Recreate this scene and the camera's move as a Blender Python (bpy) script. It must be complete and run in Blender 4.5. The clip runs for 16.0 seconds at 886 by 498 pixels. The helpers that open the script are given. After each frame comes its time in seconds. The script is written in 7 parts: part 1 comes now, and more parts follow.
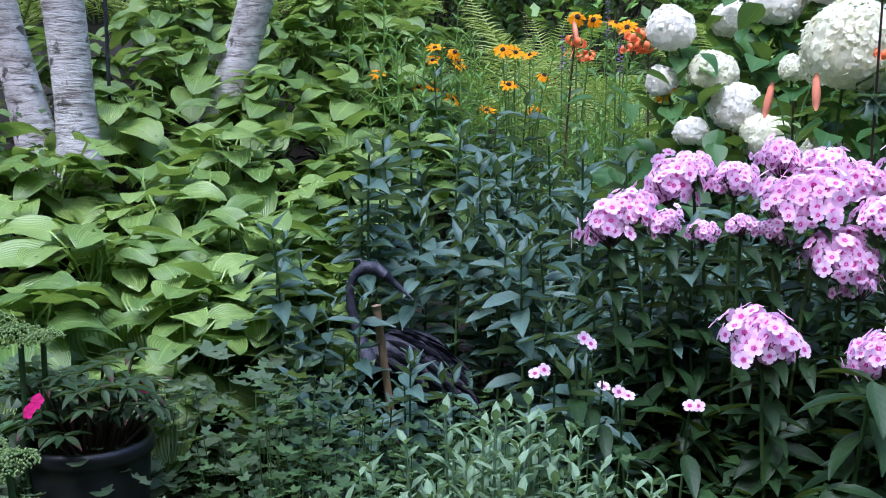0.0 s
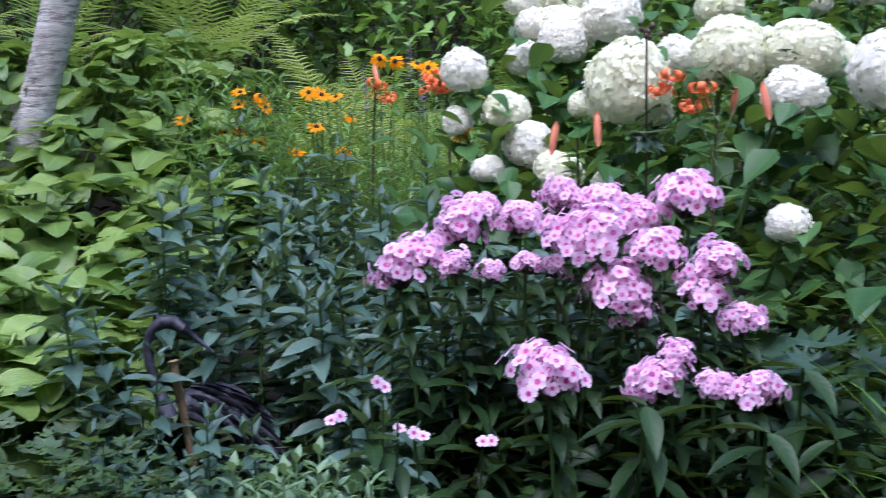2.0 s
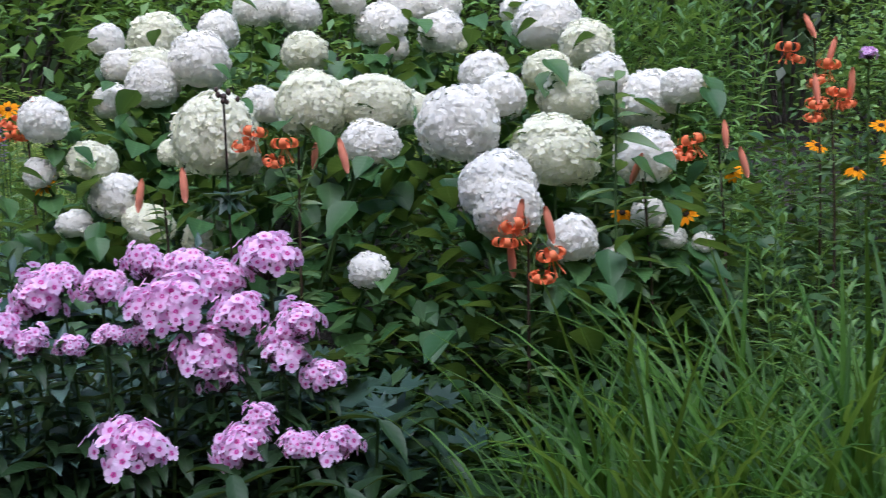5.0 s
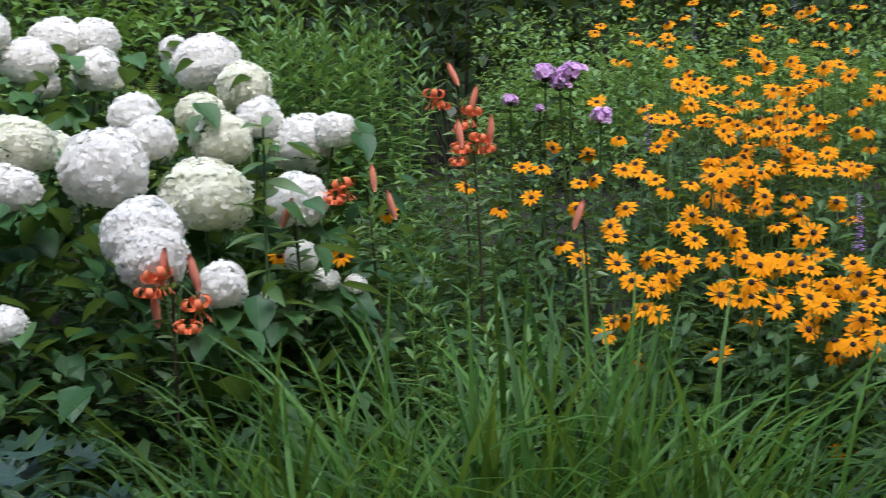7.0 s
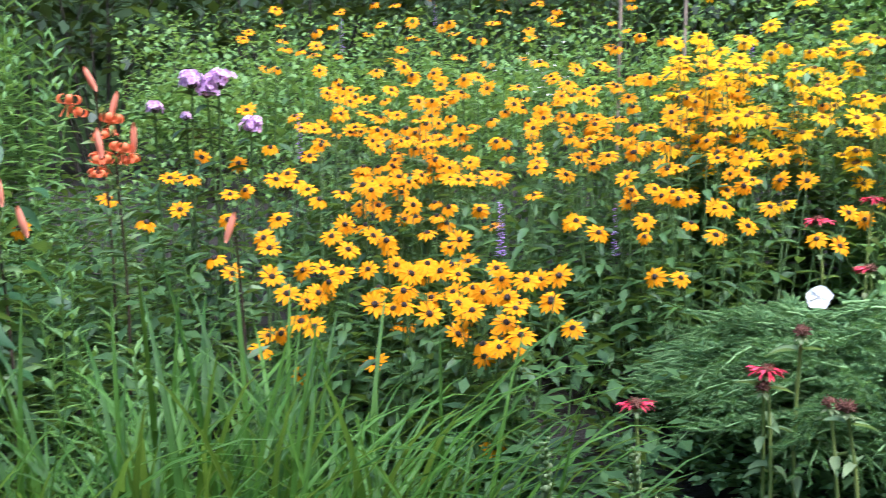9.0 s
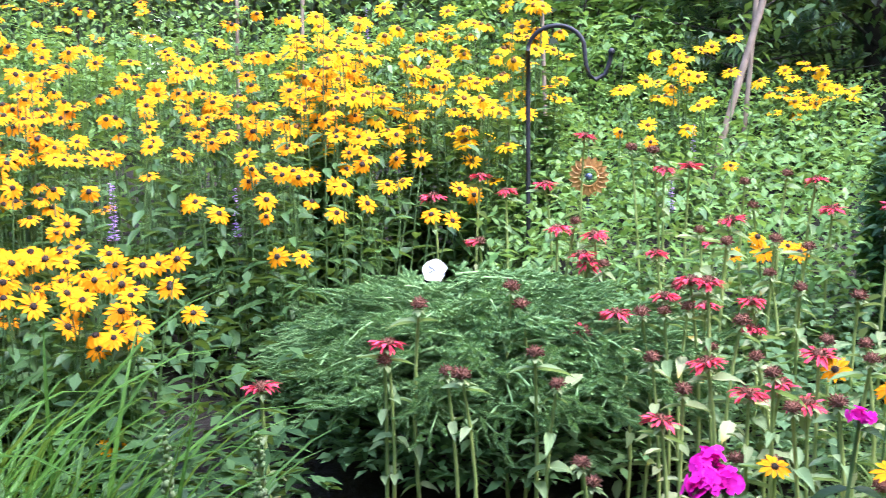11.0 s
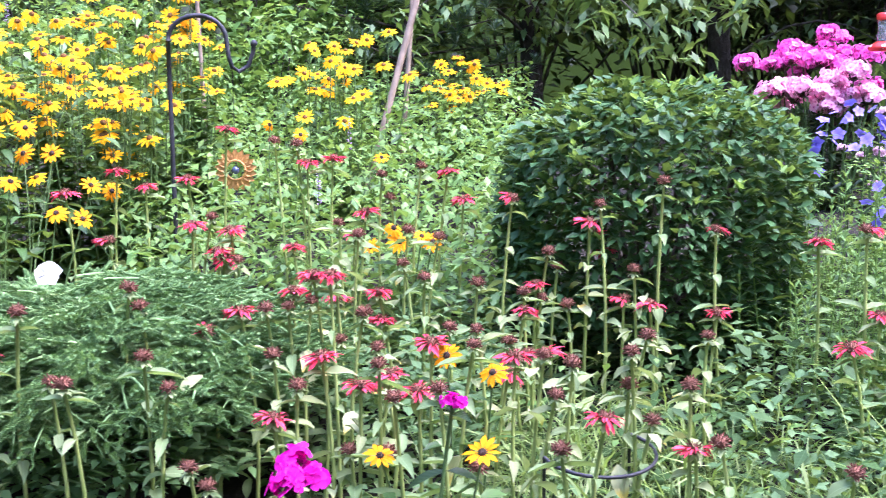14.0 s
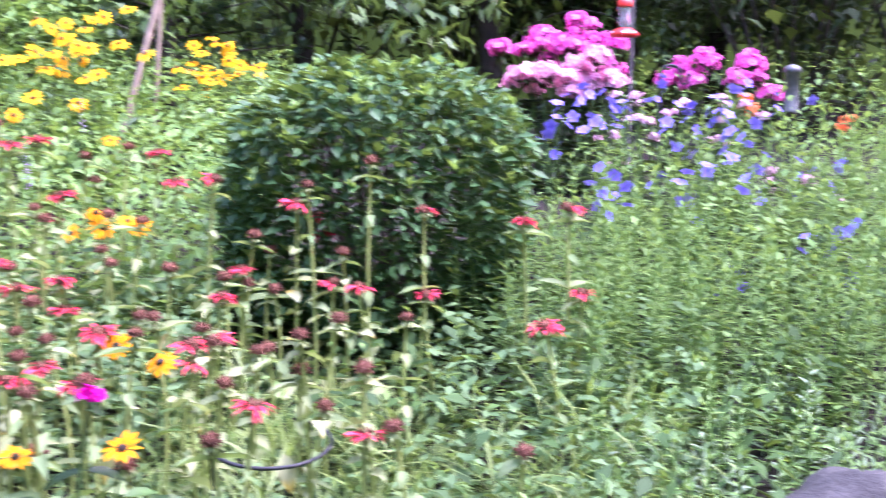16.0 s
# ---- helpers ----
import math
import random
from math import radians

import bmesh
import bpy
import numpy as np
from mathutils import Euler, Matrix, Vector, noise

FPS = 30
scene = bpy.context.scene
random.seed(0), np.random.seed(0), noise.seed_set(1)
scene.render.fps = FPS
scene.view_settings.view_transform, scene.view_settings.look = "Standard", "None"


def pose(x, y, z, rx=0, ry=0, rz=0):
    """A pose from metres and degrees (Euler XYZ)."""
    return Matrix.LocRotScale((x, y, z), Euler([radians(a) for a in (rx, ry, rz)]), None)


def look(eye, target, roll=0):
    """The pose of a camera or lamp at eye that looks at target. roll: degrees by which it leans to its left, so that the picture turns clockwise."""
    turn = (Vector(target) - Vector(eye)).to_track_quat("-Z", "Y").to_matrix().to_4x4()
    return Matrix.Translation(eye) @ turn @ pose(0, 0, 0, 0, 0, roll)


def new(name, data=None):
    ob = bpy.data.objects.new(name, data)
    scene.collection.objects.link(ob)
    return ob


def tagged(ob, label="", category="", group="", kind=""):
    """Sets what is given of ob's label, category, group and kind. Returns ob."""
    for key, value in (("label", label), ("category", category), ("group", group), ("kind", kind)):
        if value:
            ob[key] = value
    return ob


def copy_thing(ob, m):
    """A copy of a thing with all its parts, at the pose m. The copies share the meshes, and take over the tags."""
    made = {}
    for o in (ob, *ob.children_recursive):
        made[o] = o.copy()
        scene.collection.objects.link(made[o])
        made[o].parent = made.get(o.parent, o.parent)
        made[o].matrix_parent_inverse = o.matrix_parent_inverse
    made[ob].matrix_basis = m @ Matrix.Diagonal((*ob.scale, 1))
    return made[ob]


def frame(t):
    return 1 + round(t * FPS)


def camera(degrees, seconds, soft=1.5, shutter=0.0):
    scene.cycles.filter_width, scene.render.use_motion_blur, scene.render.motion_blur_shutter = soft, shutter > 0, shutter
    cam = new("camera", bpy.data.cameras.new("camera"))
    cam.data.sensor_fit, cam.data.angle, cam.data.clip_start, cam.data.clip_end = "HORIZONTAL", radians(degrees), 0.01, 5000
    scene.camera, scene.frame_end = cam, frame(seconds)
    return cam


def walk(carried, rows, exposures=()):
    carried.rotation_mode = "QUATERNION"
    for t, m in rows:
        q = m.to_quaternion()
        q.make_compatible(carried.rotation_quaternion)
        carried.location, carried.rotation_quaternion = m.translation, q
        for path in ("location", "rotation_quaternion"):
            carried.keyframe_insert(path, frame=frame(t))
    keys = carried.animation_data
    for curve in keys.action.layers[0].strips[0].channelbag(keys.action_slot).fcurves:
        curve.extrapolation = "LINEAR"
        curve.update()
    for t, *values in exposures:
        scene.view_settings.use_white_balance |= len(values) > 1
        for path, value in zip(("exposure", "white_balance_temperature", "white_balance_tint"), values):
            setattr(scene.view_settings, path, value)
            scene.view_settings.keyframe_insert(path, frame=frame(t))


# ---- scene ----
cam = camera(45.2, 16.0, soft=0.9, shutter=0.42)
PATH = [
    (0, (0.321, 0.254, 1.44), (0.283, 2.231, 1.141), -0.1),
    (0.5, (0.328, 0.25, 1.445), (0.322, 2.231, 1.171), -0.2),
    (1, (0.339, 0.242, 1.451), (0.385, 2.226, 1.207), -0.3),
    (1.5, (0.369, 0.233, 1.457), (0.482, 2.217, 1.237), -1.2),
    (2, (0.409, 0.234, 1.465), (0.671, 2.202, 1.222), -1.9),
    (2.5, (0.43, 0.231, 1.476), (0.813, 2.182, 1.256), -2.0),
    (3, (0.448, 0.228, 1.475), (0.924, 2.159, 1.27), -2.3),
    (3.2, (0.456, 0.226, 1.477), (0.965, 2.149, 1.276), -2.6),
    (5.3, (0.477, 0.146, 1.594), (1.456, 1.869, 1.324), -2.3),
    (5.5, (0.482, 0.136, 1.597), (1.493, 1.84, 1.324), -2.4),
    (6, (0.502, 0.122, 1.6), (1.611, 1.765, 1.332), -2.0),
    (6.5, (0.531, 0.103, 1.607), (1.786, 1.639, 1.352), -1.3),
    (7, (0.569, 0.088, 1.614), (1.944, 1.523, 1.389), -1.9),
    (7.5, (0.601, 0.085, 1.612), (2.062, 1.43, 1.37), -1.8),
    (8, (0.628, 0.082, 1.615), (2.187, 1.314, 1.384), -1.6),
    (8.5, (0.624, 0.1, 1.623), (2.292, 1.177, 1.382), -1.4),
    (9, (0.621, 0.12, 1.626), (2.379, 1.044, 1.392), -1.4),
    (9.5, (0.626, 0.13, 1.626), (2.467, 0.883, 1.413), -1.5),
    (10, (0.645, 0.139, 1.614), (2.555, 0.683, 1.379), -1.4),
    (12.5, (0.7, 0.052, 1.615), (2.677, 0.033, 1.31), 0.2),
    (13, (0.7, 0.03, 1.619), (2.671, -0.121, 1.311), 0.3),
    (13.5, (0.701, -0.022, 1.624), (2.666, -0.221, 1.313), -0.1),
    (14, (0.709, -0.086, 1.624), (2.667, -0.358, 1.319), -0.2),
    (14.5, (0.704, -0.133, 1.627), (2.658, -0.435, 1.322), -0.1),
    (15, (0.704, -0.207, 1.624), (2.655, -0.528, 1.324), -0.2),
    (15.5, (0.698, -0.306, 1.622), (2.639, -0.679, 1.319), -0.4),
    (16, (0.74, -0.413, 1.585), (2.623, -1.007, 1.265), 0.4),
]
EXPOSURES = [(0.0, 1.80, 5350, 16), (1.5, 1.74, 5450, 17), (3.2, 1.45, 5550, 16), (5.5, 1.15, 5550, 17), (7.5, 1.32, 5800, 14), (8.5, 2.05, 5600, 13), (9.0, 2.2, 5500, 14), (10.0, 2.5, 5550, 16), (12.5, 3.02, 5550, 29), (14.5, 3.05, 5480, 34), (15.2, 3.05, 5300, 35), (16.0, 3.22, 5600, 46)]
walk(cam, [(t, look(eye, target, roll)) for t, eye, target, roll in PATH], EXPOSURES)

# ---- light: an overcast late-summer day ----
world = bpy.data.worlds.new("sky")
scene.world = world
world.use_nodes = True
wn = world.node_tree
sky = wn.nodes.new("ShaderNodeTexSky")
sky.sky_type = "NISHITA"
sky.sun_disc = False
sky.sun_elevation, sky.sun_rotation = radians(50), radians(200)
sky.dust_density, sky.air_density = 3.0, 1.0
wn.links.new(sky.outputs[0], wn.nodes["Background"].inputs[0])
wn.nodes["Background"].inputs[1].default_value = 0.15
sun = new("sun", bpy.data.lights.new("sun", "SUN"))
sun.data.energy, sun.data.angle, sun.data.color = 1.2, radians(40), (1.0, 0.98, 0.95)
sun.matrix_world = look((-0.7, -1.3, 6.5), (0, 0, 0))

# ---- geometry helpers ----
RNG = np.random.default_rng(7)


def uni(a, b, n=None):
    return RNG.uniform(a, b, n)


def mats(pos, yaw, pitch, roll, scale=1.0):
    """Many placements at once: leaves point along +y, then turn by roll, pitch and yaw."""
    pos = np.atleast_2d(np.asarray(pos, float))
    n = len(pos)
    yaw, pitch, roll, scale = (np.broadcast_to(np.asarray(a, float), n) for a in (yaw, pitch, roll, scale))
    cy, sy, cp, sp, cr, sr = np.cos(yaw), np.sin(yaw), np.cos(pitch), np.sin(pitch), np.cos(roll), np.sin(roll)
    o, l = np.zeros(n), np.ones(n)
    rz = np.stack([cy, -sy, o, sy, cy, o, o, o, l], 1).reshape(n, 3, 3)
    rx = np.stack([l, o, o, o, cp, -sp, o, sp, cp], 1).reshape(n, 3, 3)
    ry = np.stack([cr, o, sr, o, l, o, -sr, o, cr], 1).reshape(n, 3, 3)
    m = np.zeros((n, 4, 4))
    m[:, :3, :3] = rz @ rx @ ry * scale[:, None, None]
    m[:, :3, 3], m[:, 3, 3] = pos, 1
    return m


class Geo:
    """Gathers many small shapes into one mesh, with a uv attribute for their markings."""

    def __init__(self):
        self.v, self.u, self.f, self.n = [], [], {3: [], 4: []}, 0

    def add(self, shape, ms=None):
        v, u, tris, quads = shape
        ms = np.eye(4)[None] if ms is None else ms
        k = len(ms)
        w = np.einsum("kij,vj->kvi", ms[:, :3, :3], v) + ms[:, None, :3, 3]
        self.v.append(w.reshape(-1, 3))
        self.u.append(np.tile(u, (k, 1)))
        step = (np.arange(k) * len(v) + self.n)[:, None, None]
        for c, f in ((3, tris), (4, quads)):
            if len(f):
                self.f[c].append((np.asarray(f)[None] + step).reshape(-1, c))
        self.n += k * len(v)
        return self

    def shape(self):
        z = lambda c: np.concatenate(self.f[c]) if self.f[c] else np.zeros((0, c), int)
        return np.concatenate(self.v), np.concatenate(self.u), z(3), z(4)

    def mesh(self, name, material, smooth=True):
        v, u, tris, quads = self.shape()
        me = bpy.data.meshes.new(name)
        me.vertices.add(len(v))
        me.vertices.foreach_set("co", v.astype(np.float32).ravel())
        loops = np.concatenate([tris.ravel(), quads.ravel()]).astype(np.int32)
        me.loops.add(len(loops))
        me.loops.foreach_set("vertex_index", loops)
        starts = np.concatenate([np.arange(len(tris)) * 3, len(tris) * 3 + np.arange(len(quads)) * 4]).astype(np.int32)
        me.polygons.add(len(starts))
        me.polygons.foreach_set("loop_start", starts)
        me.update(calc_edges=True)
        me.polygons.foreach_set("use_smooth", np.full(len(starts), smooth))
        a = me.attributes.new("blade_co", "FLOAT_VECTOR", "POINT")
        a.data.foreach_set("vector", np.column_stack([u, np.zeros(len(u))]).astype(np.float32).ravel())
        me.materials.append(material)
        me.validate()
        return me


def leaf(L, W, seg=4, peak=0.4, fold=0.15, droop=0.5, cross=1, wave=0.0, stalk=0.0, lift=0.0, twist=0.0):
    """A leaf or petal along +y from the origin: pointed ends, folded along its midrib, bending down by droop radians."""
    k = math.log(0.5) / math.log(peak)
    v, u, rows = [], [], []
    y, z = 0.0, 0.0
    cols = np.linspace(-1, 1, 2 * cross + 1)
    if stalk:
        for a, b in ((0, 0.0), (1, 1.0)):
            rows.append(len(v))
            for c in cols:
                v.append((c * 0.006 * L / 0.2, stalk * b, lift * b * b))
                u.append((c * 0.05, 0.0))
        y, z = stalk, lift
    for i in range(seg + 1):
        s = i / seg
        if i:
            a = lift * 0.5 - droop * (i - 0.5) / seg
            y, z = y + L / seg * math.cos(a), z + L / seg * math.sin(a)
        w = W / 2 * math.sin(math.pi * min(max(s, 0.0), 1.0) ** k) + W * 0.015
        rows.append(len(v))
        for j, c in enumerate(cols):
            t = twist * s
            e = wave * W * math.sin(s * 9 + c * 1.3) * abs(c)
            v.append((c * w * math.cos(t), y, z + fold * w * (abs(c) - 0.5) * 2 + e + c * w * math.sin(t)))
            u.append((c, s))
    quads = [(r + j, r + j + 1, q + j + 1, q + j) for r, q in zip(rows, rows[1:]) for j in range(2 * cross)]
    return np.array(v), np.array(u), [], quads


def tube(points, radii, sides=5, cap=True):
    """A round stem, rod or trunk through the given places."""
    p = np.asarray(points, float)
    n = len(p)
    r = np.broadcast_to(np.asarray(radii, float), n)
    d = np.gradient(p, axis=0)
    d /= np.linalg.norm(d, axis=1)[:, None] + 1e-9
    ref = np.array([0.31, 0.95, 0.05]) if abs(d[0][2]) > 0.7 else np.array([0.0, 0.0, 1.0])
    a = np.cross(d, ref)
    a /= np.linalg.norm(a, axis=1)[:, None] + 1e-9
    b = np.cross(d, a)
    t = np.arange(sides) * 2 * math.pi / sides
    v = (p[:, None] + r[:, None, None] * (np.cos(t)[None, :, None] * a[:, None] + np.sin(t)[None, :, None] * b[:, None])).reshape(-1, 3)
    u = np.stack([np.tile(t / 6.2832, n), np.repeat(np.linspace(0, 1, n), sides)], 1)
    quads = [(i * sides + j, i * sides + (j + 1) % sides, (i + 1) * sides + (j + 1) % sides, (i + 1) * sides + j) for i in range(n - 1) for j in range(sides)]
    tris = []
    if cap:
        for i, o in ((0, 1), (n - 1, -1)):
            ring = [i * sides + j for j in range(sides)][::o]
            tris += [(ring[0], ring[j], ring[j + 1]) for j in range(1, sides - 1)]
    return v, u, tris, quads


def lathe(profile, sides=16):
    """A turned form round z: pairs of radius and height."""
    t = np.arange(sides) * 2 * math.pi / sides
    v = np.array([(r * math.cos(a), r * math.sin(a), z) for r, z in profile for a in t])
    u = np.array([(j / sides, i / len(profile)) for i in range(len(profile)) for j in range(sides)])
    quads = [(i * sides + j, i * sides + (j + 1) % sides, (i + 1) * sides + (j + 1) % sides, (i + 1) * sides + j) for i in range(len(profile) - 1) for j in range(sides)]
    return v, u, [], quads


def ball(r, sides=8, rings=5, squash=1.0, low=-1.0):
    return lathe([(max(r * math.cos(a), r * 0.02), r * squash * math.sin(a)) for a in np.linspace(math.pi / 2 * low, math.pi / 2, rings)], sides)


def arc(a, b, sag=0.0, n=5, wob=0.0):
    """Places from a to b, bowed sideways."""
    a, b = np.asarray(a, float), np.asarray(b, float)
    s = np.linspace(0, 1, n)[:, None]
    side = np.array([uni(-1, 1), uni(-1, 1), 0.0]) * wob
    return a + (b - a) * s + np.sin(s * math.pi) * side + np.array([0, 0, sag]) * np.sin(s * math.pi)


def part(name, mesh, parent, label="", m=None):
    ob = new(name, mesh)
    ob.parent = parent
    if m is not None:
        ob.matrix_basis = Matrix(np.asarray(m).tolist())
    return tagged(ob, label)


def thing(name, label, category, place=(0, 0, 0), group="", turn=0.0, kind=""):
    ob = new(name)
    ob.empty_display_size = 0.1
    ob.matrix_basis = Matrix.Translation(place) @ Matrix.Rotation(turn, 4, "Z")
    return tagged(ob, label, category, group, kind)


def spin(place, turn=0.0, size=1.0):
    return Matrix.Translation(place) @ Matrix.Rotation(turn, 4, "Z") @ Matrix.Scale(size, 4)


HUB = np.array([0.55, 0.1])


def ground_z(x, y):
    """The bank: a path at the hub, then a planted slope that climbs away from it."""
    r = np.hypot(x - HUB[0], y - HUB[1])
    e = np.clip((r - 0.8) / 0.8, 0, 1)
    az = np.degrees(np.arctan2(x - HUB[0], y - HUB[1]))
    k = np.clip((2.0 - az) / 9.0, 0, 1) * np.clip((az + 75) / 30.0, 0, 1)
    bank = 0.17 * k * k * (3 - 2 * k) * np.clip(r - 2.3, 0, 3.2)
    return 0.35 * e * e * (3 - 2 * e) + 0.2 * np.clip(r - 1.6, 0, 4.4) + 0.03 * np.clip(r - 6, 0, 60) + bank


def on_ground(x, y, dz=0.0):
    return (float(x), float(y), float(ground_z(x, y)) + dz)


def polar(az, r):
    """A place by its bearing from the hub (degrees clockwise from +y) and its distance."""
    a = np.radians(az)
    return HUB[0] + r * np.sin(a), HUB[1] + r * np.cos(a)


def outward(x, y):
    """The turn about z that makes +y point away from the hub."""
    return -math.atan2(x - HUB[0], y - HUB[1])


# ---- materials ----
def nodes_of(name):
    mat = bpy.data.materials.new(name)
    mat.use_nodes = True
    return mat, mat.node_tree, mat.node_tree.nodes["Principled BSDF"]


def ramp(nt, fac, stops):
    n = nt.nodes.new("ShaderNodeValToRGB")
    while len(n.color_ramp.elements) < len(stops):
        n.color_ramp.elements.new(0.5)
    for e, (p, c) in zip(n.color_ramp.elements, stops):
        e.position, e.color = p, (*c, 1)
    nt.links.new(fac, n.inputs[0])
    return n.outputs[0]


def noise_of(nt, scale, detail=3.0, coord=None, rough=0.6):
    n = nt.nodes.new("ShaderNodeTexNoise")
    n.inputs["Scale"].default_value, n.inputs["Detail"].default_value, n.inputs["Roughness"].default_value = scale, detail, rough
    c = coord or nt.nodes.new("ShaderNodeTexCoord").outputs["Object"]
    nt.links.new(c, n.inputs["Vector"])
    return n.outputs["Fac"]


def mix(nt, fac, a, b, mode="MIX"):
    n = nt.nodes.new("ShaderNodeMix")
    n.data_type, n.blend_type = "RGBA", mode
    for sock, val in ((n.inputs[0], fac), (n.inputs[6], a), (n.inputs[7], b)):
        if isinstance(val, (int, float)):
            sock.default_value = val
        elif isinstance(val, tuple):
            sock.default_value = (*val, 1)
        else:
            nt.links.new(val, sock)
    return n.outputs[2]


def maths(nt, op, a, b=0.0):
    n = nt.nodes.new("ShaderNodeMath")
    n.operation = op
    for sock, val in zip(n.inputs, (a, b)):
        if isinstance(val, (int, float)):
            sock.default_value = val
        else:
            nt.links.new(val, sock)
    return n.outputs[0]


def bump(nt, bsdf, height, strength, distance):
    n = nt.nodes.new("ShaderNodeBump")
    n.inputs["Strength"].default_value, n.inputs["Distance"].default_value = strength, distance
    nt.links.new(height, n.inputs["Height"])
    nt.links.new(n.outputs[0], bsdf.inputs["Normal"])


def uv_of(nt):
    a = nt.nodes.new("ShaderNodeAttribute")
    a.attribute_name = "blade_co"
    s = nt.nodes.new("ShaderNodeSeparateXYZ")
    nt.links.new(a.outputs["Vector"], s.inputs[0])
    return s.outputs[0], s.outputs[1], a.outputs["Vector"]


def leaf_material(name, dark, light, rough=0.45, glow=0.3, island=True, veins=0.0, rib=0.25, spots=None, tip=None, gloss=0.5):
    """Leaf: colour varies leaf by leaf and across the blade; a paler midrib; light shines through it."""
    mat, nt, bsdf = nodes_of(name)
    u, v, uv = uv_of(nt)
    if island:
        r = nt.nodes.new("ShaderNodeNewGeometry").outputs["Random Per Island"]
    else:
        r = nt.nodes.new("ShaderNodeObjectInfo").outputs["Random"]
    patch = noise_of(nt, 9.0, 2.0)
    f = maths(nt, "ADD", maths(nt, "MULTIPLY", r, 0.75), maths(nt, "MULTIPLY", patch, 0.35))
    col = ramp(nt, f, [(0.1, dark), (0.85, light)])
    if spots:
        col = mix(nt, ramp(nt, noise_of(nt, 60.0, 2.0), [(0.66, (0, 0, 0)), (0.74, (1, 1, 1))]), col, spots)
    if tip:
        col = mix(nt, ramp(nt, maths(nt, "MULTIPLY", v, maths(nt, "ADD", r, 0.4)), [(0.75, (0, 0, 0)), (1.0, (1, 1, 1))]), col, tip)
    au = maths(nt, "ABSOLUTE", u)
    if rib:
        col = mix(nt, maths(nt, "MULTIPLY", ramp(nt, au, [(0.0, (1, 1, 1)), (0.09, (0, 0, 0))]), rib), col, tuple(min(1, c * 1.8 + 0.04) for c in light))
    nt.links.new(col, bsdf.inputs["Base Color"])
    bsdf.inputs["Roughness"].default_value = rough
    bsdf.inputs["Specular IOR Level"].default_value = gloss
    if veins:
        w = maths(nt, "SINE", maths(nt, "MULTIPLY", u, veins))
        bump(nt, bsdf, w, 0.3, 0.003)
    else:
        w = maths(nt, "SINE", maths(nt, "MULTIPLY", maths(nt, "SUBTRACT", v, maths(nt, "MULTIPLY", au, 0.25)), 42.0))
        bump(nt, bsdf, w, 0.12, 0.001)
    if glow:
        tr = nt.nodes.new("ShaderNodeBsdfTranslucent")
        nt.links.new(mix(nt, 0.5, col, (0.35, 0.5, 0.05), "MIX"), tr.inputs[0])
        ms = nt.nodes.new("ShaderNodeMixShader")
        ms.inputs[0].default_value = glow
        nt.links.new(bsdf.outputs[0], ms.inputs[1])
        nt.links.new(tr.outputs[0], ms.inputs[2])
        nt.links.new(ms.outputs[0], nt.nodes["Material Output"].inputs[0])
    return mat


def petal_material(name, base, outer, eye=None, eye_at=0.25, rough=0.6, glow=0.3, island=True, sheen=0.25):
    """Petal: colour runs from its foot to its tip, with an eye at the foot, varying petal by petal."""
    mat, nt, bsdf = nodes_of(name)
    u, v, uv = uv_of(nt)
    r = nt.nodes.new("ShaderNodeNewGeometry").outputs["Random Per Island"] if island else nt.nodes.new("ShaderNodeObjectInfo").outputs["Random"]
    col = ramp(nt, maths(nt, "ADD", maths(nt, "MULTIPLY", v, 0.6), maths(nt, "MULTIPLY", r, 0.4)), [(0.15, base), (0.85, outer)])
    if eye:
        col = mix(nt, ramp(nt, v, [(eye_at, (1, 1, 1)), (eye_at + 0.12, (0, 0, 0))]), col, eye)
    nt.links.new(col, bsdf.inputs["Base Color"])
    bsdf.inputs["Roughness"].default_value = rough
    bsdf.inputs["Specular IOR Level"].default_value = sheen
    bump(nt, bsdf, maths(nt, "SINE", maths(nt, "MULTIPLY", u, 14.0)), 0.2, 0.001)
    if glow:
        tr = nt.nodes.new("ShaderNodeBsdfTranslucent")
        nt.links.new(col, tr.inputs[0])
        ms = nt.nodes.new("ShaderNodeMixShader")
        ms.inputs[0].default_value = glow
        nt.links.new(bsdf.outputs[0], ms.inputs[1])
        nt.links.new(tr.outputs[0], ms.inputs[2])
        nt.links.new(ms.outputs[0], nt.nodes["Material Output"].inputs[0])
    return mat


def solid_material(name, a, b, scale=30.0, rough=0.6, metal=0.0, relief=0.3, depth=0.003):
    """A surface with two tones, grain and fine relief."""
    mat, nt, bsdf = nodes_of(name)
    f = noise_of(nt, scale, 4.0)
    nt.links.new(ramp(nt, f, [(0.3, a), (0.7, b)]), bsdf.inputs["Base Color"])
    bsdf.inputs["Roughness"].default_value, bsdf.inputs["Metallic"].default_value = rough, metal
    if relief:
        bump(nt, bsdf, noise_of(nt, scale * 4, 3.0), relief, depth)
    return mat


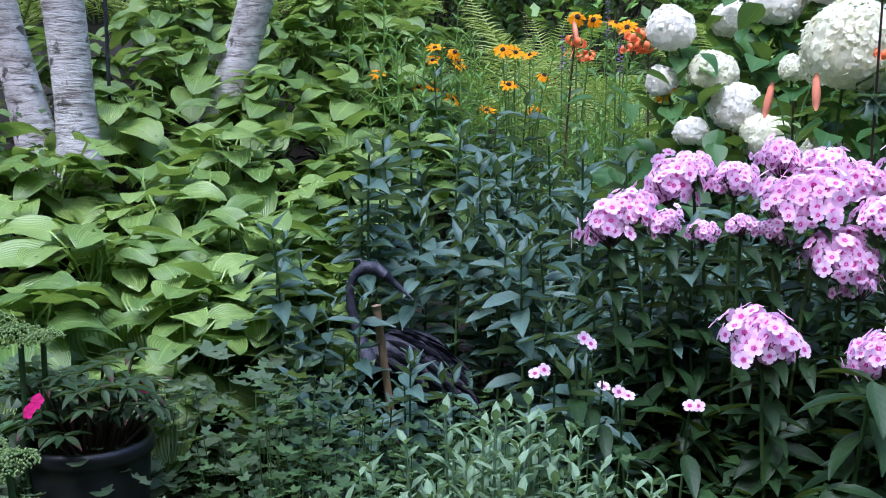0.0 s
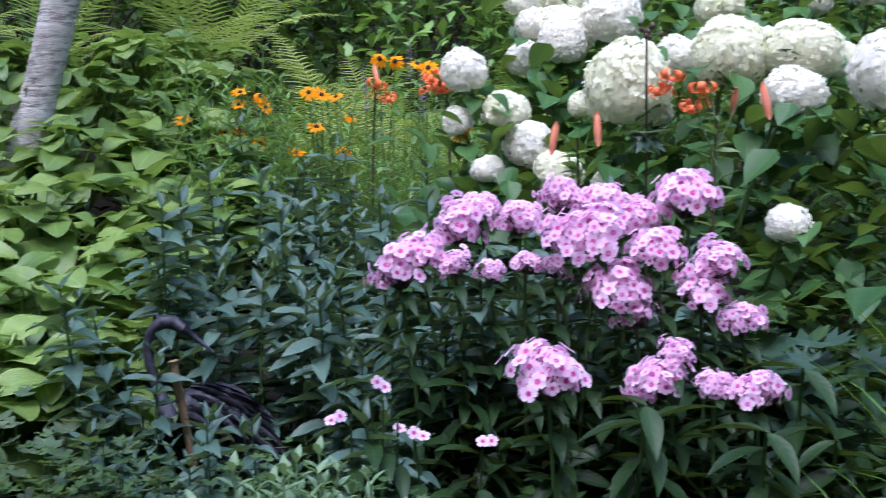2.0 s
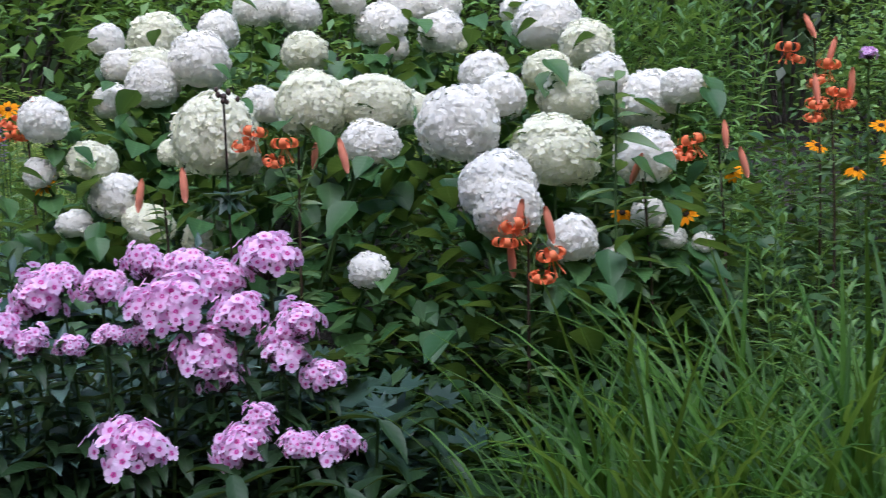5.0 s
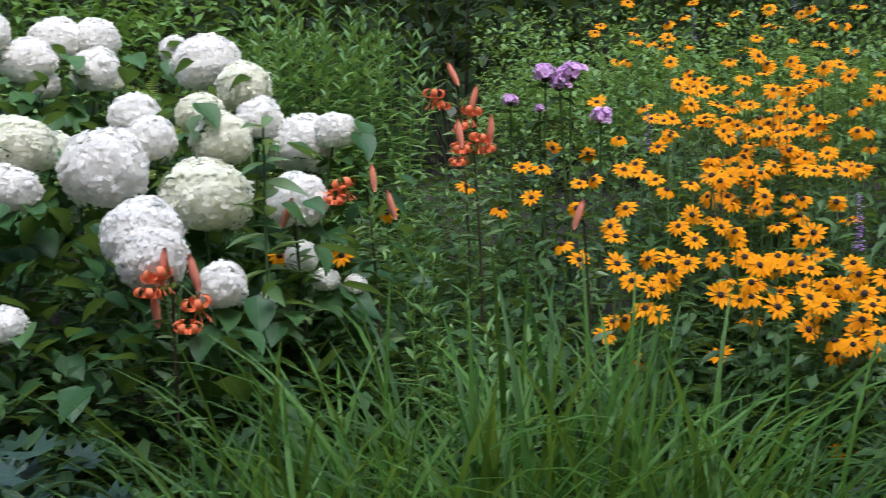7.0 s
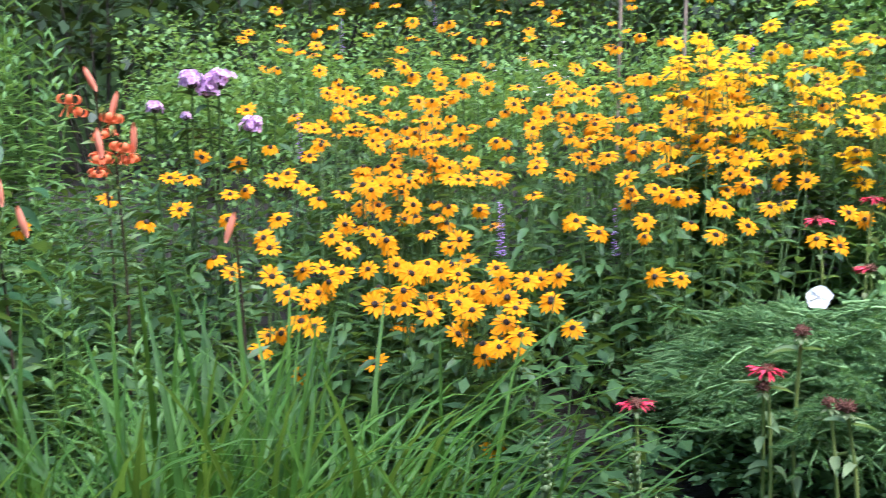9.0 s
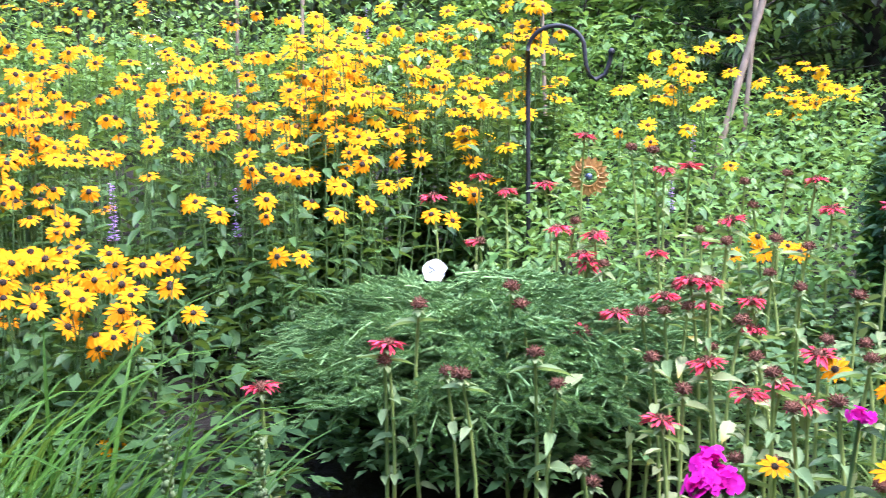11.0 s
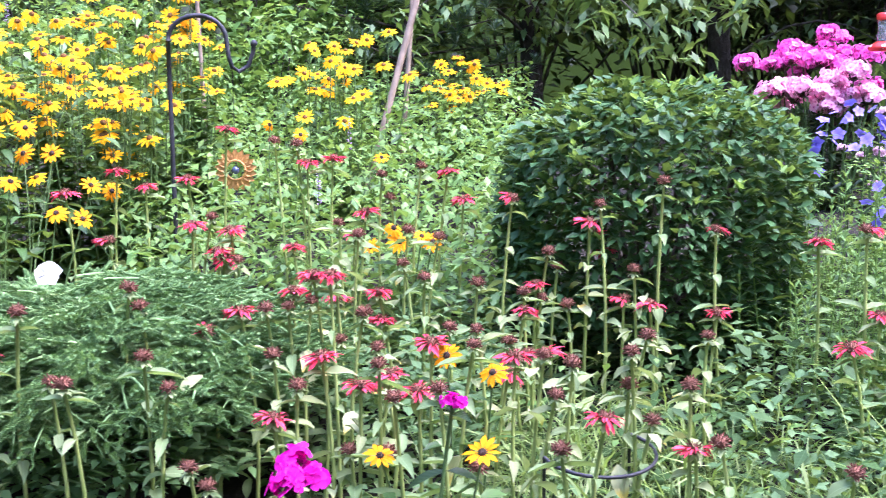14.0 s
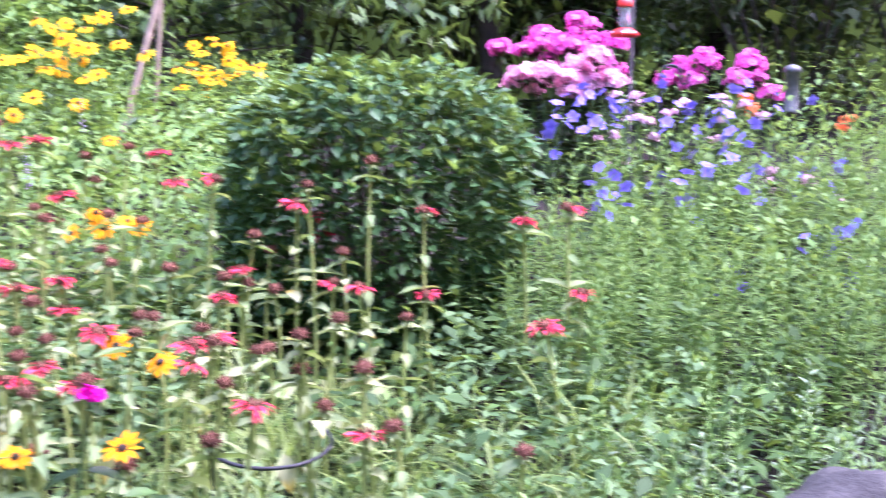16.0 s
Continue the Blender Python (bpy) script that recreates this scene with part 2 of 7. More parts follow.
def birch_material():
    """White bark with dark cross dashes, rough black scars and peeling grey bands."""
    mat, nt, bsdf = nodes_of("birch_bark")
    co = nt.nodes.new("ShaderNodeTexCoord").outputs["Object"]
    mp = nt.nodes.new("ShaderNodeMapping")
    mp.inputs["Scale"].default_value = (12, 12, 75)
    nt.links.new(co, mp.inputs["Vector"])
    dash = noise_of(nt, 1.0, 4.0, mp.outputs[0], 0.75)
    mp2 = nt.nodes.new("ShaderNodeMapping")
    mp2.inputs["Scale"].default_value = (10, 10, 16)
    nt.links.new(co, mp2.inputs["Vector"])
    big = noise_of(nt, 1.0, 4.0, mp2.outputs[0])
    col = ramp(nt, big, [(0.3, (0.22, 0.20, 0.20)), (0.45, (0.48, 0.46, 0.47)), (0.62, (0.64, 0.62, 0.64))])
    col = mix(nt, ramp(nt, dash, [(0.38, (1, 1, 1)), (0.50, (0, 0, 0))]), col, (0.22, 0.19, 0.19))
    col = mix(nt, ramp(nt, noise_of(nt, 14.0, 5.0), [(0.60, (0, 0, 0)), (0.66, (1, 1, 1))]), col, (0.10, 0.09, 0.085))
    nt.links.new(col, bsdf.inputs["Base Color"])
    bsdf.inputs["Roughness"].default_value = 0.75
    bump(nt, bsdf, dash, 0.9, 0.01)
    return mat


def soil_material():
    mat, nt, bsdf = nodes_of("soil")
    f = noise_of(nt, 6.0, 6.0)
    col = ramp(nt, f, [(0.3, (0.008, 0.006, 0.005)), (0.6, (0.020, 0.015, 0.011)), (0.75, (0.04, 0.031, 0.022))])
    nt.links.new(col, bsdf.inputs["Base Color"])
    bsdf.inputs["Roughness"].default_value = 0.95
    bump(nt, bsdf, noise_of(nt, 40.0, 5.0), 0.8, 0.02)
    return mat


M = {
    "soil": soil_material(), "birch": birch_material(),
    "hosta": leaf_material("hosta_leaf", (0.09, 0.175, 0.04), (0.26, 0.375, 0.10), 0.32, 0.3, False, 44.0, 0.3, (0.05, 0.10, 0.02), gloss=0.6),
    # the green is tinted blue: reflected sky sheen put into the base colour
    "helio": leaf_material("heliopsis_leaf", (0.032, 0.076, 0.060), (0.100, 0.168, 0.138), 0.5, 0.18, gloss=0.45),
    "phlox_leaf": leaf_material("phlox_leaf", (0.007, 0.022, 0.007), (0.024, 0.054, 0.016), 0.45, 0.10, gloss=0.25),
    "hydr_leaf": leaf_material("hydrangea_leaf", (0.028, 0.085, 0.024), (0.075, 0.165, 0.05), 0.45, 0.25, False, gloss=0.3),
    "lily_leaf": leaf_material("lily_leaf", (0.075, 0.15, 0.05), (0.17, 0.26, 0.095), 0.45, 0.3),
    "blade": leaf_material("daylily_blade", (0.016, 0.064, 0.007), (0.095, 0.215, 0.030), 0.4, 0.35, False, 8.0, 0.15, gloss=0.28),
    "rud_leaf": leaf_material("coneflower_leaf", (0.025, 0.075, 0.015), (0.07, 0.15, 0.035), 0.5, 0.25),
    "fern": leaf_material("fern_frond", (0.17, 0.26, 0.05), (0.39, 0.46, 0.13), 0.5, 0.45, False, rib=0.0),
    "sage": leaf_material("sage_leaf", (0.15, 0.25, 0.13), (0.27, 0.38, 0.23), 0.6, 0.25),
    "lobed": leaf_material("lobed_leaf", (0.014, 0.042, 0.015), (0.066, 0.125, 0.036), 0.5, 0.25),
    "grey_leaf": leaf_material("grey_lobed_leaf", (0.045, 0.085, 0.04), (0.125, 0.17, 0.095), 0.55, 0.25),
    "imp_leaf": leaf_material("impatiens_leaf", (0.012, 0.035, 0.012), (0.045, 0.075, 0.03), 0.5, 0.15, gloss=0.2, rib=0.1, tip=(0.06, 0.02, 0.02)),
    "sedum_leaf": leaf_material("sedum_leaf", (0.07, 0.15, 0.06), (0.13, 0.23, 0.10), 0.45, 0.2),
    "sedum_head": leaf_material("sedum_bud", (0.22, 0.34, 0.10), (0.38, 0.50, 0.20), 0.6, 0.2, rib=0.0),
    "spruce": leaf_material("spruce_needle", (0.075, 0.17, 0.065), (0.235, 0.385, 0.16), 0.8, 0.15, rib=0.0, gloss=0.08),
    "holly": leaf_material("holly_leaf", (0.02, 0.065, 0.022), (0.05, 0.125, 0.04), 0.5, 0.15, gloss=0.25),
    "bee_leaf": leaf_material("bee_balm_leaf", (0.15, 0.24, 0.10), (0.29, 0.36, 0.18), 0.65, 0.35, gloss=0.2),
    "shrub": leaf_material("shrub_leaf", (0.06, 0.16, 0.035), (0.17, 0.31, 0.075), 0.5, 0.3),
    "bright": leaf_material("bright_leaf", (0.10, 0.21, 0.058), (0.18, 0.30, 0.095), 0.6, 0.35, gloss=0.2),
    # near-black green: the shade inside the woods is put into the leaf colour
    "woods": leaf_material("woods_shade_leaf", (0.008, 0.022, 0.008), (0.03, 0.065, 0.02), 0.5, 0.15),
    "branch_leaf": leaf_material("tree_leaf", (0.045, 0.105, 0.032), (0.12, 0.21, 0.068), 0.5, 0.3),
    "pine": leaf_material("pine_needle", (0.02, 0.055, 0.035), (0.06, 0.12, 0.075), 0.5, 0.1, rib=0.0),
    "blade_pale": leaf_material("grass_blade", (0.10, 0.19, 0.04), (0.24, 0.33, 0.10), 0.5, 0.35, rib=0.0),
    "bee_under": leaf_material("bee_undergrowth_leaf", (0.07, 0.145, 0.06), (0.135, 0.23, 0.10), 0.65, 0.35, gloss=0.2),
    # leaf colour lowered to stand for the shade in gaps between plants
    "cover": leaf_material("shade_cover_leaf", (0.014, 0.042, 0.012), (0.05, 0.105, 0.028), 0.6, 0.15, gloss=0.2),
    "pale_leaf": leaf_material("withered_leaf", (0.20, 0.26, 0.11), (0.38, 0.41, 0.23), 0.7, 0.3, gloss=0.15, tip=(0.42, 0.34, 0.08)),
    "dry": leaf_material("dry_leaf", (0.16, 0.11, 0.05), (0.36, 0.27, 0.12), 0.7, 0.2),
    "blue_leaf": leaf_material("monkshood_leaf", (0.014, 0.042, 0.028), (0.038, 0.08, 0.052), 0.45, 0.2),
    "stem": solid_material("green_stem", (0.05, 0.11, 0.03), (0.10, 0.17, 0.05), 25, 0.5),
    "pale_stem": solid_material("pale_stem", (0.20, 0.28, 0.07), (0.32, 0.38, 0.12), 25, 0.5),
    "red_stem": solid_material("dark_stem", (0.05, 0.03, 0.025), (0.10, 0.06, 0.04), 25, 0.5),
    "bark": solid_material("dark_bark", (0.03, 0.024, 0.02), (0.09, 0.075, 0.06), 18, 0.9, relief=0.8, depth=0.01),
    # darker copy of dark_bark: shade at the wood's edge is put into the colour
    "shade_bark": solid_material("shade_dark_bark", (0.014, 0.011, 0.009), (0.04, 0.032, 0.026), 18, 0.9, relief=0.8, depth=0.01),
    "rud": petal_material("coneflower_petal", (0.78, 0.26, 0.0), (0.86, 0.35, 0.0), glow=0.25, sheen=0.06),
    "sunny": petal_material("sunny_petal", (0.86, 0.40, 0.0), (0.90, 0.50, 0.0), glow=0.3, sheen=0.06),
    "gold": solid_material("golden_centre", (0.10, 0.04, 0.008), (0.22, 0.10, 0.012), 300, 0.8, relief=0.8),
    "cone": solid_material("brown_cone", (0.012, 0.006, 0.004), (0.05, 0.025, 0.015), 300, 0.8, relief=0.8),
    "phlox": petal_material("phlox_petal", (0.94, 0.56, 0.84), (0.98, 0.78, 0.95), (0.74, 0.08, 0.40), 0.2, glow=0.4),
    "magenta": petal_material("magenta_petal", (0.90, 0.10, 0.56), (0.97, 0.28, 0.72), (0.7, 0.03, 0.4), 0.12),
    "vivid": petal_material("vivid_magenta_petal", (0.80, 0.015, 0.46), (0.88, 0.03, 0.55), glow=0.3),
    "rose": petal_material("rose_petal", (0.94, 0.36, 0.62), (0.98, 0.58, 0.77), (0.7, 0.08, 0.4), 0.12),
    "lilac": petal_material("lilac_petal", (0.70, 0.38, 0.70), (0.84, 0.60, 0.85), (0.5, 0.15, 0.5), 0.12),
    "white": petal_material("hydrangea_petal", (0.92, 0.90, 0.82), (0.96, 0.95, 0.90), rough=0.9, glow=0.42),
    "cream": petal_material("greenish_petal", (0.85, 0.86, 0.66), (0.95, 0.94, 0.83), rough=0.9, glow=0.42),
    "lily": petal_material("lily_petal", (0.84, 0.17, 0.05), (0.90, 0.27, 0.11), rough=0.5, glow=0.25),
    "bud": petal_material("lily_bud", (0.70, 0.22, 0.12), (0.80, 0.30, 0.20), rough=0.5, glow=0.0),
    "red": petal_material("bee_balm_petal", (0.66, 0.025, 0.06), (0.82, 0.09, 0.15), glow=0.25),
    "seed": solid_material("brown_seedhead", (0.14, 0.05, 0.035), (0.30, 0.12, 0.075), 350, 0.85, relief=0.9),
    "blue": petal_material("balloon_flower_petal", (0.15, 0.11, 0.58), (0.27, 0.22, 0.76), glow=0.2),
    "pink": petal_material("pale_pink_petal", (0.72, 0.38, 0.55), (0.85, 0.60, 0.72), glow=0.2),
    "fuchsia": petal_material("impatiens_petal", (0.46, 0.006, 0.12), (0.58, 0.012, 0.18), glow=0.1),
    "purple": petal_material("purple_petal", (0.42, 0.24, 0.60), (0.58, 0.38, 0.74), glow=0.25),
    "white_plain": petal_material("white_petal", (0.8, 0.8, 0.78), (0.88, 0.87, 0.86), glow=0.2),
    "heron": solid_material("dark_bronze", (0.012, 0.012, 0.018), (0.05, 0.05, 0.075), 60, 0.5, 0.4, 0.6),
    "bamboo": solid_material("bamboo", (0.20, 0.125, 0.065), (0.32, 0.21, 0.12), 20, 0.6),
    "grey_cane": solid_material("weathered_cane", (0.15, 0.115, 0.085), (0.27, 0.21, 0.16), 20, 0.75),
    "iron": solid_material("black_iron", (0.012, 0.013, 0.018), (0.03, 0.032, 0.045), 60, 0.6, 0.1, 0.2),
    "pot": solid_material("black_plastic", (0.008, 0.008, 0.010), (0.018, 0.018, 0.022), 15, 0.4, 0.0, 0.1),
}

# ---- ground ----
def build_ground():
    g = Geo()
    rs = np.concatenate([np.linspace(0, 9, 46), np.geomspace(9.6, 400, 26)])
    az = np.arange(96) * 2 * math.pi / 96
    R, A = np.meshgrid(rs, az, indexing="ij")
    x, y = HUB[0] + R * np.sin(A), HUB[1] + R * np.cos(A)
    z = ground_z(x, y) + 0.02 * np.sin(x * 5.1) * np.cos(y * 4.3)
    v = np.stack([x, y, z], -1).reshape(-1, 3)
    quads = [(i * 96 + j, i * 96 + (j + 1) % 96, (i + 1) * 96 + (j + 1) % 96, (i + 1) * 96 + j) for i in range(len(rs) - 1) for j in range(96)]
    g.add((v, v[:, :2], [], quads))
    tagged(new("ground", g.mesh("ground", M["soil"])), "dark brown garden soil of a planted bank", "ground", kind="structure")


build_ground()


def blocking_wall():
    """An unseen wall added behind the camera, tall enough to block sky light from there."""
    bm = bmesh.new()
    bmesh.ops.create_cube(bm, size=1, matrix=Matrix.Translation((-2.7, -1.55, 2.9)) @ Matrix.Diagonal((8.4, 0.25, 6.6, 1)))
    me = bpy.data.meshes.new("light_blocker_wall")
    bm.to_mesh(me)
    me.materials.append(solid_material("blocker_grey", (0.15, 0.145, 0.14), (0.20, 0.19, 0.18), 8, 0.8))
    tagged(new("light_blocker_wall", me), "unseen plain grey wall added to block light", "wall", kind="structure")


blocking_wall()

# ---- birches ----
def birch(foot, top, r0, r1, label):
    foot, top = np.array(foot), np.array(top)
    t = thing("birch_tree", label, "tree", foot, "birch trunks among the hostas")
    n = 26
    s = np.linspace(0, 1, n)
    p = (top - foot) * s[:, None]
    p[:, 0] += 0.03 * np.sin(s * 9 + foot[0])
    p[:, 1] += 0.03 * np.cos(s * 7)
    rad = r1 + (r0 - r1) * (1 - s) ** 1.2 + 0.55 * r0 * np.exp(-s * 22)
    rad = rad * (1 + 0.05 * np.sin(s * 40))
    part("trunk", Geo().add(tube(p, rad, 18)).mesh("trunk", M["birch"]), t)
    g = Geo()
    tips = []
    for i in range(14):
        k = int(n * uni(0.55, 0.98))
        a, up = uni(0, 6.28), uni(0.15, 0.6)
        L = uni(0.7, 1.5)
        e = p[k] + L * np.array([math.cos(a), math.sin(a), up])
        q = arc(p[k], e, 0.12, 6, 0.1)
        g.add(tube(q, np.linspace(0.02, 0.004, 6), 5))
        tips.append(q[2:])
    part("branching", g.mesh("branching", M["birch"]), t)
    c = np.concatenate(tips)
    c = np.repeat(c, 14, 0) + RNG.normal(0, 0.22, (len(c) * 14, 3))
    f = Geo().add(leaf(0.06, 0.045, 3, 0.35, 0.1, 0.3), mats(c, uni(0, 6.28, len(c)), uni(-1.2, 0.2, len(c)), uni(-0.6, 0.6, len(c))))
    part("crown", f.mesh("crown", M["branch_leaf"]), t, "light green birch leaves")


birch((-0.80, 3.42, 0.98), (-1.20, 3.42, 4.6), 0.061, 0.05, "white birch trunk with peeling papery bark")
birch((-1.09, 3.9, 1.1), (-2.06, 3.75, 4.8), 0.06, 0.048, "leaning white birch trunk with grey scars")
birch((-0.575, 4.06, 1.2), (0.35, 4.05, 4.7), 0.062, 0.05, "curved white birch trunk leaning over hostas")


# ---- hostas ----
def hosta_leaf(L, W, start, droop, stalk, rise, twist):
    """A heart-shaped ribbed blade on an arching channelled stalk, hanging towards its tip."""
    v, u, rows = [], [], []
    cols = np.linspace(-1, 1, 7)
    for k in range(4):
        f = k / 3
        rows.append(len(v))
        for c in cols:
            v.append((c * 0.0035, stalk * f, rise * math.sin(f * 1.5) + 0.003 * abs(c)))
            u.append((c * 0.05, 0.0))
    y, z = stalk, rise
    seg = 8
    for i in range(seg + 1):
        q = i / seg
        if i:
            ang = start - droop * (i - 0.5) / seg
            y, z = y + L / seg * math.cos(ang), z + L / seg * math.sin(ang)
        w = W / 2 * (0.30 * (1 - q) ** 3 + math.sin(math.pi * min(1.0, q * 0.97 + 0.03) ** 0.72) ** 0.62) + 0.0008
        back = 0.16 * L * max(0.0, 1 - q * 4.5)
        rows.append(len(v))
        for c in cols:
            a = twist * (q - 0.3)
            cup = 0.20 * w * c * c - 0.05 * w * abs(c) + 0.035 * W * math.sin(q * 8 + 2 * c) * abs(c)
            v.append((c * w, y - back * c * c, z + cup + c * w * a))
            u.append((c, 0.08 + 0.92 * q))
    quads = [(r + j, r + j + 1, t + j + 1, t + j) for r, t in zip(rows, rows[1:]) for j in range(6)]
    return np.array(v), np.array(u), [], quads


HOSTA_SHAPES = [hosta_leaf(*row) for row in
                ((0.130, 0.098, -0.25, 0.7, 0.13, 0.11, 0.1), (0.120, 0.094, -0.45, 0.7, 0.12, 0.10, -0.2), (0.138, 0.104, -0.15, 0.8, 0.14, 0.13, 0.25),
                 (0.110, 0.086, -0.5, 0.5, 0.10, 0.09, -0.1), (0.132, 0.092, 0.1, 1.1, 0.12, 0.15, 0.0), (0.115, 0.092, -0.6, 0.6, 0.13, 0.09, 0.3))]

HOSTA_LEAVES = [Geo().add(shape).mesh("hosta_leaf", M["hosta"]) for shape in HOSTA_SHAPES]


def hosta(x, y, size=1.0, leaves=30, dz=0.0):
    t = thing("hosta", "lush green hosta clump with ribbed heart-shaped leaves", "hosta", on_ground(x, y, dz), "hostas under the birches", uni(0, 6.28))
    for i in range(leaves):
        f = (i + 0.5) / leaves
        m = mats((uni(-0.06, 0.06), uni(-0.06, 0.06), 0.02 + 0.16 * (1 - f)), i * 2.4 + uni(-0.4, 0.4), 0.75 * (1 - f) ** 0.8 - 0.12 + uni(-0.18, 0.18), uni(-0.4, 0.4), size * (0.72 + 0.38 * f + uni(-0.14, 0.16)))[0]
        part("leaf", HOSTA_LEAVES[RNG.integers(6)], t, m=m)
    g = Geo()
    for shape in HOSTA_SHAPES:
        k = 5
        f = uni(0.2, 1.0, k)
        p = np.stack([uni(-0.08, 0.08, k), uni(-0.08, 0.08, k), 0.14 * (1 - f)], 1)
        g.add(shape, mats(p, uni(0, 6.28, k), 0.6 * (1 - f) - 0.15 + uni(-0.2, 0.2, k), uni(-0.4, 0.4, k), size * (0.7 + 0.4 * f)))
    tagged(part("inner_foliage", g.mesh("inner_foliage", M["hosta"]), t), kind="stuff")


for az, r, s in ((-19, 2.5, 1.0), (-26, 2.55, 1.0), (-22.5, 2.8, 1.1), (-15.5, 2.85, 1.05), (-29, 3.0, 1.0), (-19, 3.15, 1.05), (-12, 3.1, 1.0), (-9.5, 3.45, 1.0), (-15.5, 3.45, 1.05),
                 (-24, 3.4, 1.0), (-6.5, 3.5, 0.9), (-20, 3.85, 1.05), (-13.5, 3.9, 1.1), (-9, 3.95, 1.05), (-5.5, 4.05, 0.95), (-16.5, 4.3, 1.1), (-11, 4.45, 1.1), (-7, 4.55, 1.05), (-13.5, 4.9, 1.1),
                 (-9, 5.0, 1.1), (-17.5, 4.9, 1.05), (-12.5, 2.6, 0.85), (-17, 2.6, 1.0), (-28, 3.55, 1.0), (-22.5, 4.4, 1.0), (-5.5, 5.0, 0.95)):
    hosta(*polar(az, r), s * 1.02, 28, 0.14 if r < 3 else 0.08)


# ---- tall leafy perennials (not yet in flower) ----
HELIO_LEAVES = [leaf(L, W, 5, 0.34, 0.30, d, 1, 0.09) for L, W, d in ((0.090, 0.038, 0.6), (0.080, 0.034, 0.4), (0.098, 0.040, 0.8), (0.070, 0.022, 0.3))]


def helio_plant(h):
    t = thing("leafy_perennial", "tall leafy perennial, paired pointed leaves tinted blue for sky sheen", "perennial", (0, 0, 0), "leafy perennials in the middle bed")
    p = arc((0, 0, 0), (uni(-0.05, 0.05), uni(-0.05, 0.05), h), 0, 6, 0.03)
    part("stem", Geo().add(tube(p, np.linspace(0.0045, 0.0025, 6), 5)).mesh("stem", M["stem"]), t)
    nodes = 15
    g = Geo()
    for i in range(nodes):
        s = 0.36 + 0.64 * i / (nodes - 1)
        q = [np.interp(s, np.linspace(0, 1, 6), p[:, k]) for k in range(3)]
        for side in (0, 1):
            big = RNG.integers(3) if i < nodes - 2 else 3
            pitch = uni(-0.1, 0.5) if i < nodes - 2 else uni(0.6, 1.1)
            g.add(HELIO_LEAVES[big], mats(q, i * 1.57 + side * 3.14 + uni(-0.55, 0.55), pitch, uni(-0.4, 0.4), uni(0.8, 1.12) * (1.0 if i < nodes - 1 else 0.7)))
    part("foliage", g.mesh("foliage", M["helio"]), t)
    return t


HELIOS = [helio_plant(h) for h in (0.62, 0.68, 0.58, 0.66, 0.60, 0.64)]
spots = []
for az in np.arange(-9.5, 17, 1.15):
    for r in (2.0, 2.15, 2.3, 2.48, 2.66, 2.88, 3.12, 3.36, 3.6):
        if az < -4 and r > 3.1 or az > 1.5 and r < 2.1 or az > 9 and r < 2.4 or az > 13 and r > 3.0 or (abs(az + 6.5) < 5.0 and r < 2.45 and az > -9):
            continue
        x, y = polar(az + uni(-0.8, 0.8), r + uni(-0.08, 0.08))
        if 0.03 < x < 0.33 and y < 2.5:  # the gap where the heron looks out
            continue
        spots.append((x, y))
FRONT_ROW = [(0.18, 2.10, 0.75), (0.25, 2.12, 0.72), (0.12, 2.12, 0.78), (0.30, 2.18, 0.78), (0.21, 2.24, 0.72), (0.36, 2.12, 0.75), (0.095, 2.36, 0.74), (-0.02, 2.35, 0.92), (0.0, 2.5, 0.95), (-0.08, 2.45, 0.9), (0.05, 2.6, 1.0), (-0.1, 2.62, 0.9), (0.03, 2.2, 0.8), (0.14, 2.6, 1.0)]
spots += [(0.10, 2.34), (0.05, 2.28), (0.02, 2.42), (0.24, 2.2), (0.30, 2.3), (0.085, 2.26), (0.17, 2.2), (0.21, 2.1)]
for i, (x, y) in enumerate(spots):
    r = math.hypot(x - HUB[0], y - HUB[1])
    m = spin(on_ground(x, y, -0.02 - 0.15 * max(0.0, r - 2.6)), uni(0, 6.28), uni(0.86, 1.1) * (0.60 if i >= len(spots) - 2 else 0.74 if i >= len(spots) - 8 else 1.0))
    if i < 6:
        HELIOS[i].matrix_basis = m
    else:
        copy_thing(HELIOS[i % 6], m)
for i, (x, y, k) in enumerate(FRONT_ROW):
    copy_thing(HELIOS[i % 6], spin(on_ground(x, y), uni(0, 6.28), k))


# ---- flower heads ----
def floret_shape(petals, L, W, seg, lift, droop=0.5, peak=0.6):
    g = Geo()
    g.add(leaf(L, W, seg, peak, 0.12, droop), mats(np.zeros((petals, 3)), np.arange(petals) * 6.2832 / petals, lift, 0))
    return g.shape()


def facing(dirs):
    """Yaw, pitch so that a flower's +z looks along the given directions."""
    d = np.atleast_2d(dirs)
    d = d / np.linalg.norm(d, axis=1)[:, None]
    return np.arctan2(d[:, 0], -d[:, 1]), np.arccos(np.clip(d[:, 2], -1, 1))


def dome(n, low):
    """n directions spread over a ball, down to the height low."""
    k = np.arange(n) + 0.5
    z = 1 - (1 - low) * k / n
    a = k * 2.39996
    r = np.sqrt(np.maximum(0, 1 - z * z))
    return np.stack([r * np.cos(a), r * np.sin(a), z], 1) + RNG.normal(0, 0.07, (n, 3))


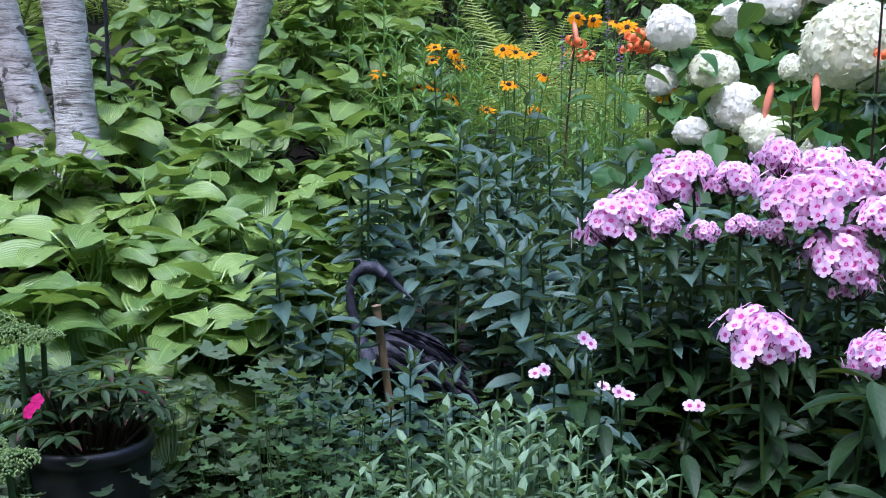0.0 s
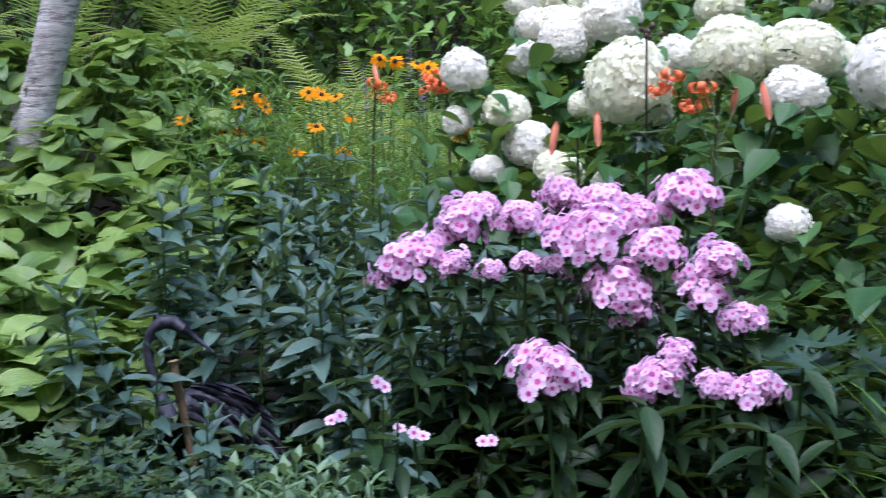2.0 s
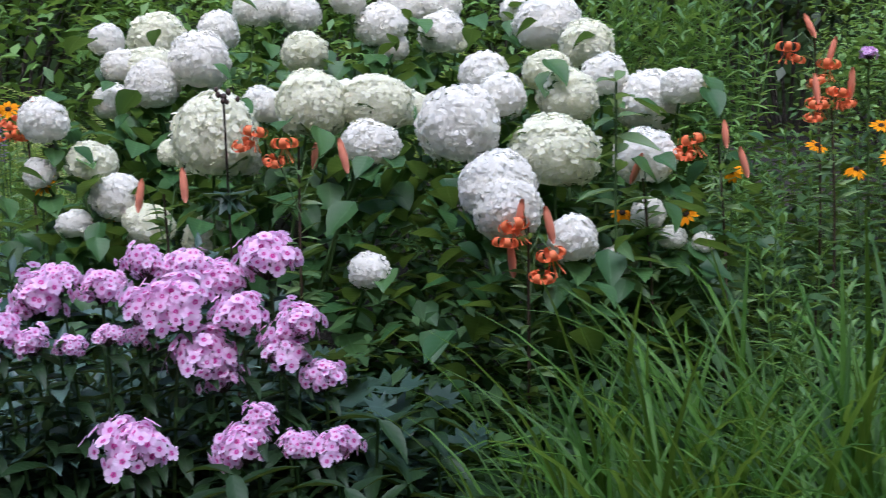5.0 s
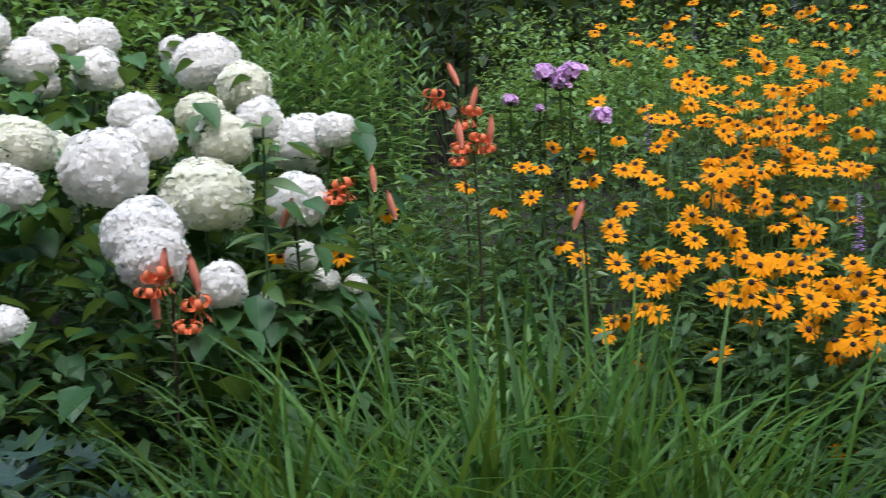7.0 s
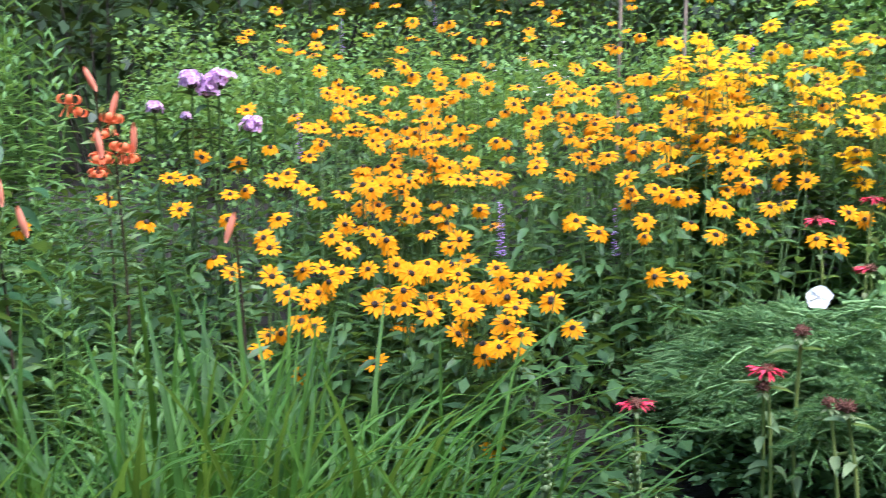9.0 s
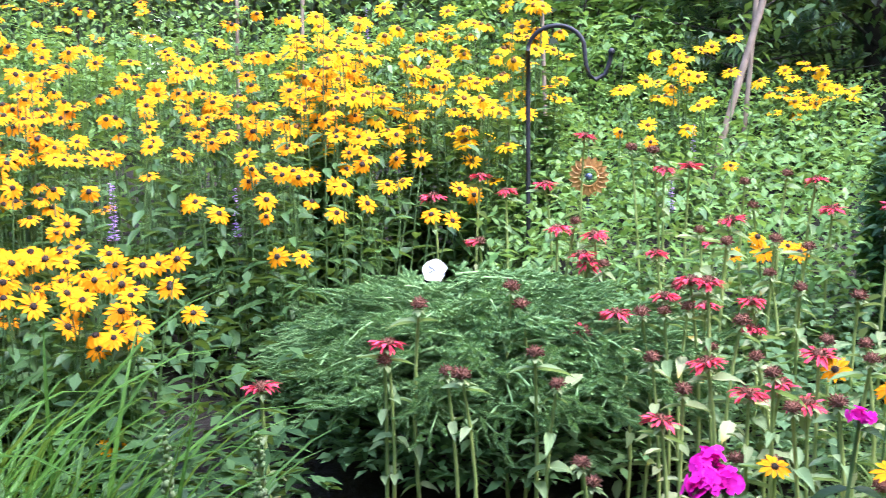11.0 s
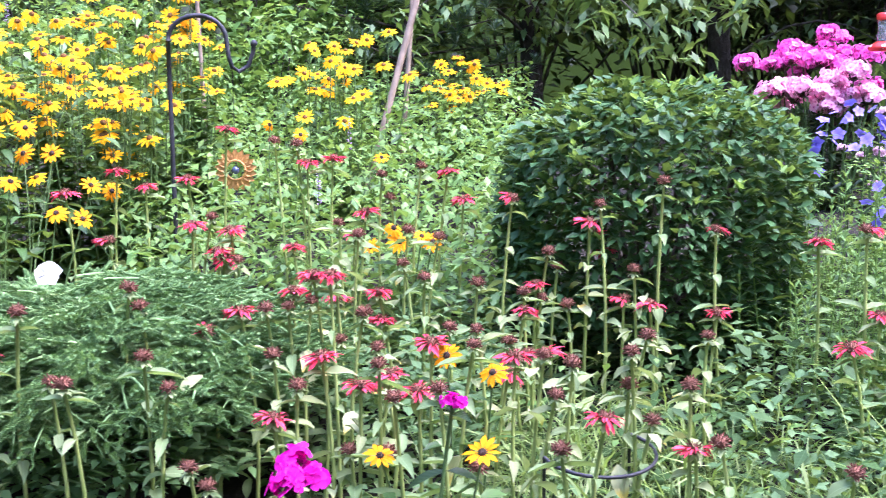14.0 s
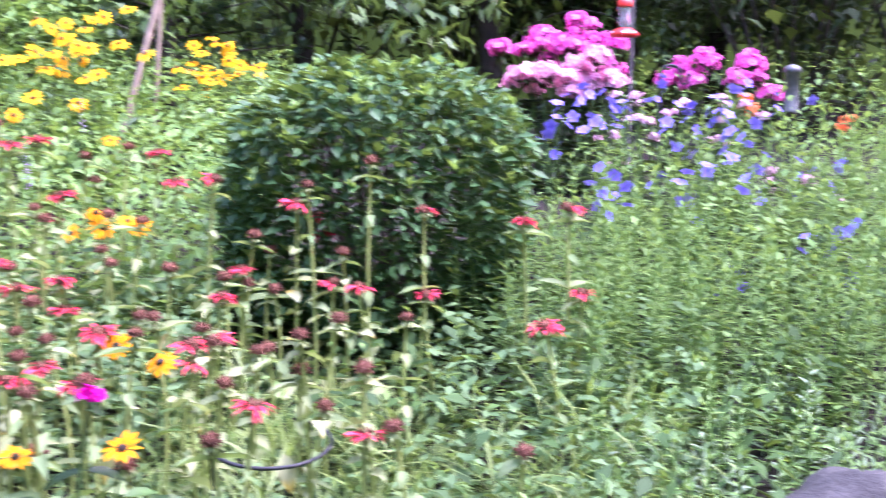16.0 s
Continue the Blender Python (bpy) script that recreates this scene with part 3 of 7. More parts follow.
def petal_cross(L, petals=4):
    """A floret of broad petals, slightly cupped."""
    v, u, quads = [], [], []
    for i in range(petals):
        c, s = math.cos(i * 6.2832 / petals), math.sin(i * 6.2832 / petals)
        for x, y, z, p, q in ((0, 0, 0, 0, 0), (0.54 * L, 0.6 * L, 0.07 * L, 1, 0.6), (0, L, 0.0, 0, 1), (-0.54 * L, 0.6 * L, 0.07 * L, -1, 0.6)):
            v.append((c * x - s * y, s * x + c * y, z))
            u.append((p, q))
        quads.append(tuple(i * 4 + j for j in range(4)))
    return np.array(v), np.array(u), [], quads


def round_floret(L, petals=5):
    """A floret of separate rounded petals round a shallow throat."""
    v, u, quads = [], [], []
    for i in range(petals):
        c, s = math.cos(i * 6.2832 / petals), math.sin(i * 6.2832 / petals)
        for x, y, z, p, q in ((0, 0.04, -0.1, 0, 0), (0.40, 0.5, 0.05, 1, 0.5), (0.40, 0.86, 0.02, 1, 0.86), (0, 1.0, -0.04, 0, 1), (-0.40, 0.86, 0.02, -1, 0.86), (-0.40, 0.5, 0.05, -1, 0.5)):
            v.append((L * (c * x - s * y), L * (s * x + c * y), L * z))
            u.append((p, q))
        k = i * 6
        quads += [(k, k + 1, k + 2, k + 3), (k, k + 3, k + 4, k + 5)]
    return np.array(v), np.array(u), [], quads


def mophead(n, material, seed_lumps, petal):
    """A dome of flat four-petalled florets that overlap like scales."""
    d = dome(n, -0.8)
    d /= np.linalg.norm(d, axis=1)[:, None]
    lumps = 1 + 0.05 * np.sin(d[:, 0] * 4 + seed_lumps) * np.cos(d[:, 1] * 3.3 + seed_lumps) + 0.03 * np.sin(d[:, 2] * 7 + d[:, 0] * 5)
    pos = d * 0.47 * (lumps + RNG.normal(0, 0.022, n))[:, None]
    yaw, pitch = facing(d + RNG.normal(0, 0.30, d.shape))
    g = Geo()
    m = mats(pos, yaw, pitch, 0, uni(0.8, 1.2, n))
    m[:, :3, :3] = m[:, :3, :3] @ mats(np.zeros((n, 3)), uni(0, 6.28, n), 0, 0)[:, :3, :3]
    g.add(petal_cross(petal), m)
    g.add(ball(0.40, 18, 12))
    return g.mesh("flower_head", material)


MOPHEADS = [mophead(760, M["white"], 0.3, 0.057), mophead(760, M["white"], 2.0, 0.057), mophead(740, M["cream"], 4.1, 0.058)]
GRAND_HEADS = [mophead(1300, M["white"], 1.1, 0.044), mophead(1300, M["cream"], 3.2, 0.044)]
HYDR_LEAVES = [Geo().add(leaf(L, W, 6, 0.38, 0.2, d, 2, 0.04)).mesh("leaf", M["hydr_leaf"]) for L, W, d in ((0.105, 0.074, 0.6), (0.09, 0.066, 0.9), (0.115, 0.08, 0.7))]


def hydrangea(heads, label, extra=40, inner=520):
    h = np.array(heads)
    c = h[:, :2].mean(0)
    base = np.array(on_ground(*c))
    t = thing("hydrangea", label, "hydrangea", base, "white hydrangea shrubs")
    for x, y, z, w in heads:
        top = np.array((x, y, z)) - base
        foot = np.array(((x - c[0]) * 0.35, (y - c[1]) * 0.35, -0.03))
        q = arc(foot, top, 0.05, 6, 0.04)
        stem = part("stem", Geo().add(tube(q, np.linspace(0.007, 0.004, 6), 5)).mesh("stem", M["stem"]), t)
        k = 2 if RNG.random() < 0.3 else RNG.integers(2)
        size = w * 1.16
        m = mats(top, uni(0, 6.28), uni(-0.2, 0.2), uni(-0.2, 0.2), size)[0]
        m[:3, :3] = m[:3, :3] @ np.diag([uni(0.95, 1.1), uni(0.95, 1.1), uni(0.84, 1.04)])
        part("flower_head", MOPHEADS[k] if w < 0.14 else GRAND_HEADS[k // 2], t, "greenish cream flower head" if k == 2 else "", m)
        for i, s in enumerate((0.93, 0.85, 0.74)):
            p = q[0] + (q[-1] - q[0]) * s
            for side in (0, 1):
                part("leaf", HYDR_LEAVES[RNG.integers(3)], t, m=mats(p, i * 1.57 + side * 3.14 + uni(-0.5, 0.5), uni(-0.35, 0.45), uni(-0.4, 0.4), uni(0.7, 1.15))[0])
    for i in range(extra):
        j = RNG.integers(len(heads))
        p = np.array(heads[j][:3]) - base + np.array([uni(-0.15, 0.15), uni(-0.17, 0.10), uni(-0.13, 0.03)])
        part("leaf", HYDR_LEAVES[RNG.integers(3)], t, m=mats(p, uni(0, 6.28), uni(-0.6, 0.1), uni(-0.4, 0.4), uni(0.75, 1.1))[0])
    j = RNG.integers(0, len(heads), inner)
    p = h[j, :3] - base + np.stack([uni(-0.2, 0.2, inner), uni(-0.2, 0.2, inner), uni(-0.75, -0.12, inner)], 1)
    g = Geo().add(leaf(0.095, 0.068, 4, 0.38, 0.2, 0.7), mats(p, uni(0, 6.28, inner), uni(-0.6, 0.15, inner), uni(-0.4, 0.4, inner), uni(0.75, 1.2, inner)))
    tagged(part("inner_foliage", g.mesh("inner_foliage", M["hydr_leaf"]), t), kind="stuff")


HYDRANGEA_BACK = [
    (1.199, 3.15, 1.489, 0.07), (1.709, 3.409, 1.776, 0.13), (1.37, 3.924, 1.858, 0.171), (1.371, 3.414, 1.753, 0.163),
    (1.599, 3.966, 1.887, 0.133), (1.276, 3.645, 1.744, 0.153), (1.225, 3.453, 1.679, 0.136), (1.784, 4.11, 1.981, 0.145),
    (1.166, 3.763, 1.845, 0.106), (1.185, 3.662, 1.756, 0.101), (1.235, 3.45, 1.694, 0.141), (1.135, 3.574, 1.64, 0.109),
    (1.877, 4.081, 1.99, 0.13),
]
HYDRANGEA_FAR = [
    (1.946, 4.056, 1.957, 0.14), (1.92, 3.525, 1.963, 0.108), (2.02, 3.49, 1.869, 0.157), (2.052, 3.481, 1.794, 0.098),
    (2.264, 3.81, 1.968, 0.163), (2.381, 3.751, 1.965, 0.142), (2.205, 3.402, 1.836, 0.133), (2.247, 3.382, 1.797, 0.064),
    (2.468, 3.361, 1.908, 0.089), (2.456, 3.136, 1.846, 0.196),
]
HYDRANGEA_FRONT = [
    (1.249, 2.88, 1.531, 0.205), (1.418, 2.986, 1.609, 0.096), (1.506, 2.849, 1.604, 0.172), (1.628, 2.908, 1.632, 0.088),
    (1.667, 2.783, 1.605, 0.16), (1.607, 2.698, 1.498, 0.128), (1.344, 2.954, 1.463, 0.082), (1.837, 2.924, 1.586, 0.099),
    (1.243, 3.018, 1.256, 0.108), (1.074, 2.91, 1.312, 0.106), (0.974, 3.093, 1.476, 0.113), (1.01, 2.98, 1.39, 0.117),
    (1.053, 2.915, 1.331, 0.088), (0.904, 2.997, 1.327, 0.078), (0.844, 3.114, 1.455, 0.077), (0.864, 3.109, 1.591, 0.112),
    (1.484, 2.469, 1.207, 0.088),
]
HYDRANGEA_EAST = [
    (2.386, 2.827, 1.755, 0.149), (1.976, 2.737, 1.668, 0.116), (1.792, 2.554, 1.536, 0.185), (1.939, 2.585, 1.609, 0.114),
    (2.123, 2.646, 1.675, 0.119), (2.112, 2.535, 1.603, 0.146), (2.282, 2.598, 1.655, 0.113), (2.376, 2.527, 1.579, 0.162),
    (2.415, 2.431, 1.615, 0.108), (1.965, 2.389, 1.462, 0.186), (2.178, 2.296, 1.442, 0.143), (1.715, 2.245, 1.402, 0.16),
    (1.705, 2.187, 1.355, 0.14), (1.848, 2.144, 1.277, 0.104), (2.145, 2.243, 1.305, 0.075), (2.184, 2.203, 1.247, 0.061),
    (2.24, 2.153, 1.232, 0.05), (2.106, 2.316, 1.186, 0.08),
]
hydrangea(HYDRANGEA_BACK, "hydrangea shrub with small round white flower heads", 40)
hydrangea(HYDRANGEA_FAR, "hydrangea shrub behind, white and lime flower heads", 34)
hydrangea(HYDRANGEA_FRONT, "hydrangea shrub with big creamy white mophead flowers", 50)
hydrangea(HYDRANGEA_EAST, "hydrangea shrub with crowded heavy white flower heads", 50)

# ---- phlox ----
def phlox_head(material, lobes=9, each=10, size=0.126):
    """A loose panicle: several small domes of florets side by side."""
    g = Geo()
    petal = round_floret(size)
    for c in np.vstack([dome(lobes, -0.55) * np.array([0.36, 0.36, 0.30]) * uni(0.6, 1.25, lobes)[:, None], [[0, 0, 0.22]]]):
        d = dome(each, -0.35)
        pos = c + d * np.array([0.20, 0.20, 0.17]) * uni(0.6, 1.45, each)[:, None]
        yaw, pitch = facing(d * 0.9 + c * 2.2 + np.array((0, 0, 0.12)) + RNG.normal(0, 0.38, d.shape))
        m = mats(pos, yaw, pitch, 0, uni(0.75, 1.15, each))
        m[:, :3, :3] = m[:, :3, :3] @ mats(np.zeros((each, 3)), uni(0, 6.28, each), 0, 0)[:, :3, :3]
        g.add(petal, m)
    return g.mesh("flower_head", material)


PHLOX_HEADS = {k: [phlox_head(M[k], *((9, 10) if k == "phlox" else (7, 7, 0.15))) for i in range(3)] for k in ("phlox", "magenta", "rose", "lilac", "pink")}
PHLOX_HEADS["vivid"] = [phlox_head(M["vivid"], 3, 5, 0.30) for i in range(3)]
PHLOX_FLORETS = Geo().add(round_floret(0.0125)).mesh("floret", M["phlox"])


def head_core(name, n=40):
    """The stalks and buds inside a flower head."""
    d = dome(n, -0.3) * np.array([0.38, 0.38, 0.34])
    g = Geo()
    for p in d:
        g.add(tube([np.array([0, 0, -0.3]) + p * 0.15, p], (0.012, 0.008), 3, False))
    return g.mesh(name, M["red_stem"])


CORE = head_core("core")


def phlox(heads, label, kind="phlox", leaf_mat="phlox_leaf", dense=19, spread=0.3, group="phlox"):
    h = np.array(heads)
    c = h[:, :2].mean(0)
    base = np.array(on_ground(*c))
    t = thing("phlox", label, "phlox", base, group)
    for x, y, z, w in heads:
        top = np.array((x, y, z)) - base - np.array((0, 0, w * 0.2))
        foot = np.array(((x - c[0]) * (1 - spread), (y - c[1]) * (1 - spread), float(ground_z(x, y)) - base[2] - 0.03))
        q = arc(foot, top, 0.0, 6, 0.02)
        stem = part("stem", Geo().add(tube(q, np.linspace(0.005, 0.0035, 6), 5)).mesh("stem", M["stem"]), t)
        g = Geo()
        k = dense
        for i in range(k):
            s = 0.12 + 0.85 * i / (k - 1)
            p = q[0] + (q[-1] - q[0]) * s
            g.add(leaf(0.112, 0.032, 5, 0.42, 0.25, 0.8, 1, 0.04), mats([p, p], [i * 1.57 + uni(-0.3, 0.3), i * 1.57 + 3.14 + uni(-0.3, 0.3)], uni(-0.2, 0.5, 2), uni(-0.3, 0.3, 2), uni(0.75, 1.1) * (1.15 - 0.45 * s)))
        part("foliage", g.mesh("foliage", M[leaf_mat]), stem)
        m = mats(top + np.array((0, 0, w * 0.15)), uni(0, 6.28), uni(-0.25, 0.25), uni(-0.25, 0.25), w * 1.06)[0]
        head = part("flower_head", PHLOX_HEADS[kind][RNG.integers(3)], t, m=m)
        part("core", CORE, head)


PHLOX_WEST = [
    (0.584, 2.173, 1.193, 0.105), (0.626, 2.172, 1.223, 0.084), (0.716, 2.294, 1.257, 0.111), (0.76, 2.29, 1.292, 0.067), (0.687, 2.16, 1.197, 0.063),
    (0.748, 2.147, 1.186, 0.052), (0.834, 2.272, 1.267, 0.089), (0.918, 2.254, 1.304, 0.089), (0.883, 2.122, 1.237, 0.105),
    (0.813, 2.135, 1.197, 0.052), (0.866, 2.12, 1.187, 0.052), (0.989, 2.233, 1.293, 0.089), (0.94, 2.107, 1.248, 0.115), (1.048, 2.211, 1.266, 0.1),
]
PHLOX_EAST = [
    (1.041, 2.069, 1.219, 0.094), (1.14, 2.18, 1.304, 0.117), (0.974, 2.082, 1.148, 0.115), (1, 2.066, 1.104, 0.073), (1.137, 2.028, 1.196, 0.084),
    (1.109, 2.031, 1.142, 0.094), (0.81, 1.958, 1.033, 0.121), (1.014, 1.9, 1.064, 0.058), (0.982, 1.901, 1.022, 0.097), (1.067, 1.867, 1.018, 0.058),
    (1.174, 1.995, 1.096, 0.078), (1.128, 1.837, 1.01, 0.083),
]
PHLOX_LOW = [
    (0.51, 2.021, 1.004, 0.035), (0.534, 2.015, 0.99, 0.035), (0.557, 2.005, 0.959, 0.035), (0.584, 1.99, 0.921, 0.035), (0.476, 2.011, 0.958, 0.035),
    (0.697, 1.97, 0.912, 0.035),
]
phlox(PHLOX_WEST, "pink garden phlox in full bloom with darker eyes", group="pink phlox clump")
phlox(PHLOX_EAST, "pink garden phlox, lower flower clusters over dark leaves", group="pink phlox clump")


def phlox_sprig():
    c = np.array(PHLOX_LOW)[:, :2].mean(0)
    base = np.array(on_ground(*c))
    t = thing("phlox", "short phlox stems with a few open pink florets", "phlox", base, "pink phlox clump")
    for x, y, z, w in PHLOX_LOW:
        top = np.array((x, y, z)) - base
        q = arc((top[0] * 0.8, top[1] * 0.8, -0.05), top, 0, 5, 0.02)
        stem = part("stem", Geo().add(tube(q, np.linspace(0.004, 0.002, 5), 5)).mesh("stem", M["stem"]), t)
        g = Geo()
        for i in range(7):
            p = q[0] + (q[-1] - q[0]) * (0.2 + 0.11 * i)
            g.add(leaf(0.10, 0.03, 5, 0.42, 0.25, 0.7), mats([p, p], [i * 1.57, i * 1.57 + 3.14], uni(-0.2, 0.4, 2), 0, uni(0.8, 1.1)))
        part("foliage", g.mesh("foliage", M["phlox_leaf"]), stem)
        for i in range(RNG.integers(1, 3)):
            part("floret", PHLOX_FLORETS, t, m=mats(top + RNG.normal(0, 0.012, 3), uni(-0.5, 0.5), uni(0.5, 1.3), 0)[0])


phlox_sprig()
# leafy stems without flowers at the foot of the clump
def leafy_stem(place, h, material, L=0.115, W=0.032, nodes=9, label="dark green leafy phlox stem without flowers", name="phlox", cat="phlox", group="leafy phlox without flowers"):
    t = thing(name, label, cat, place, group, uni(0, 6.28))
    q = arc((0, 0, -0.03), (uni(-0.06, 0.06), uni(-0.06, 0.06), h), 0, 5, 0.03)
    part("stem", Geo().add(tube(q, np.linspace(0.005, 0.003, 5), 5)).mesh("stem", M["stem"]), t)
    g = Geo()
    for i in range(nodes):
        p = q[0] + (q[-1] - q[0]) * (0.15 + 0.85 * i / (nodes - 1))
        g.add(leaf(L, W, 5, 0.42, 0.25, 0.7, 1, 0.03), mats([p, p], [i * 1.57 + uni(-0.7, 0.7), i * 1.57 + 3.14 + uni(-0.7, 0.7)], uni(-0.4, 0.7, 2), uni(-0.6, 0.6, 2), uni(0.75, 1.15)))
    part("foliage", g.mesh("foliage", M[material]), t)
    return t


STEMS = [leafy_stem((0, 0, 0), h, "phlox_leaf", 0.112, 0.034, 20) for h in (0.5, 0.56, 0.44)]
k = 0
for az in np.arange(2, 27, 1.6):
    for r in (1.5, 1.66, 1.82, 2.0, 2.2):
        if az < 11 and r < 1.95 or az > 21 and r > 2.0:
            continue
        x, y = polar(az + uni(-0.8, 0.8), r + uni(-0.07, 0.07))
        m = spin(on_ground(x, y), uni(0, 6.28), uni(0.8, 1.12) * (0.82 if r < 1.7 else 1.0))
        if k < 3:
            STEMS[k].matrix_basis = m
        else:
            copy_thing(STEMS[k % 3], m)
        k += 1


# ---- black-eyed coneflowers ----
def cone_flower(petals, L, W, lift):
    g = Geo()
    n = petals
    g.add(leaf(L, W, 3, 0.55, 0.12, 0.45), mats(np.stack([np.sin(-np.arange(n) * 6.2832 / n) * 0.007, np.cos(np.arange(n) * 6.2832 / n) * 0.007, np.zeros(n)], 1), np.arange(n) * 6.2832 / n + uni(-0.1, 0.1, n), lift + uni(-0.18, 0.14, n), uni(-0.2, 0.2, n), uni(0.88, 1.1, n)))
    return g.mesh("flower", M["rud"])


CONE_FLOWERS = [cone_flower(12, 0.033, 0.0125, 0.1), cone_flower(13, 0.035, 0.012, -0.1), cone_flower(11, 0.031, 0.0135, -0.35), cone_flower(12, 0.034, 0.012, 0.25)]
CONE = Geo().add(ball(0.0095, 8, 6, 0.85, -0.2)).mesh("cone", M["cone"])
FAR_FLOWERS = []
for me in CONE_FLOWERS:
    bm = bmesh.new()
    bm.from_mesh(me)
    k = len(bm.faces)
    bm.from_mesh(CONE)
    bm.faces.ensure_lookup_table()
    for f in bm.faces[k:]:
        f.material_index = 1
    both = bpy.data.meshes.new("flower")
    bm.to_mesh(both)
    bm.free()
    both.materials.append(M["rud"])
    both.materials.append(M["cone"])
    FAR_FLOWERS.append(both)
CONE_LEAF = leaf(0.105, 0.036, 3, 0.42, 0.2, 0.7)


SUN_FLOWERS = []
for me in FAR_FLOWERS:
    me = me.copy()
    me.materials[0], me.materials[1] = M["sunny"], M["gold"]
    SUN_FLOWERS.append(me)


def coneflower(heads, label, size=1.0, leaves=9, far=False, blooms=FAR_FLOWERS):
    h = np.array(heads)
    c = h[:, :2].mean(0)
    base = np.array(on_ground(*c))
    t = thing("coneflower_plant", label, "coneflower", base, "black-eyed coneflowers")
    g, tuft = Geo(), Geo()
    for x, y, z in h:
        top = np.array((x, y, z)) - base
        foot = np.array((top[0] * 0.5, top[1] * 0.5, float(ground_z(c[0] + top[0] * 0.5, c[1] + top[1] * 0.5)) - base[2] - 0.02))
        q = arc(foot, top - np.array((0, 0, 0.004)), 0, 5, 0.03)
        stalk = tube(q, np.linspace(0.0032, 0.0022, 5), 4, False)
        if far:
            tuft.add(stalk)
        else:
            part("stem", Geo().add(stalk).mesh("stem", M["stem"]), t)
        for i in range(leaves):
            s = uni(0.02, 0.9)
            p = q[0] + (q[-1] - q[0]) * s
            g.add(CONE_LEAF, mats(p, uni(0, 6.28), uni(-0.3, 0.7), uni(-0.4, 0.4), (1.2 - 0.65 * s) * uni(0.8, 1.2)))
        to_hub = math.atan2(HUB[0] - x, -(HUB[1] - y))
        m = mats(top, to_hub + uni(-0.7, 0.7), uni(0.2, 1.0) if far else uni(0.45, 1.15), 0, size * uni(0.78, 1.0))[0]
        f = part("flower", (blooms if far else CONE_FLOWERS)[RNG.integers(4)], t, m=m @ mats((0, 0, 0), uni(0, 6.28), 0, 0)[0])
        if not far:
            part("cone", CONE, f, "dark brown cone")
    part("foliage", g.mesh("foliage", M["rud_leaf"]), t)
    if far:
        part("stem_tuft", tuft.mesh("stem_tuft", M["stem"]), t)


CONES_NEAR = [
    (2.223, 2.451, 1.289), (2.356, 2.351, 1.281), (2.602, 2.44, 1.378), (2.865, 2.373, 1.437), (2.85, 2.221, 1.374), (3.054, 2.311, 1.485),
    (2.955, 2.191, 1.401), (3.092, 2.267, 1.483), (3.233, 2.338, 1.54), (2.828, 1.969, 1.286), (3, 2.056, 1.371), (2.793, 1.882, 1.252),
    (3.103, 2.127, 1.435), (3.257, 2.214, 1.52), (3.146, 2.106, 1.445), (2.985, 1.923, 1.325), (2.952, 1.879, 1.301), (3.244, 2.063, 1.471),
    (3.087, 1.944, 1.368), (2.788, 1.707, 1.21), (3.288, 2.052, 1.486), (3.765, 2.357, 1.666), (3.267, 2.006, 1.461), (2.907, 1.74, 1.252),
    (2.78, 1.641, 1.195), (3.256, 1.957, 1.44), (3.234, 1.902, 1.413), (3.567, 2.116, 1.566), (3.722, 2.209, 1.622), (2.891, 1.648, 1.227),
    (3.094, 1.77, 1.322), (3.864, 2.244, 1.667), (2.947, 1.644, 1.243),
]
CONES_EAST = [
    (3.296, 1.861, 1.427), (3.164, 1.77, 1.348), (3.059, 1.694, 1.291), (3.734, 2.103, 1.604), (4.063, 2.287, 1.734), (3.415, 1.861, 1.48),
    (2.997, 1.594, 1.249), (3.354, 1.795, 1.433), (2.847, 1.485, 1.185), (3.15, 1.626, 1.308), (3.776, 1.988, 1.592), (3.455, 1.756, 1.467),
    (2.941, 1.455, 1.207), (2.877, 1.418, 1.183), (3.029, 1.481, 1.238), (3.35, 1.649, 1.391), (2.86, 1.338, 1.168), (3.073, 1.419, 1.242),
    (3.386, 1.551, 1.383), (3.074, 1.366, 1.234), (3.528, 1.59, 1.455), (3.243, 1.445, 1.305), (2.916, 1.25, 1.173), (3.413, 1.464, 1.375),
    (3.014, 1.267, 1.202), (3.567, 1.511, 1.454), (3.145, 1.289, 1.245), (2.879, 1.163, 1.096), (3.097, 1.252, 1.225), (3.008, 1.197, 1.193),
    (2.961, 1.155, 1.176), (2.906, 1.117, 1.123),
]
CONES_SPRUCE = [
    (3.726, 1.283, 1.317), (3.671, 1.191, 1.288), (3.915, 1.177, 1.363), (4.009, 0.999, 1.374), (4.197, 0.916, 1.437), (4.083, 0.9, 1.39),
    (4.339, 0.991, 1.506), (4.359, 0.934, 1.509), (3.765, 0.86, 1.28), (3.854, 0.785, 1.3), (3.999, 0.749, 1.346), (4.2, 0.67, 1.415),
    (4.187, 0.753, 1.417), (3.421, 0.944, 1.199), (3.439, 0.877, 1.197), (3.804, 0.582, 1.272), (4.356, 0.782, 1.491), (4.318, 1.298, 1.542),
    (4.488, 1.174, 1.603), (4.389, 1.075, 1.54), (4.714, 0.701, 1.658), (4, 0.52, 1.331), (3.282, 1.221, 1.199), (3.156, 1.14, 1.169),
    (2.975, 1.174, 1.102), (2.976, 1.187, 1.136), (2.942, 1.236, 1.086), (3.035, 1.036, 1.122), (3.692, 1.055, 1.278),
]
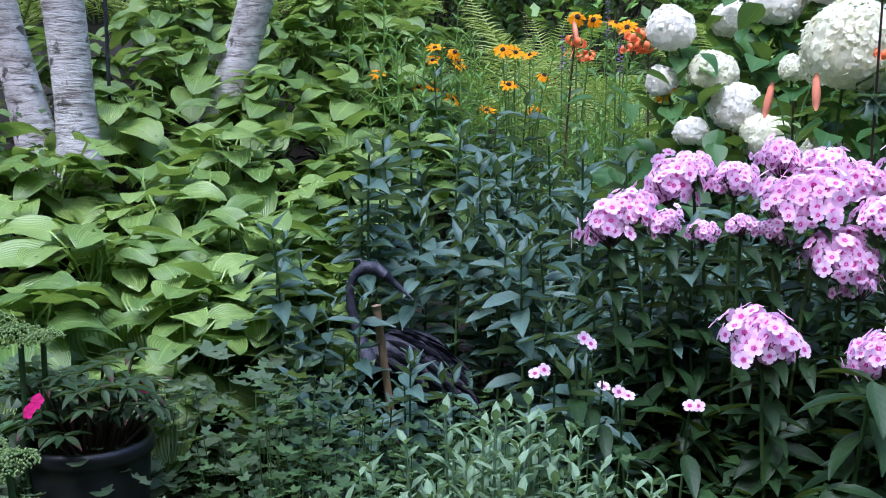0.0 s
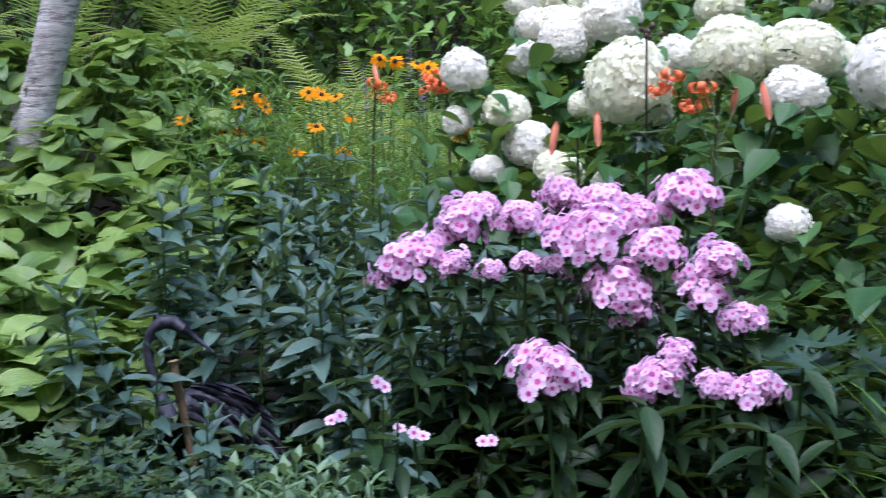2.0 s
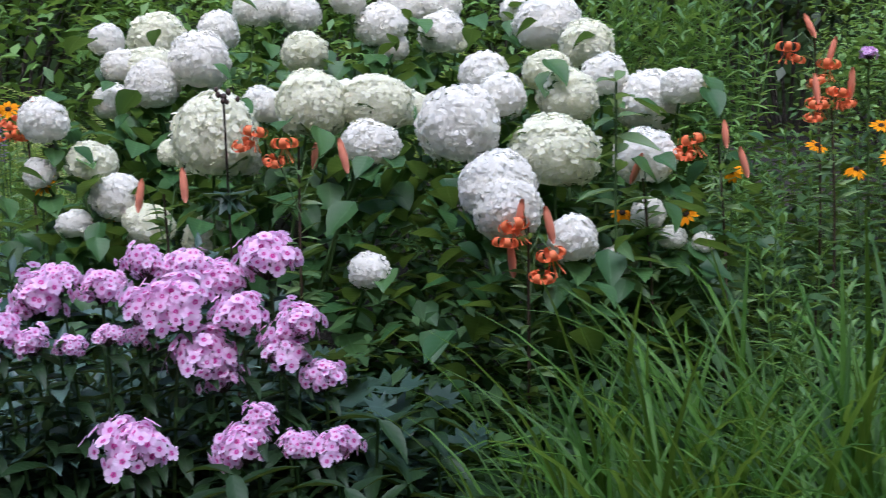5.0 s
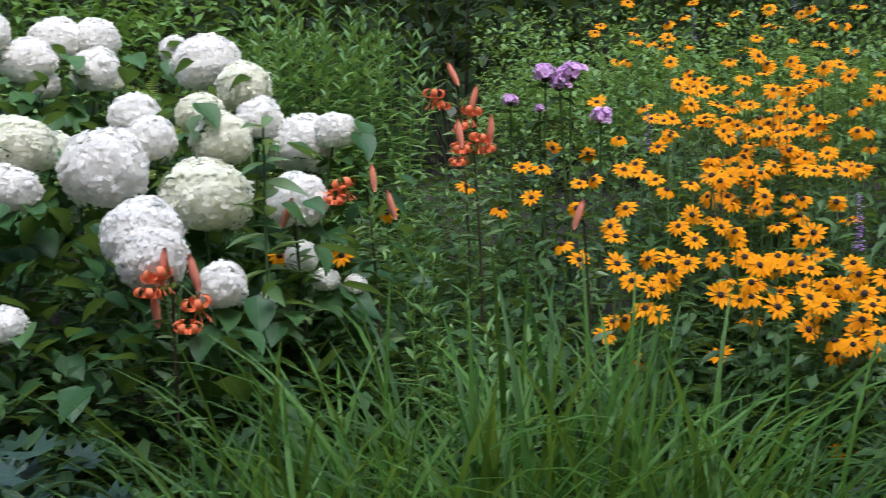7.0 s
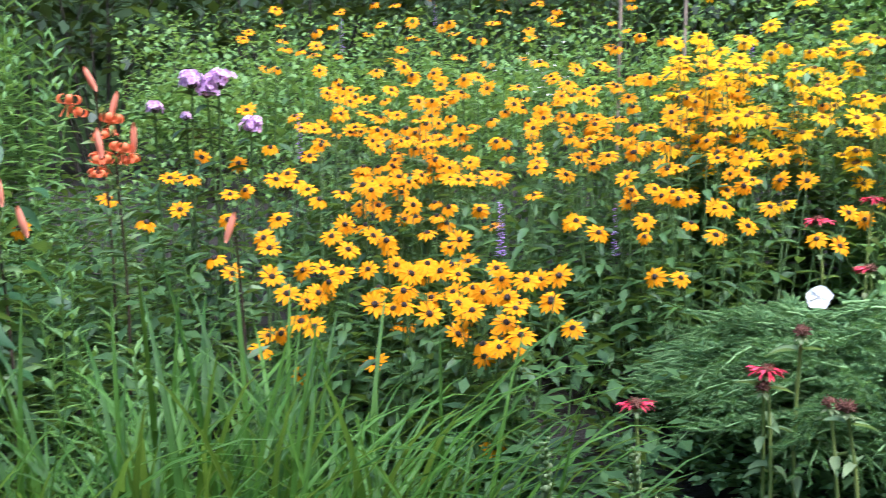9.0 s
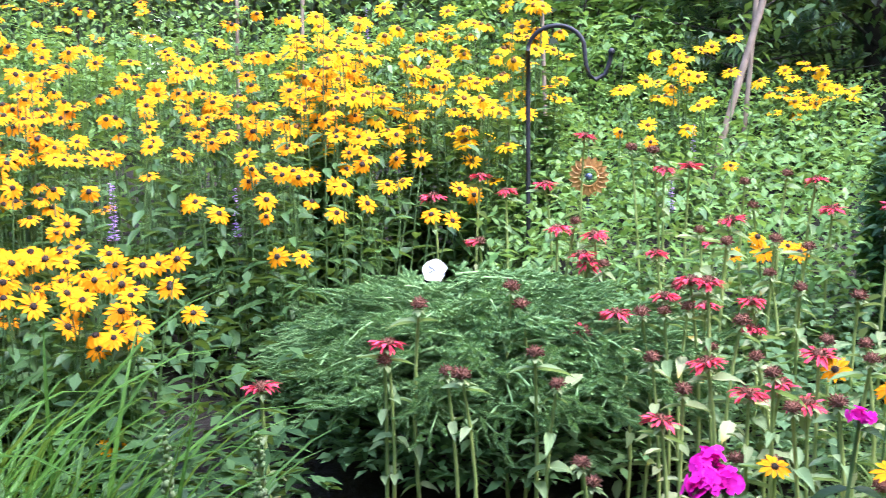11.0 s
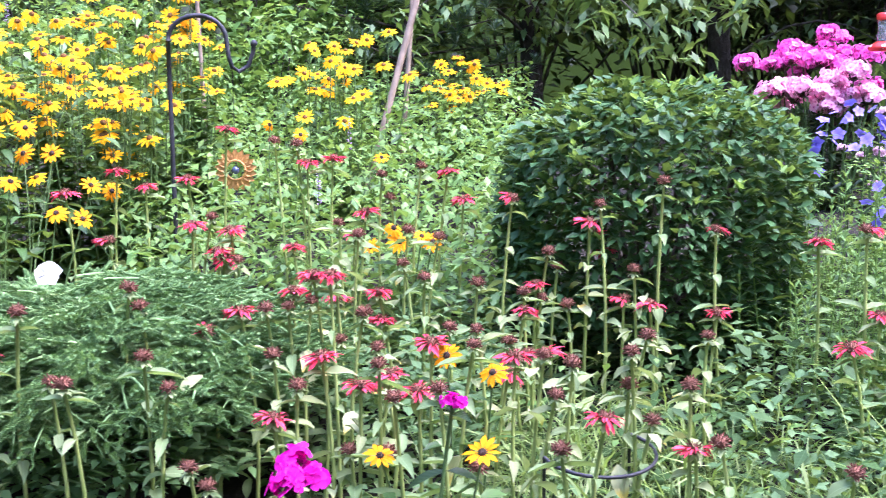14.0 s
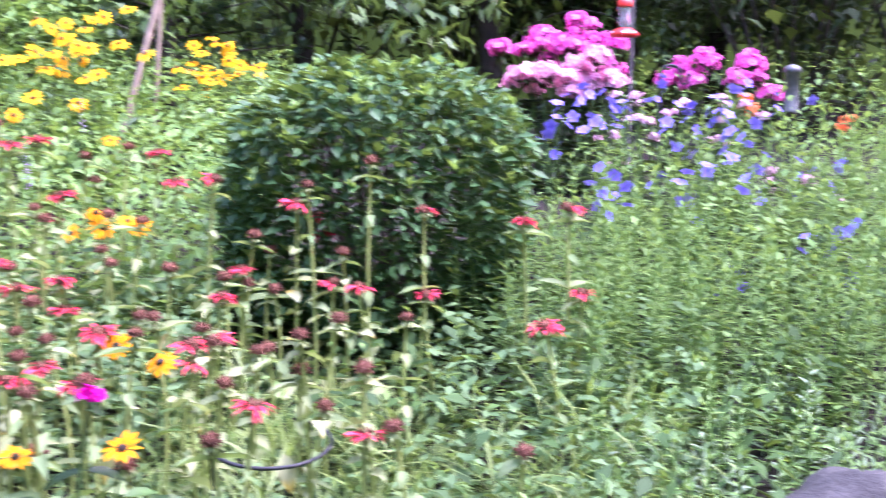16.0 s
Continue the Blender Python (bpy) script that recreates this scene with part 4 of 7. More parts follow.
CONES_WEST = [
    (0.213, 4.051, 1.537), (0.222, 4.05, 1.58), (0.305, 4.053, 1.527), (0.291, 4.052, 1.566), (0.459, 4.049, 1.573), (0.503, 4.048, 1.563),
    (0.554, 4.045, 1.555), (0.604, 4.043, 1.485), (0.161, 4.051, 1.443), (0.213, 4.052, 1.448), (0.023, 4.042, 1.492), (0.281, 4.054, 1.399),
    (0.405, 4.052, 1.363), (0.48, 4.051, 1.452), (0.57, 4.045, 1.359), (0.746, 3.822, 1.661), (0.819, 3.813, 1.651), (0.855, 3.809, 1.636),
    (0.695, 3.827, 1.671), (0.85, 3.105, 1.43), (1.015, 3.068, 1.343), (1.065, 3.053, 1.287), (0.938, 3.086, 1.338),
]
CONES_LATE = [
    (2.565, -0.416, 0.953), (2.891, -0.496, 1.014), (3.01, -0.413, 1.024), (2.678, -0.235, 0.917), (4.699, 0.002, 1.482), (4.7, -0.11, 1.444),
    (4.884, -0.424, 1.344), (3.913, 0.532, 1.24), (3.859, -0.391, 1.159), (3.855, -0.459, 1.175), (3.849, -0.492, 1.158), (3.866, -0.375, 1.201),
    (3.863, -0.306, 1.144), (4.232, 0.498, 1.291),
]
GOLD = "golden coneflowers with dark brown centres on leafy stems"
for drift in (CONES_NEAR, CONES_EAST, CONES_SPRUCE, CONES_WEST, CONES_LATE):
    for i in range(0, len(drift), 4):
        coneflower(drift[i:i + 4], GOLD, leaves=13 if drift is not CONES_WEST else 6)


def drift_of(count, az0, az1, r0, r1, h0, slope, label, wob=0.07, size=1.0, each=5, leaves=12, blooms=FAR_FLOWERS, tight=0.10):
    """Coneflower plants scattered over a stretch of the bank."""
    for i in range(count):
        az, r = uni(az0, az1), math.sqrt(uni(r0 * r0, r1 * r1))
        x, y = polar(az, r)
        heads = []
        for j in range(each):
            px, py = x + RNG.normal(0, tight), y + RNG.normal(0, tight)
            rr = math.hypot(px - HUB[0], py - HUB[1])
            heads.append((px, py, float(ground_z(px, py)) + h0 + slope * (rr - 2.6) + RNG.normal(0, wob)))
        coneflower(heads, label, size, leaves, True, blooms)


drift_of(32, 55, 77, 3.35, 4.3, 0.62, 0.16, "golden coneflowers massed on the bank", each=6)
drift_of(14, 53, 74, 4.3, 5.6, 0.62, 0.16, "sparser golden coneflowers up the bank", wob=0.12)
drift_of(27, 75, 88.0, 3.95, 4.7, 0.54, 0.16, "tall bright yellow oxeye daisies in a drift", wob=0.13, size=1.2, each=8, leaves=22, blooms=SUN_FLOWERS, tight=0.07)
drift_of(11, 53, 67, 2.75, 3.35, 0.52, 0.16, "golden coneflowers at the front of the mass", wob=0.09, size=1.05, each=5, leaves=10)
drift_of(6, 67, 80, 3.0, 4.0, 0.60, 0.16, "golden coneflowers massed on the bank", each=5)
drift_of(6, 92.8, 97.2, 4.9, 5.4, 0.66, 0.0, "yellow oxeye daisies beyond the hook", wob=0.08, size=1.15, each=5, blooms=SUN_FLOWERS)
drift_of(5, 98.8, 102.5, 5.45, 5.85, 0.47, 0.0, "yellow oxeye daisies by the canes", wob=0.06, size=1.15, each=5, blooms=SUN_FLOWERS)

# ---- strap-leaved daylilies ----
def blade(L, W, bend, lean):
    n = 9
    v, u = [], []
    y = z = 0.0
    for i in range(n + 1):
        s = i / n
        a = math.pi / 2 - lean - bend * s ** 2.2
        if i:
            y, z = y + L / n * math.cos(a), z + L / n * math.sin(a)
        w = W / 2 * min(1.0, (1 - s) ** 0.6 * 1.25) * (0.75 + 0.25 * min(1, s * 5))
        for c in (-1, 0, 1):
            nx = -math.sin(a)
            v.append((c * w, y + 0.35 * w * (abs(c) - 0.5) * nx, z + 0.35 * w * (abs(c) - 0.5) * math.cos(a)))
            u.append((c, s))
    quads = [(i * 3 + j, i * 3 + j + 1, i * 3 + j + 4, i * 3 + j + 3) for i in range(n) for j in (0, 1)]
    return np.array(v), np.array(u), [], quads


BLADE_SHAPES = [blade(L, W, b, l) for L, W, b, l in ((0.64, 0.013, 0.9, 0.10), (0.68, 0.014, 1.6, 0.15), (0.58, 0.012, 2.3, 0.25), (0.70, 0.0135, 1.2, 0.22), (0.52, 0.012, 0.6, 0.35), (0.66, 0.0135, 2.0, 0.4), (0.64, 0.012, 0.45, 0.08))]
BLADES = [Geo().add(s).mesh("blade", M["blade"]) for s in BLADE_SHAPES]


def daylily(x, y, n=42, size=1.0):
    t = thing("daylily_clump", "clump of long arching green strap leaves", "daylily", on_ground(x, y), "strap-leaved clumps on the edge")
    for i in range(n):
        p = (RNG.normal(0, 0.06), RNG.normal(0, 0.06), -0.02)
        part("blade", BLADES[RNG.choice(7, p=(0.24, 0.13, 0.06, 0.21, 0.10, 0.08, 0.18))], t, m=mats(p, uni(0, 6.28), uni(-0.2, 0.15), uni(-0.1, 0.1), size * uni(0.75, 1.12))[0])
    k = 28
    p = RNG.normal(0, 0.075, (k, 3)) * np.array((1, 1, 0))
    g = Geo()
    for s, ms in zip((BLADE_SHAPES[0], BLADE_SHAPES[3]), np.split(mats(p, uni(0, 6.28, k), uni(-0.25, 0.1, k), uni(-0.1, 0.1, k), size * uni(0.55, 0.95, k)), 2)):
        g.add(s, ms)
    tagged(part("inner_tuft", g.mesh("inner_tuft", M["blade"]), t), kind="stuff")


for az, r, s in ((34, 1.62, 0.92), (39, 1.55, 0.95), (44, 1.6, 0.95), (50, 1.55, 0.95), (55, 1.62, 0.92), (60, 1.6, 0.88), (29, 1.6, 0.75), (36.5, 1.85, 1.0), (42, 1.85, 1.05), (47.5, 1.88, 1.05), (53, 1.85, 1.05), (58.5, 1.88, 1.0),
                 (63.5, 1.8, 0.85), (40, 2.12, 1.0), (46, 2.15, 1.0), (52, 2.15, 1.0), (57, 2.15, 0.95), (62, 2.1, 0.85), (66, 1.62, 0.75), (30.5, 1.75, 0.85), (34, 2.1, 0.9)):
    daylily(*polar(az, r), 36, s * 1.42)

# ---- ferns ----
def frond(L, W, bend, pairs=38):
    g = Geo()
    n = pairs
    s = np.linspace(0.12, 1, n)
    ang = 1.25 - bend * s
    ys, zs = np.cumsum(np.cos(ang)) * L / n, np.cumsum(np.sin(ang)) * L / n
    path = np.stack([np.zeros(n), ys, zs], 1)
    g.add(tube(np.vstack([[0, 0, 0], path]), np.linspace(0.0035, 0.0008, n + 1), 4, False))
    for i in range(n):
        w = W * (math.sin(math.pi * min(1, s[i]) ** 0.75) ** 0.8 + 0.05)
        m = mats(np.zeros(3), 0, ang[i], 0)[0]
        for side in (-1, 1):
            k = 5
            q = np.linspace(0, 1, k)
            half = W * 0.052 * (1 - 0.85 * q)
            mid = np.stack([side * q * w * uni(0.88, 1.08), q * w * uni(0.38, 0.62), -0.22 * w * q * q + uni(-0.06, 0.06) * w * q], 1)
            v = np.concatenate([np.stack([mid[:, 0], mid[:, 1] + o * half, mid[:, 2] + 0.15 * half * abs(o)], 1) for o in (-1, 1)])
            u = np.stack([np.repeat([-1.0, 1.0], k), np.tile(q, 2)], 1)
            g.add((path[i] + v @ m[:3, :3].T, u, [], [(a, a + 1, k + a + 1, k + a) for a in range(k - 1)]))
    return g.mesh("frond", M["fern"])


FRONDS = [frond(0.72, 0.085, 1.1), frond(0.62, 0.08, 1.5), frond(0.8, 0.09, 0.9), frond(0.5, 0.07, 1.9)]


def fern(x, y, size=1.0, n=11, dz=0.0):
    t = thing("fern", "yellow-green fern with feathery arching fronds", "fern", on_ground(x, y, dz), "ferns behind the beds")
    for i in range(n):
        part("frond", FRONDS[RNG.integers(4)], t, m=mats((0, 0, 0), i * 6.2832 / n + uni(-0.25, 0.25), uni(-0.15, 0.15), uni(-0.2, 0.2), size * uni(0.8, 1.1))[0])


for az, r, s in ((-2, 5.0, 1.05), (3, 4.85, 0.95), (8, 4.95, 0.9), (-7, 5.5, 1.1), (1, 5.5, 1.1), (6, 5.5, 1.1), (13, 5.6, 1.0), (-13, 5.7, 1.1), (11, 6.0, 1.1), (18, 5.9, 1.1), (23, 5.6, 1.0), (-19, 5.6, 1.1),
                 (28, 5.8, 1.1), (33, 6.3, 1.1), (6, 5.0, 1.0), (-24, 5.5, 1.1), (25, 6.4, 1.1), (15, 6.5, 1.2), (3, 6.3, 1.2), (-5, 6.3, 1.2), (55, 1.98, 0.5), (58.5, 1.95, 0.45)):
    fern(*polar(az, r), s * (1.25 if r > 3 else 1.0), 10)

# ---- tiger lilies ----
LILY_FLOWER = Geo()
for i in range(6):
    n = 9
    s = np.linspace(0, 1, n)
    ang = -1.15 + 4.6 * s ** 1.2
    ys, zs = 0.003 + np.cumsum(np.cos(ang)) * 0.0085, np.cumsum(np.sin(ang)) * 0.0085
    w = 0.0105 * np.sin(math.pi * (0.12 + 0.85 * s))
    v = np.array([(c * w[k], ys[k], zs[k]) for k in range(n) for c in (-1, 0, 1)])
    u = np.array([(c, s[k]) for k in range(n) for c in (-1, 0, 1)])
    quads = [(k * 3 + j, k * 3 + j + 1, k * 3 + j + 4, k * 3 + j + 3) for k in range(n - 1) for j in (0, 1)]
    LILY_FLOWER.add((v, u, [], quads), mats((0, 0, 0), i * 1.0472, 0, 0))
LILY_FLOWER = LILY_FLOWER.mesh("flower", M["lily"])
g = Geo()
for i in range(6):
    a = i * 1.0472 + 0.4
    g.add(tube([(0, 0, 0), (0.012 * math.cos(a), 0.012 * math.sin(a), -0.03), (0.026 * math.cos(a), 0.026 * math.sin(a), -0.055)], (0.001, 0.0009, 0.0016), 4))
STAMENS = g.mesh("stamens", M["lily"])
LILY_BUD = Geo().add(tube([(0, 0, 0), (0, 0, -0.012), (0, 0, -0.035), (0, 0, -0.058), (0, 0, -0.07)], (0.003, 0.0065, 0.0085, 0.007, 0.002), 7)).mesh("bud", M["bud"])


def lily(heads, label):
    h = np.array(heads)
    c = h[:, :2].mean(0)
    base = np.array(on_ground(c[0], c[1] + 0.03))
    t = thing("tiger_lily", label, "lily", base, "orange lilies")
    top = np.array((c[0], c[1], h[:, 2].max() - 0.03)) - base
    q = arc((0, 0, -0.03), top, 0, 8, 0.03)
    part("stem", Geo().add(tube(q, np.linspace(0.0055, 0.003, 8), 6)).mesh("stem", M["red_stem"]), t)
    g = Geo()
    n = 84
    s = uni(0.25, 0.97, n)
    p = np.stack([np.interp(s, np.linspace(0, 1, 8), q[:, k]) for k in range(3)], 1)
    g.add(leaf(0.095, 0.024, 3, 0.35, 0.2, 0.6), mats(p, uni(0, 6.28, n), uni(0.0, 0.8, n), uni(-0.9, 0.9, n), uni(0.6, 1.1, n) * (1.2 - 0.6 * s)))
    part("foliage", g.mesh("foliage", M["lily_leaf"]), t)
    for x, y, z, kind in h:
        e = np.array((x, y, z)) - base
        a = np.array([np.interp(uni(0.82, 0.97), np.linspace(0, 1, 8), q[:, k]) for k in range(3)])
        part("stalk", Geo().add(tube([a, (a + e) / 2 + np.array((0, 0, 0.045)), e + np.array((0, 0, 0.018))], 0.0018, 4)).mesh("stalk", M["stem"]), t)
        if kind < 0.5:
            f = part("flower", LILY_FLOWER, t, m=mats(e + np.array((0, 0, 0.012)), uni(0, 6.28), uni(-0.35, 0.35), uni(-0.3, 0.3), uni(0.85, 1.0))[0])
            part("stamen_tuft", STAMENS, f)
            w = np.array((RNG.choice((-1, 1)) * uni(0.022, 0.032), uni(-0.02, 0.02), uni(-0.035, -0.018)))
            f = part("flower", LILY_FLOWER, t, m=mats(e + w, uni(0, 6.28), uni(-0.5, 0.5), uni(-0.4, 0.4), uni(0.7, 0.85))[0])
        else:
            part("bud", LILY_BUD, t, m=mats(e + np.array((0, 0, 0.03)), uni(0, 6.28), uni(-0.4, 0.4), uni(-0.3, 0.3), uni(0.95, 1.25))[0])


LILIES_WEST = [
    (0, 1.268, 2.614, 1.538, 0), (0, 1.334, 2.591, 1.507, 0), (0, 1.403, 2.565, 1.484, 1), (0, 1.455, 2.545, 1.494, 1), (1, 1.66, 2.092, 1.32, 0),
    (1, 1.721, 2.044, 1.257, 0), (1, 1.679, 2.085, 1.356, 1), (1, 1.719, 2.058, 1.339, 1), (1, 1.649, 2.09, 1.266, 1), (2, 2.235, 2.186, 1.476, 0),
    (2, 2.293, 2.136, 1.501, 1), (2, 2.318, 2.109, 1.434, 1), (5, 0.821, 3.411, 1.582, 0), (5, 0.873, 3.403, 1.588, 0), (5, 0.875, 3.4, 1.634, 1),
    (6, 0.662, 3.534, 1.568, 0), (6, 0.653, 3.533, 1.61, 1),
]
LILIES_EAST = [
    (3, 2.686, 2.313, 1.704, 0), (3, 2.76, 2.238, 1.652, 0), (3, 2.713, 2.282, 1.769, 1), (3, 2.771, 2.224, 1.704, 1), (4, 2.703, 2.152, 1.575, 0),
    (4, 2.668, 2.19, 1.55, 0), (4, 2.662, 2.197, 1.608, 1), (4, 2.725, 2.128, 1.618, 1), (7, 1.012, 2.675, 1.421, 1), (7, 1.102, 2.656, 1.441, 1),
    (8, 2.079, 2.181, 1.43, 1), (9, 2.672, 1.767, 1.395, 1),
]
for k in range(10):
    plant = [row[1:] for row in LILIES_WEST + LILIES_EAST if row[0] == k]
    lily(plant, "orange tiger lily with curled petals on a leafy stem" if min(p[3] for p in plant) < 0.5 else "tiger lily stem with closed salmon buds")

# ---- dwarf spruce mound ----
def twig(L):
    """A spruce shoot: a stem with short needles all round."""
    g = Geo()
    g.add(tube([(0, 0, 0), (0, L * 0.5, 0.003), (0, L, -0.002)], (0.0018, 0.0016, 0.001), 3, False))
    n = 34
    s = np.linspace(0.02, 1.0, n)
    a = np.arange(n) * 2.4
    pos = np.stack([np.zeros(n), s * L, np.zeros(n)], 1)
    needle = (np.array([(-0.0034, 0, 0), (0.0034, 0, 0), (0, 0.0125, 0)]), np.array([(-1, 0), (1, 0), (0, 1)]), [(0, 1, 2)], [])
    ms = mats(pos, 0, 0, 0)
    r1 = mats(np.zeros((n, 3)), 0, 1.0 - 0.45 * s, 0)[:, :3, :3]
    r2 = mats(np.zeros((n, 3)), 0, 0, a)[:, :3, :3]
    ms[:, :3, :3] = r2 @ r1
    g.add(needle, ms)
    return g.shape()


TWIG = twig(0.034)


def bough(n):
    """A flat layered spray: a bending axis with paired finger-like shoots that fan forwards."""
    g = Geo()
    axis = [(0, -0.16, -0.03), (0, -0.06, 0.004), (0, 0.03, 0.006), (0, 0.11, -0.012)]
    g.add(tube(axis, (0.006, 0.004, 0.003, 0.0015), 5))
    s = np.repeat(np.linspace(0.12, 1, n), 2)
    side = np.tile([-1.0, 1.0], n)
    p = np.stack([np.interp(s, np.linspace(0, 1, 4), [q[k] for q in axis]) for k in range(3)], 1)
    p += RNG.normal(0, 0.006, p.shape)
    yaw = -side * (1.05 - 0.55 * s) + uni(-0.2, 0.2, 2 * n)
    g.add(TWIG, mats(p, yaw, uni(-0.15, 0.45, 2 * n), 0, (1.15 - 0.3 * s) * uni(0.8, 1.2, 2 * n)))
    q = p + np.stack([side * 0.030 * np.sin(1.05 - 0.55 * s), 0.030 * np.cos(1.05 - 0.55 * s), uni(-0.004, 0.012, 2 * n)], 1)
    g.add(TWIG, mats(q, yaw * 0.5 + uni(-0.4, 0.4, 2 * n), uni(-0.35, 0.3, 2 * n), 0, uni(0.6, 0.95, 2 * n)))
    return g.mesh("bough", M["spruce"])


BOUGHS = [bough(8), bough(7), bough(9)]


def mound_place(az, tilt, c, size, power=0.8):
    z = math.sin(tilt)
    r = math.cos(tilt) ** power
    return np.array((size[0] * r * math.sin(az), size[1] * r * math.cos(az), size[2] * z))


def spruce_mound():
    c = np.array(on_ground(3.42, 0.38))
    c[2] = 0.62
    t = thing("dwarf_spruce", "low dense mound of dwarf spruce with layered boughs", "spruce", c)
    size = np.array((0.56, 0.62, 0.51))
    g = Geo()
    for i in range(9):
        a = i * 0.7
        g.add(tube([(0, 0, -0.1), (0.2 * math.cos(a), 0.2 * math.sin(a), 0.1), (0.42 * math.cos(a), 0.5 * math.sin(a), 0.22)], (0.02, 0.012, 0.005), 6))
    part("branching", g.mesh("branching", M["bark"]), t)
    for i in range(296):
        az, z = i * 2.39996, 1 - 0.43 * (i + 0.5) / 296
        tilt = math.asin(max(-1, min(1, z)))
        p = mound_place(az, tilt, c, size) * (1 + uni(-0.14, 0.05))
        yaw = -math.atan2(p[0] / size[0] ** 2, p[1] / size[1] ** 2)
        part("bough", BOUGHS[RNG.integers(3)], t, m=mats(p, yaw + uni(-0.9, 0.9), -0.42 + 0.5 * z + uni(-0.35, 0.35), uni(-0.5, 0.5), uni(0.75, 1.05))[0])
    pts = []
    n = 7000
    for i in range(n):
        az, z = uni(0, 6.28), uni(0.3, 1)
        pts.append(mound_place(az, math.asin(z), c, size * uni(0.5, 0.82)))
    pts = np.array(pts)
    spray = (np.array([(0, 0, 0), (0.011, 0.02, 0.003), (0, 0.045, -0.004), (-0.011, 0.02, 0.003)]), np.array([(0, 0), (1, 0.5), (0, 1), (-1, 0.5)]), [], [(0, 1, 2, 3)])
    g = Geo().add(spray, mats(pts, -np.arctan2(pts[:, 0], pts[:, 1]) + uni(-1.5, 1.5, n), uni(-0.4, 0.8, n), uni(-0.5, 0.5, n), uni(0.8, 1.3, n)))
    tagged(part("inner_growth", g.mesh("inner_growth", M["spruce"]), t), kind="stuff")


spruce_mound()

# ---- clipped evergreen bush ----
def clipped_bush():
    c = np.array((4.05, -1.235, 0.0))
    c[2] = float(ground_z(c[0], c[1])) - 0.05
    t = thing("clipped_bush", "rounded clipped evergreen bush with glossy dark leaves", "bush", c)
    size = np.array((0.445, 0.44, 0.42))
    mid = 0.45
    g = Geo()
    for i in range(12):
        a, b = i * 0.53, uni(0.2, 0.4)
        g.add(tube([(0.03 * math.cos(a), 0.03 * math.sin(a), 0), (b * 0.6 * math.cos(a), b * 0.6 * math.sin(a), 0.45), (b * math.cos(a), b * math.sin(a), 0.82)], (0.014, 0.009, 0.004), 6))
    part("branching", g.mesh("branching", M["bark"]), t)

    def shell(n, k, jit):
        d = dome(n, -0.93)
        d /= np.linalg.norm(d, axis=1)[:, None]
        sq = 1 / (np.abs(d[:, 0]) ** 3 + np.abs(d[:, 1]) ** 3 + np.abs(d[:, 2]) ** 3) ** (1 / 3)
        wob = 1 + 0.035 * np.sin(d[:, 0] * 6 + 1) * np.cos(d[:, 2] * 7) + 0.03 * np.sin(d[:, 1] * 9)
        return d, d * size * (sq * wob * k * (1 + RNG.normal(0, jit, n)))[:, None] + np.array((0, 0, mid))

    g = Geo()
    shape = leaf(0.046, 0.025, 2, 0.42, 0.2, 0.4)
    for n, k, jit in ((5600, 1.0, 0.03), (3400, 0.93, 0.03), (1800, 0.84, 0.04), (900, 0.72, 0.05)):
        d, p = shell(n, k, jit)
        yaw = np.arctan2(-d[:, 0], d[:, 1]) + RNG.normal(0, 0.8, n)
        g.add(shape, mats(p, yaw, uni(-0.7, 0.9, n), uni(-0.7, 0.7, n), uni(0.7, 1.35, n)))
    tagged(part("foliage", g.mesh("foliage", M["holly"]), t), kind="stuff")
    g = Geo()
    d, p = shell(260, 1.03, 0.03)
    keep = d[:, 2] > 0.1
    for q in p[keep]:
        g.add(shape, mats(np.repeat(q[None], 5, 0) + RNG.normal(0, 0.006, (5, 3)), uni(0, 6.28, 5), uni(0.3, 1.2, 5), 0, uni(0.7, 1.0, 5)))
    tagged(part("new_growth", g.mesh("new_growth", M["bright"]), t), "pale green new shoots", kind="stuff")


clipped_bush()

# ---- bee balm ----
def seed_dome():
    """A spent head: a dome of small dry tubes."""
    n = 60
    d = dome(n, -0.45)
    yaw, pitch = facing(d + RNG.normal(0, 0.15, d.shape))
    spine = tube([(0, 0, 0), (0, 0, 0.0075)], (0.0019, 0.0011), 3)
    g = Geo().add(ball(0.0125, 10, 7, 0.8, -0.9))
    g.add(spine, mats(d * np.array((0.0125, 0.0125, 0.0100)), yaw, pitch, 0, uni(0.6, 1.3, n)))
    return g.mesh("seedhead", M["seed"])


def corolla(n, spread):
    """A mop of narrow red tubes that stick out sideways below the dome and curl down."""
    a = uni(0, spread, n)
    pos = np.stack([-0.010 * np.sin(a), 0.010 * np.cos(a), uni(-0.006, 0.006, n)], 1)
    g = Geo().add(leaf(0.034, 0.0068, 4, 0.62, 0.3, 0.9, 1, 0.15), mats(pos, a, uni(-0.15, 0.55, n), uni(-0.5, 0.5, n), uni(0.65, 1.15, n)))
    return g.mesh("corolla", M["red"])


BEE_SEED = seed_dome()
BEE_PETALS, BEE_FEW = [corolla(34, 6.28) for i in range(2)], [corolla(16, 2.6) for i in range(2)]
BRACTS = Geo().add(leaf(0.024, 0.011, 3, 0.45, 0.2, 0.7), mats(np.zeros((6, 3)), np.arange(6) * 1.05, uni(-0.7, 0.1, 6), 0, uni(0.6, 1.2, 6))).mesh("calyx", M["bee_leaf"])
BEE_LEAVES = [leaf(0.070, 0.025, 5, 0.38, 0.35, 1.0, 1, 0.08), leaf(0.060, 0.028, 5, 0.42, 0.25, 1.4, 1, 0.1), leaf(0.080, 0.022, 5, 0.36, 0.45, 0.8, 1, 0.08)]


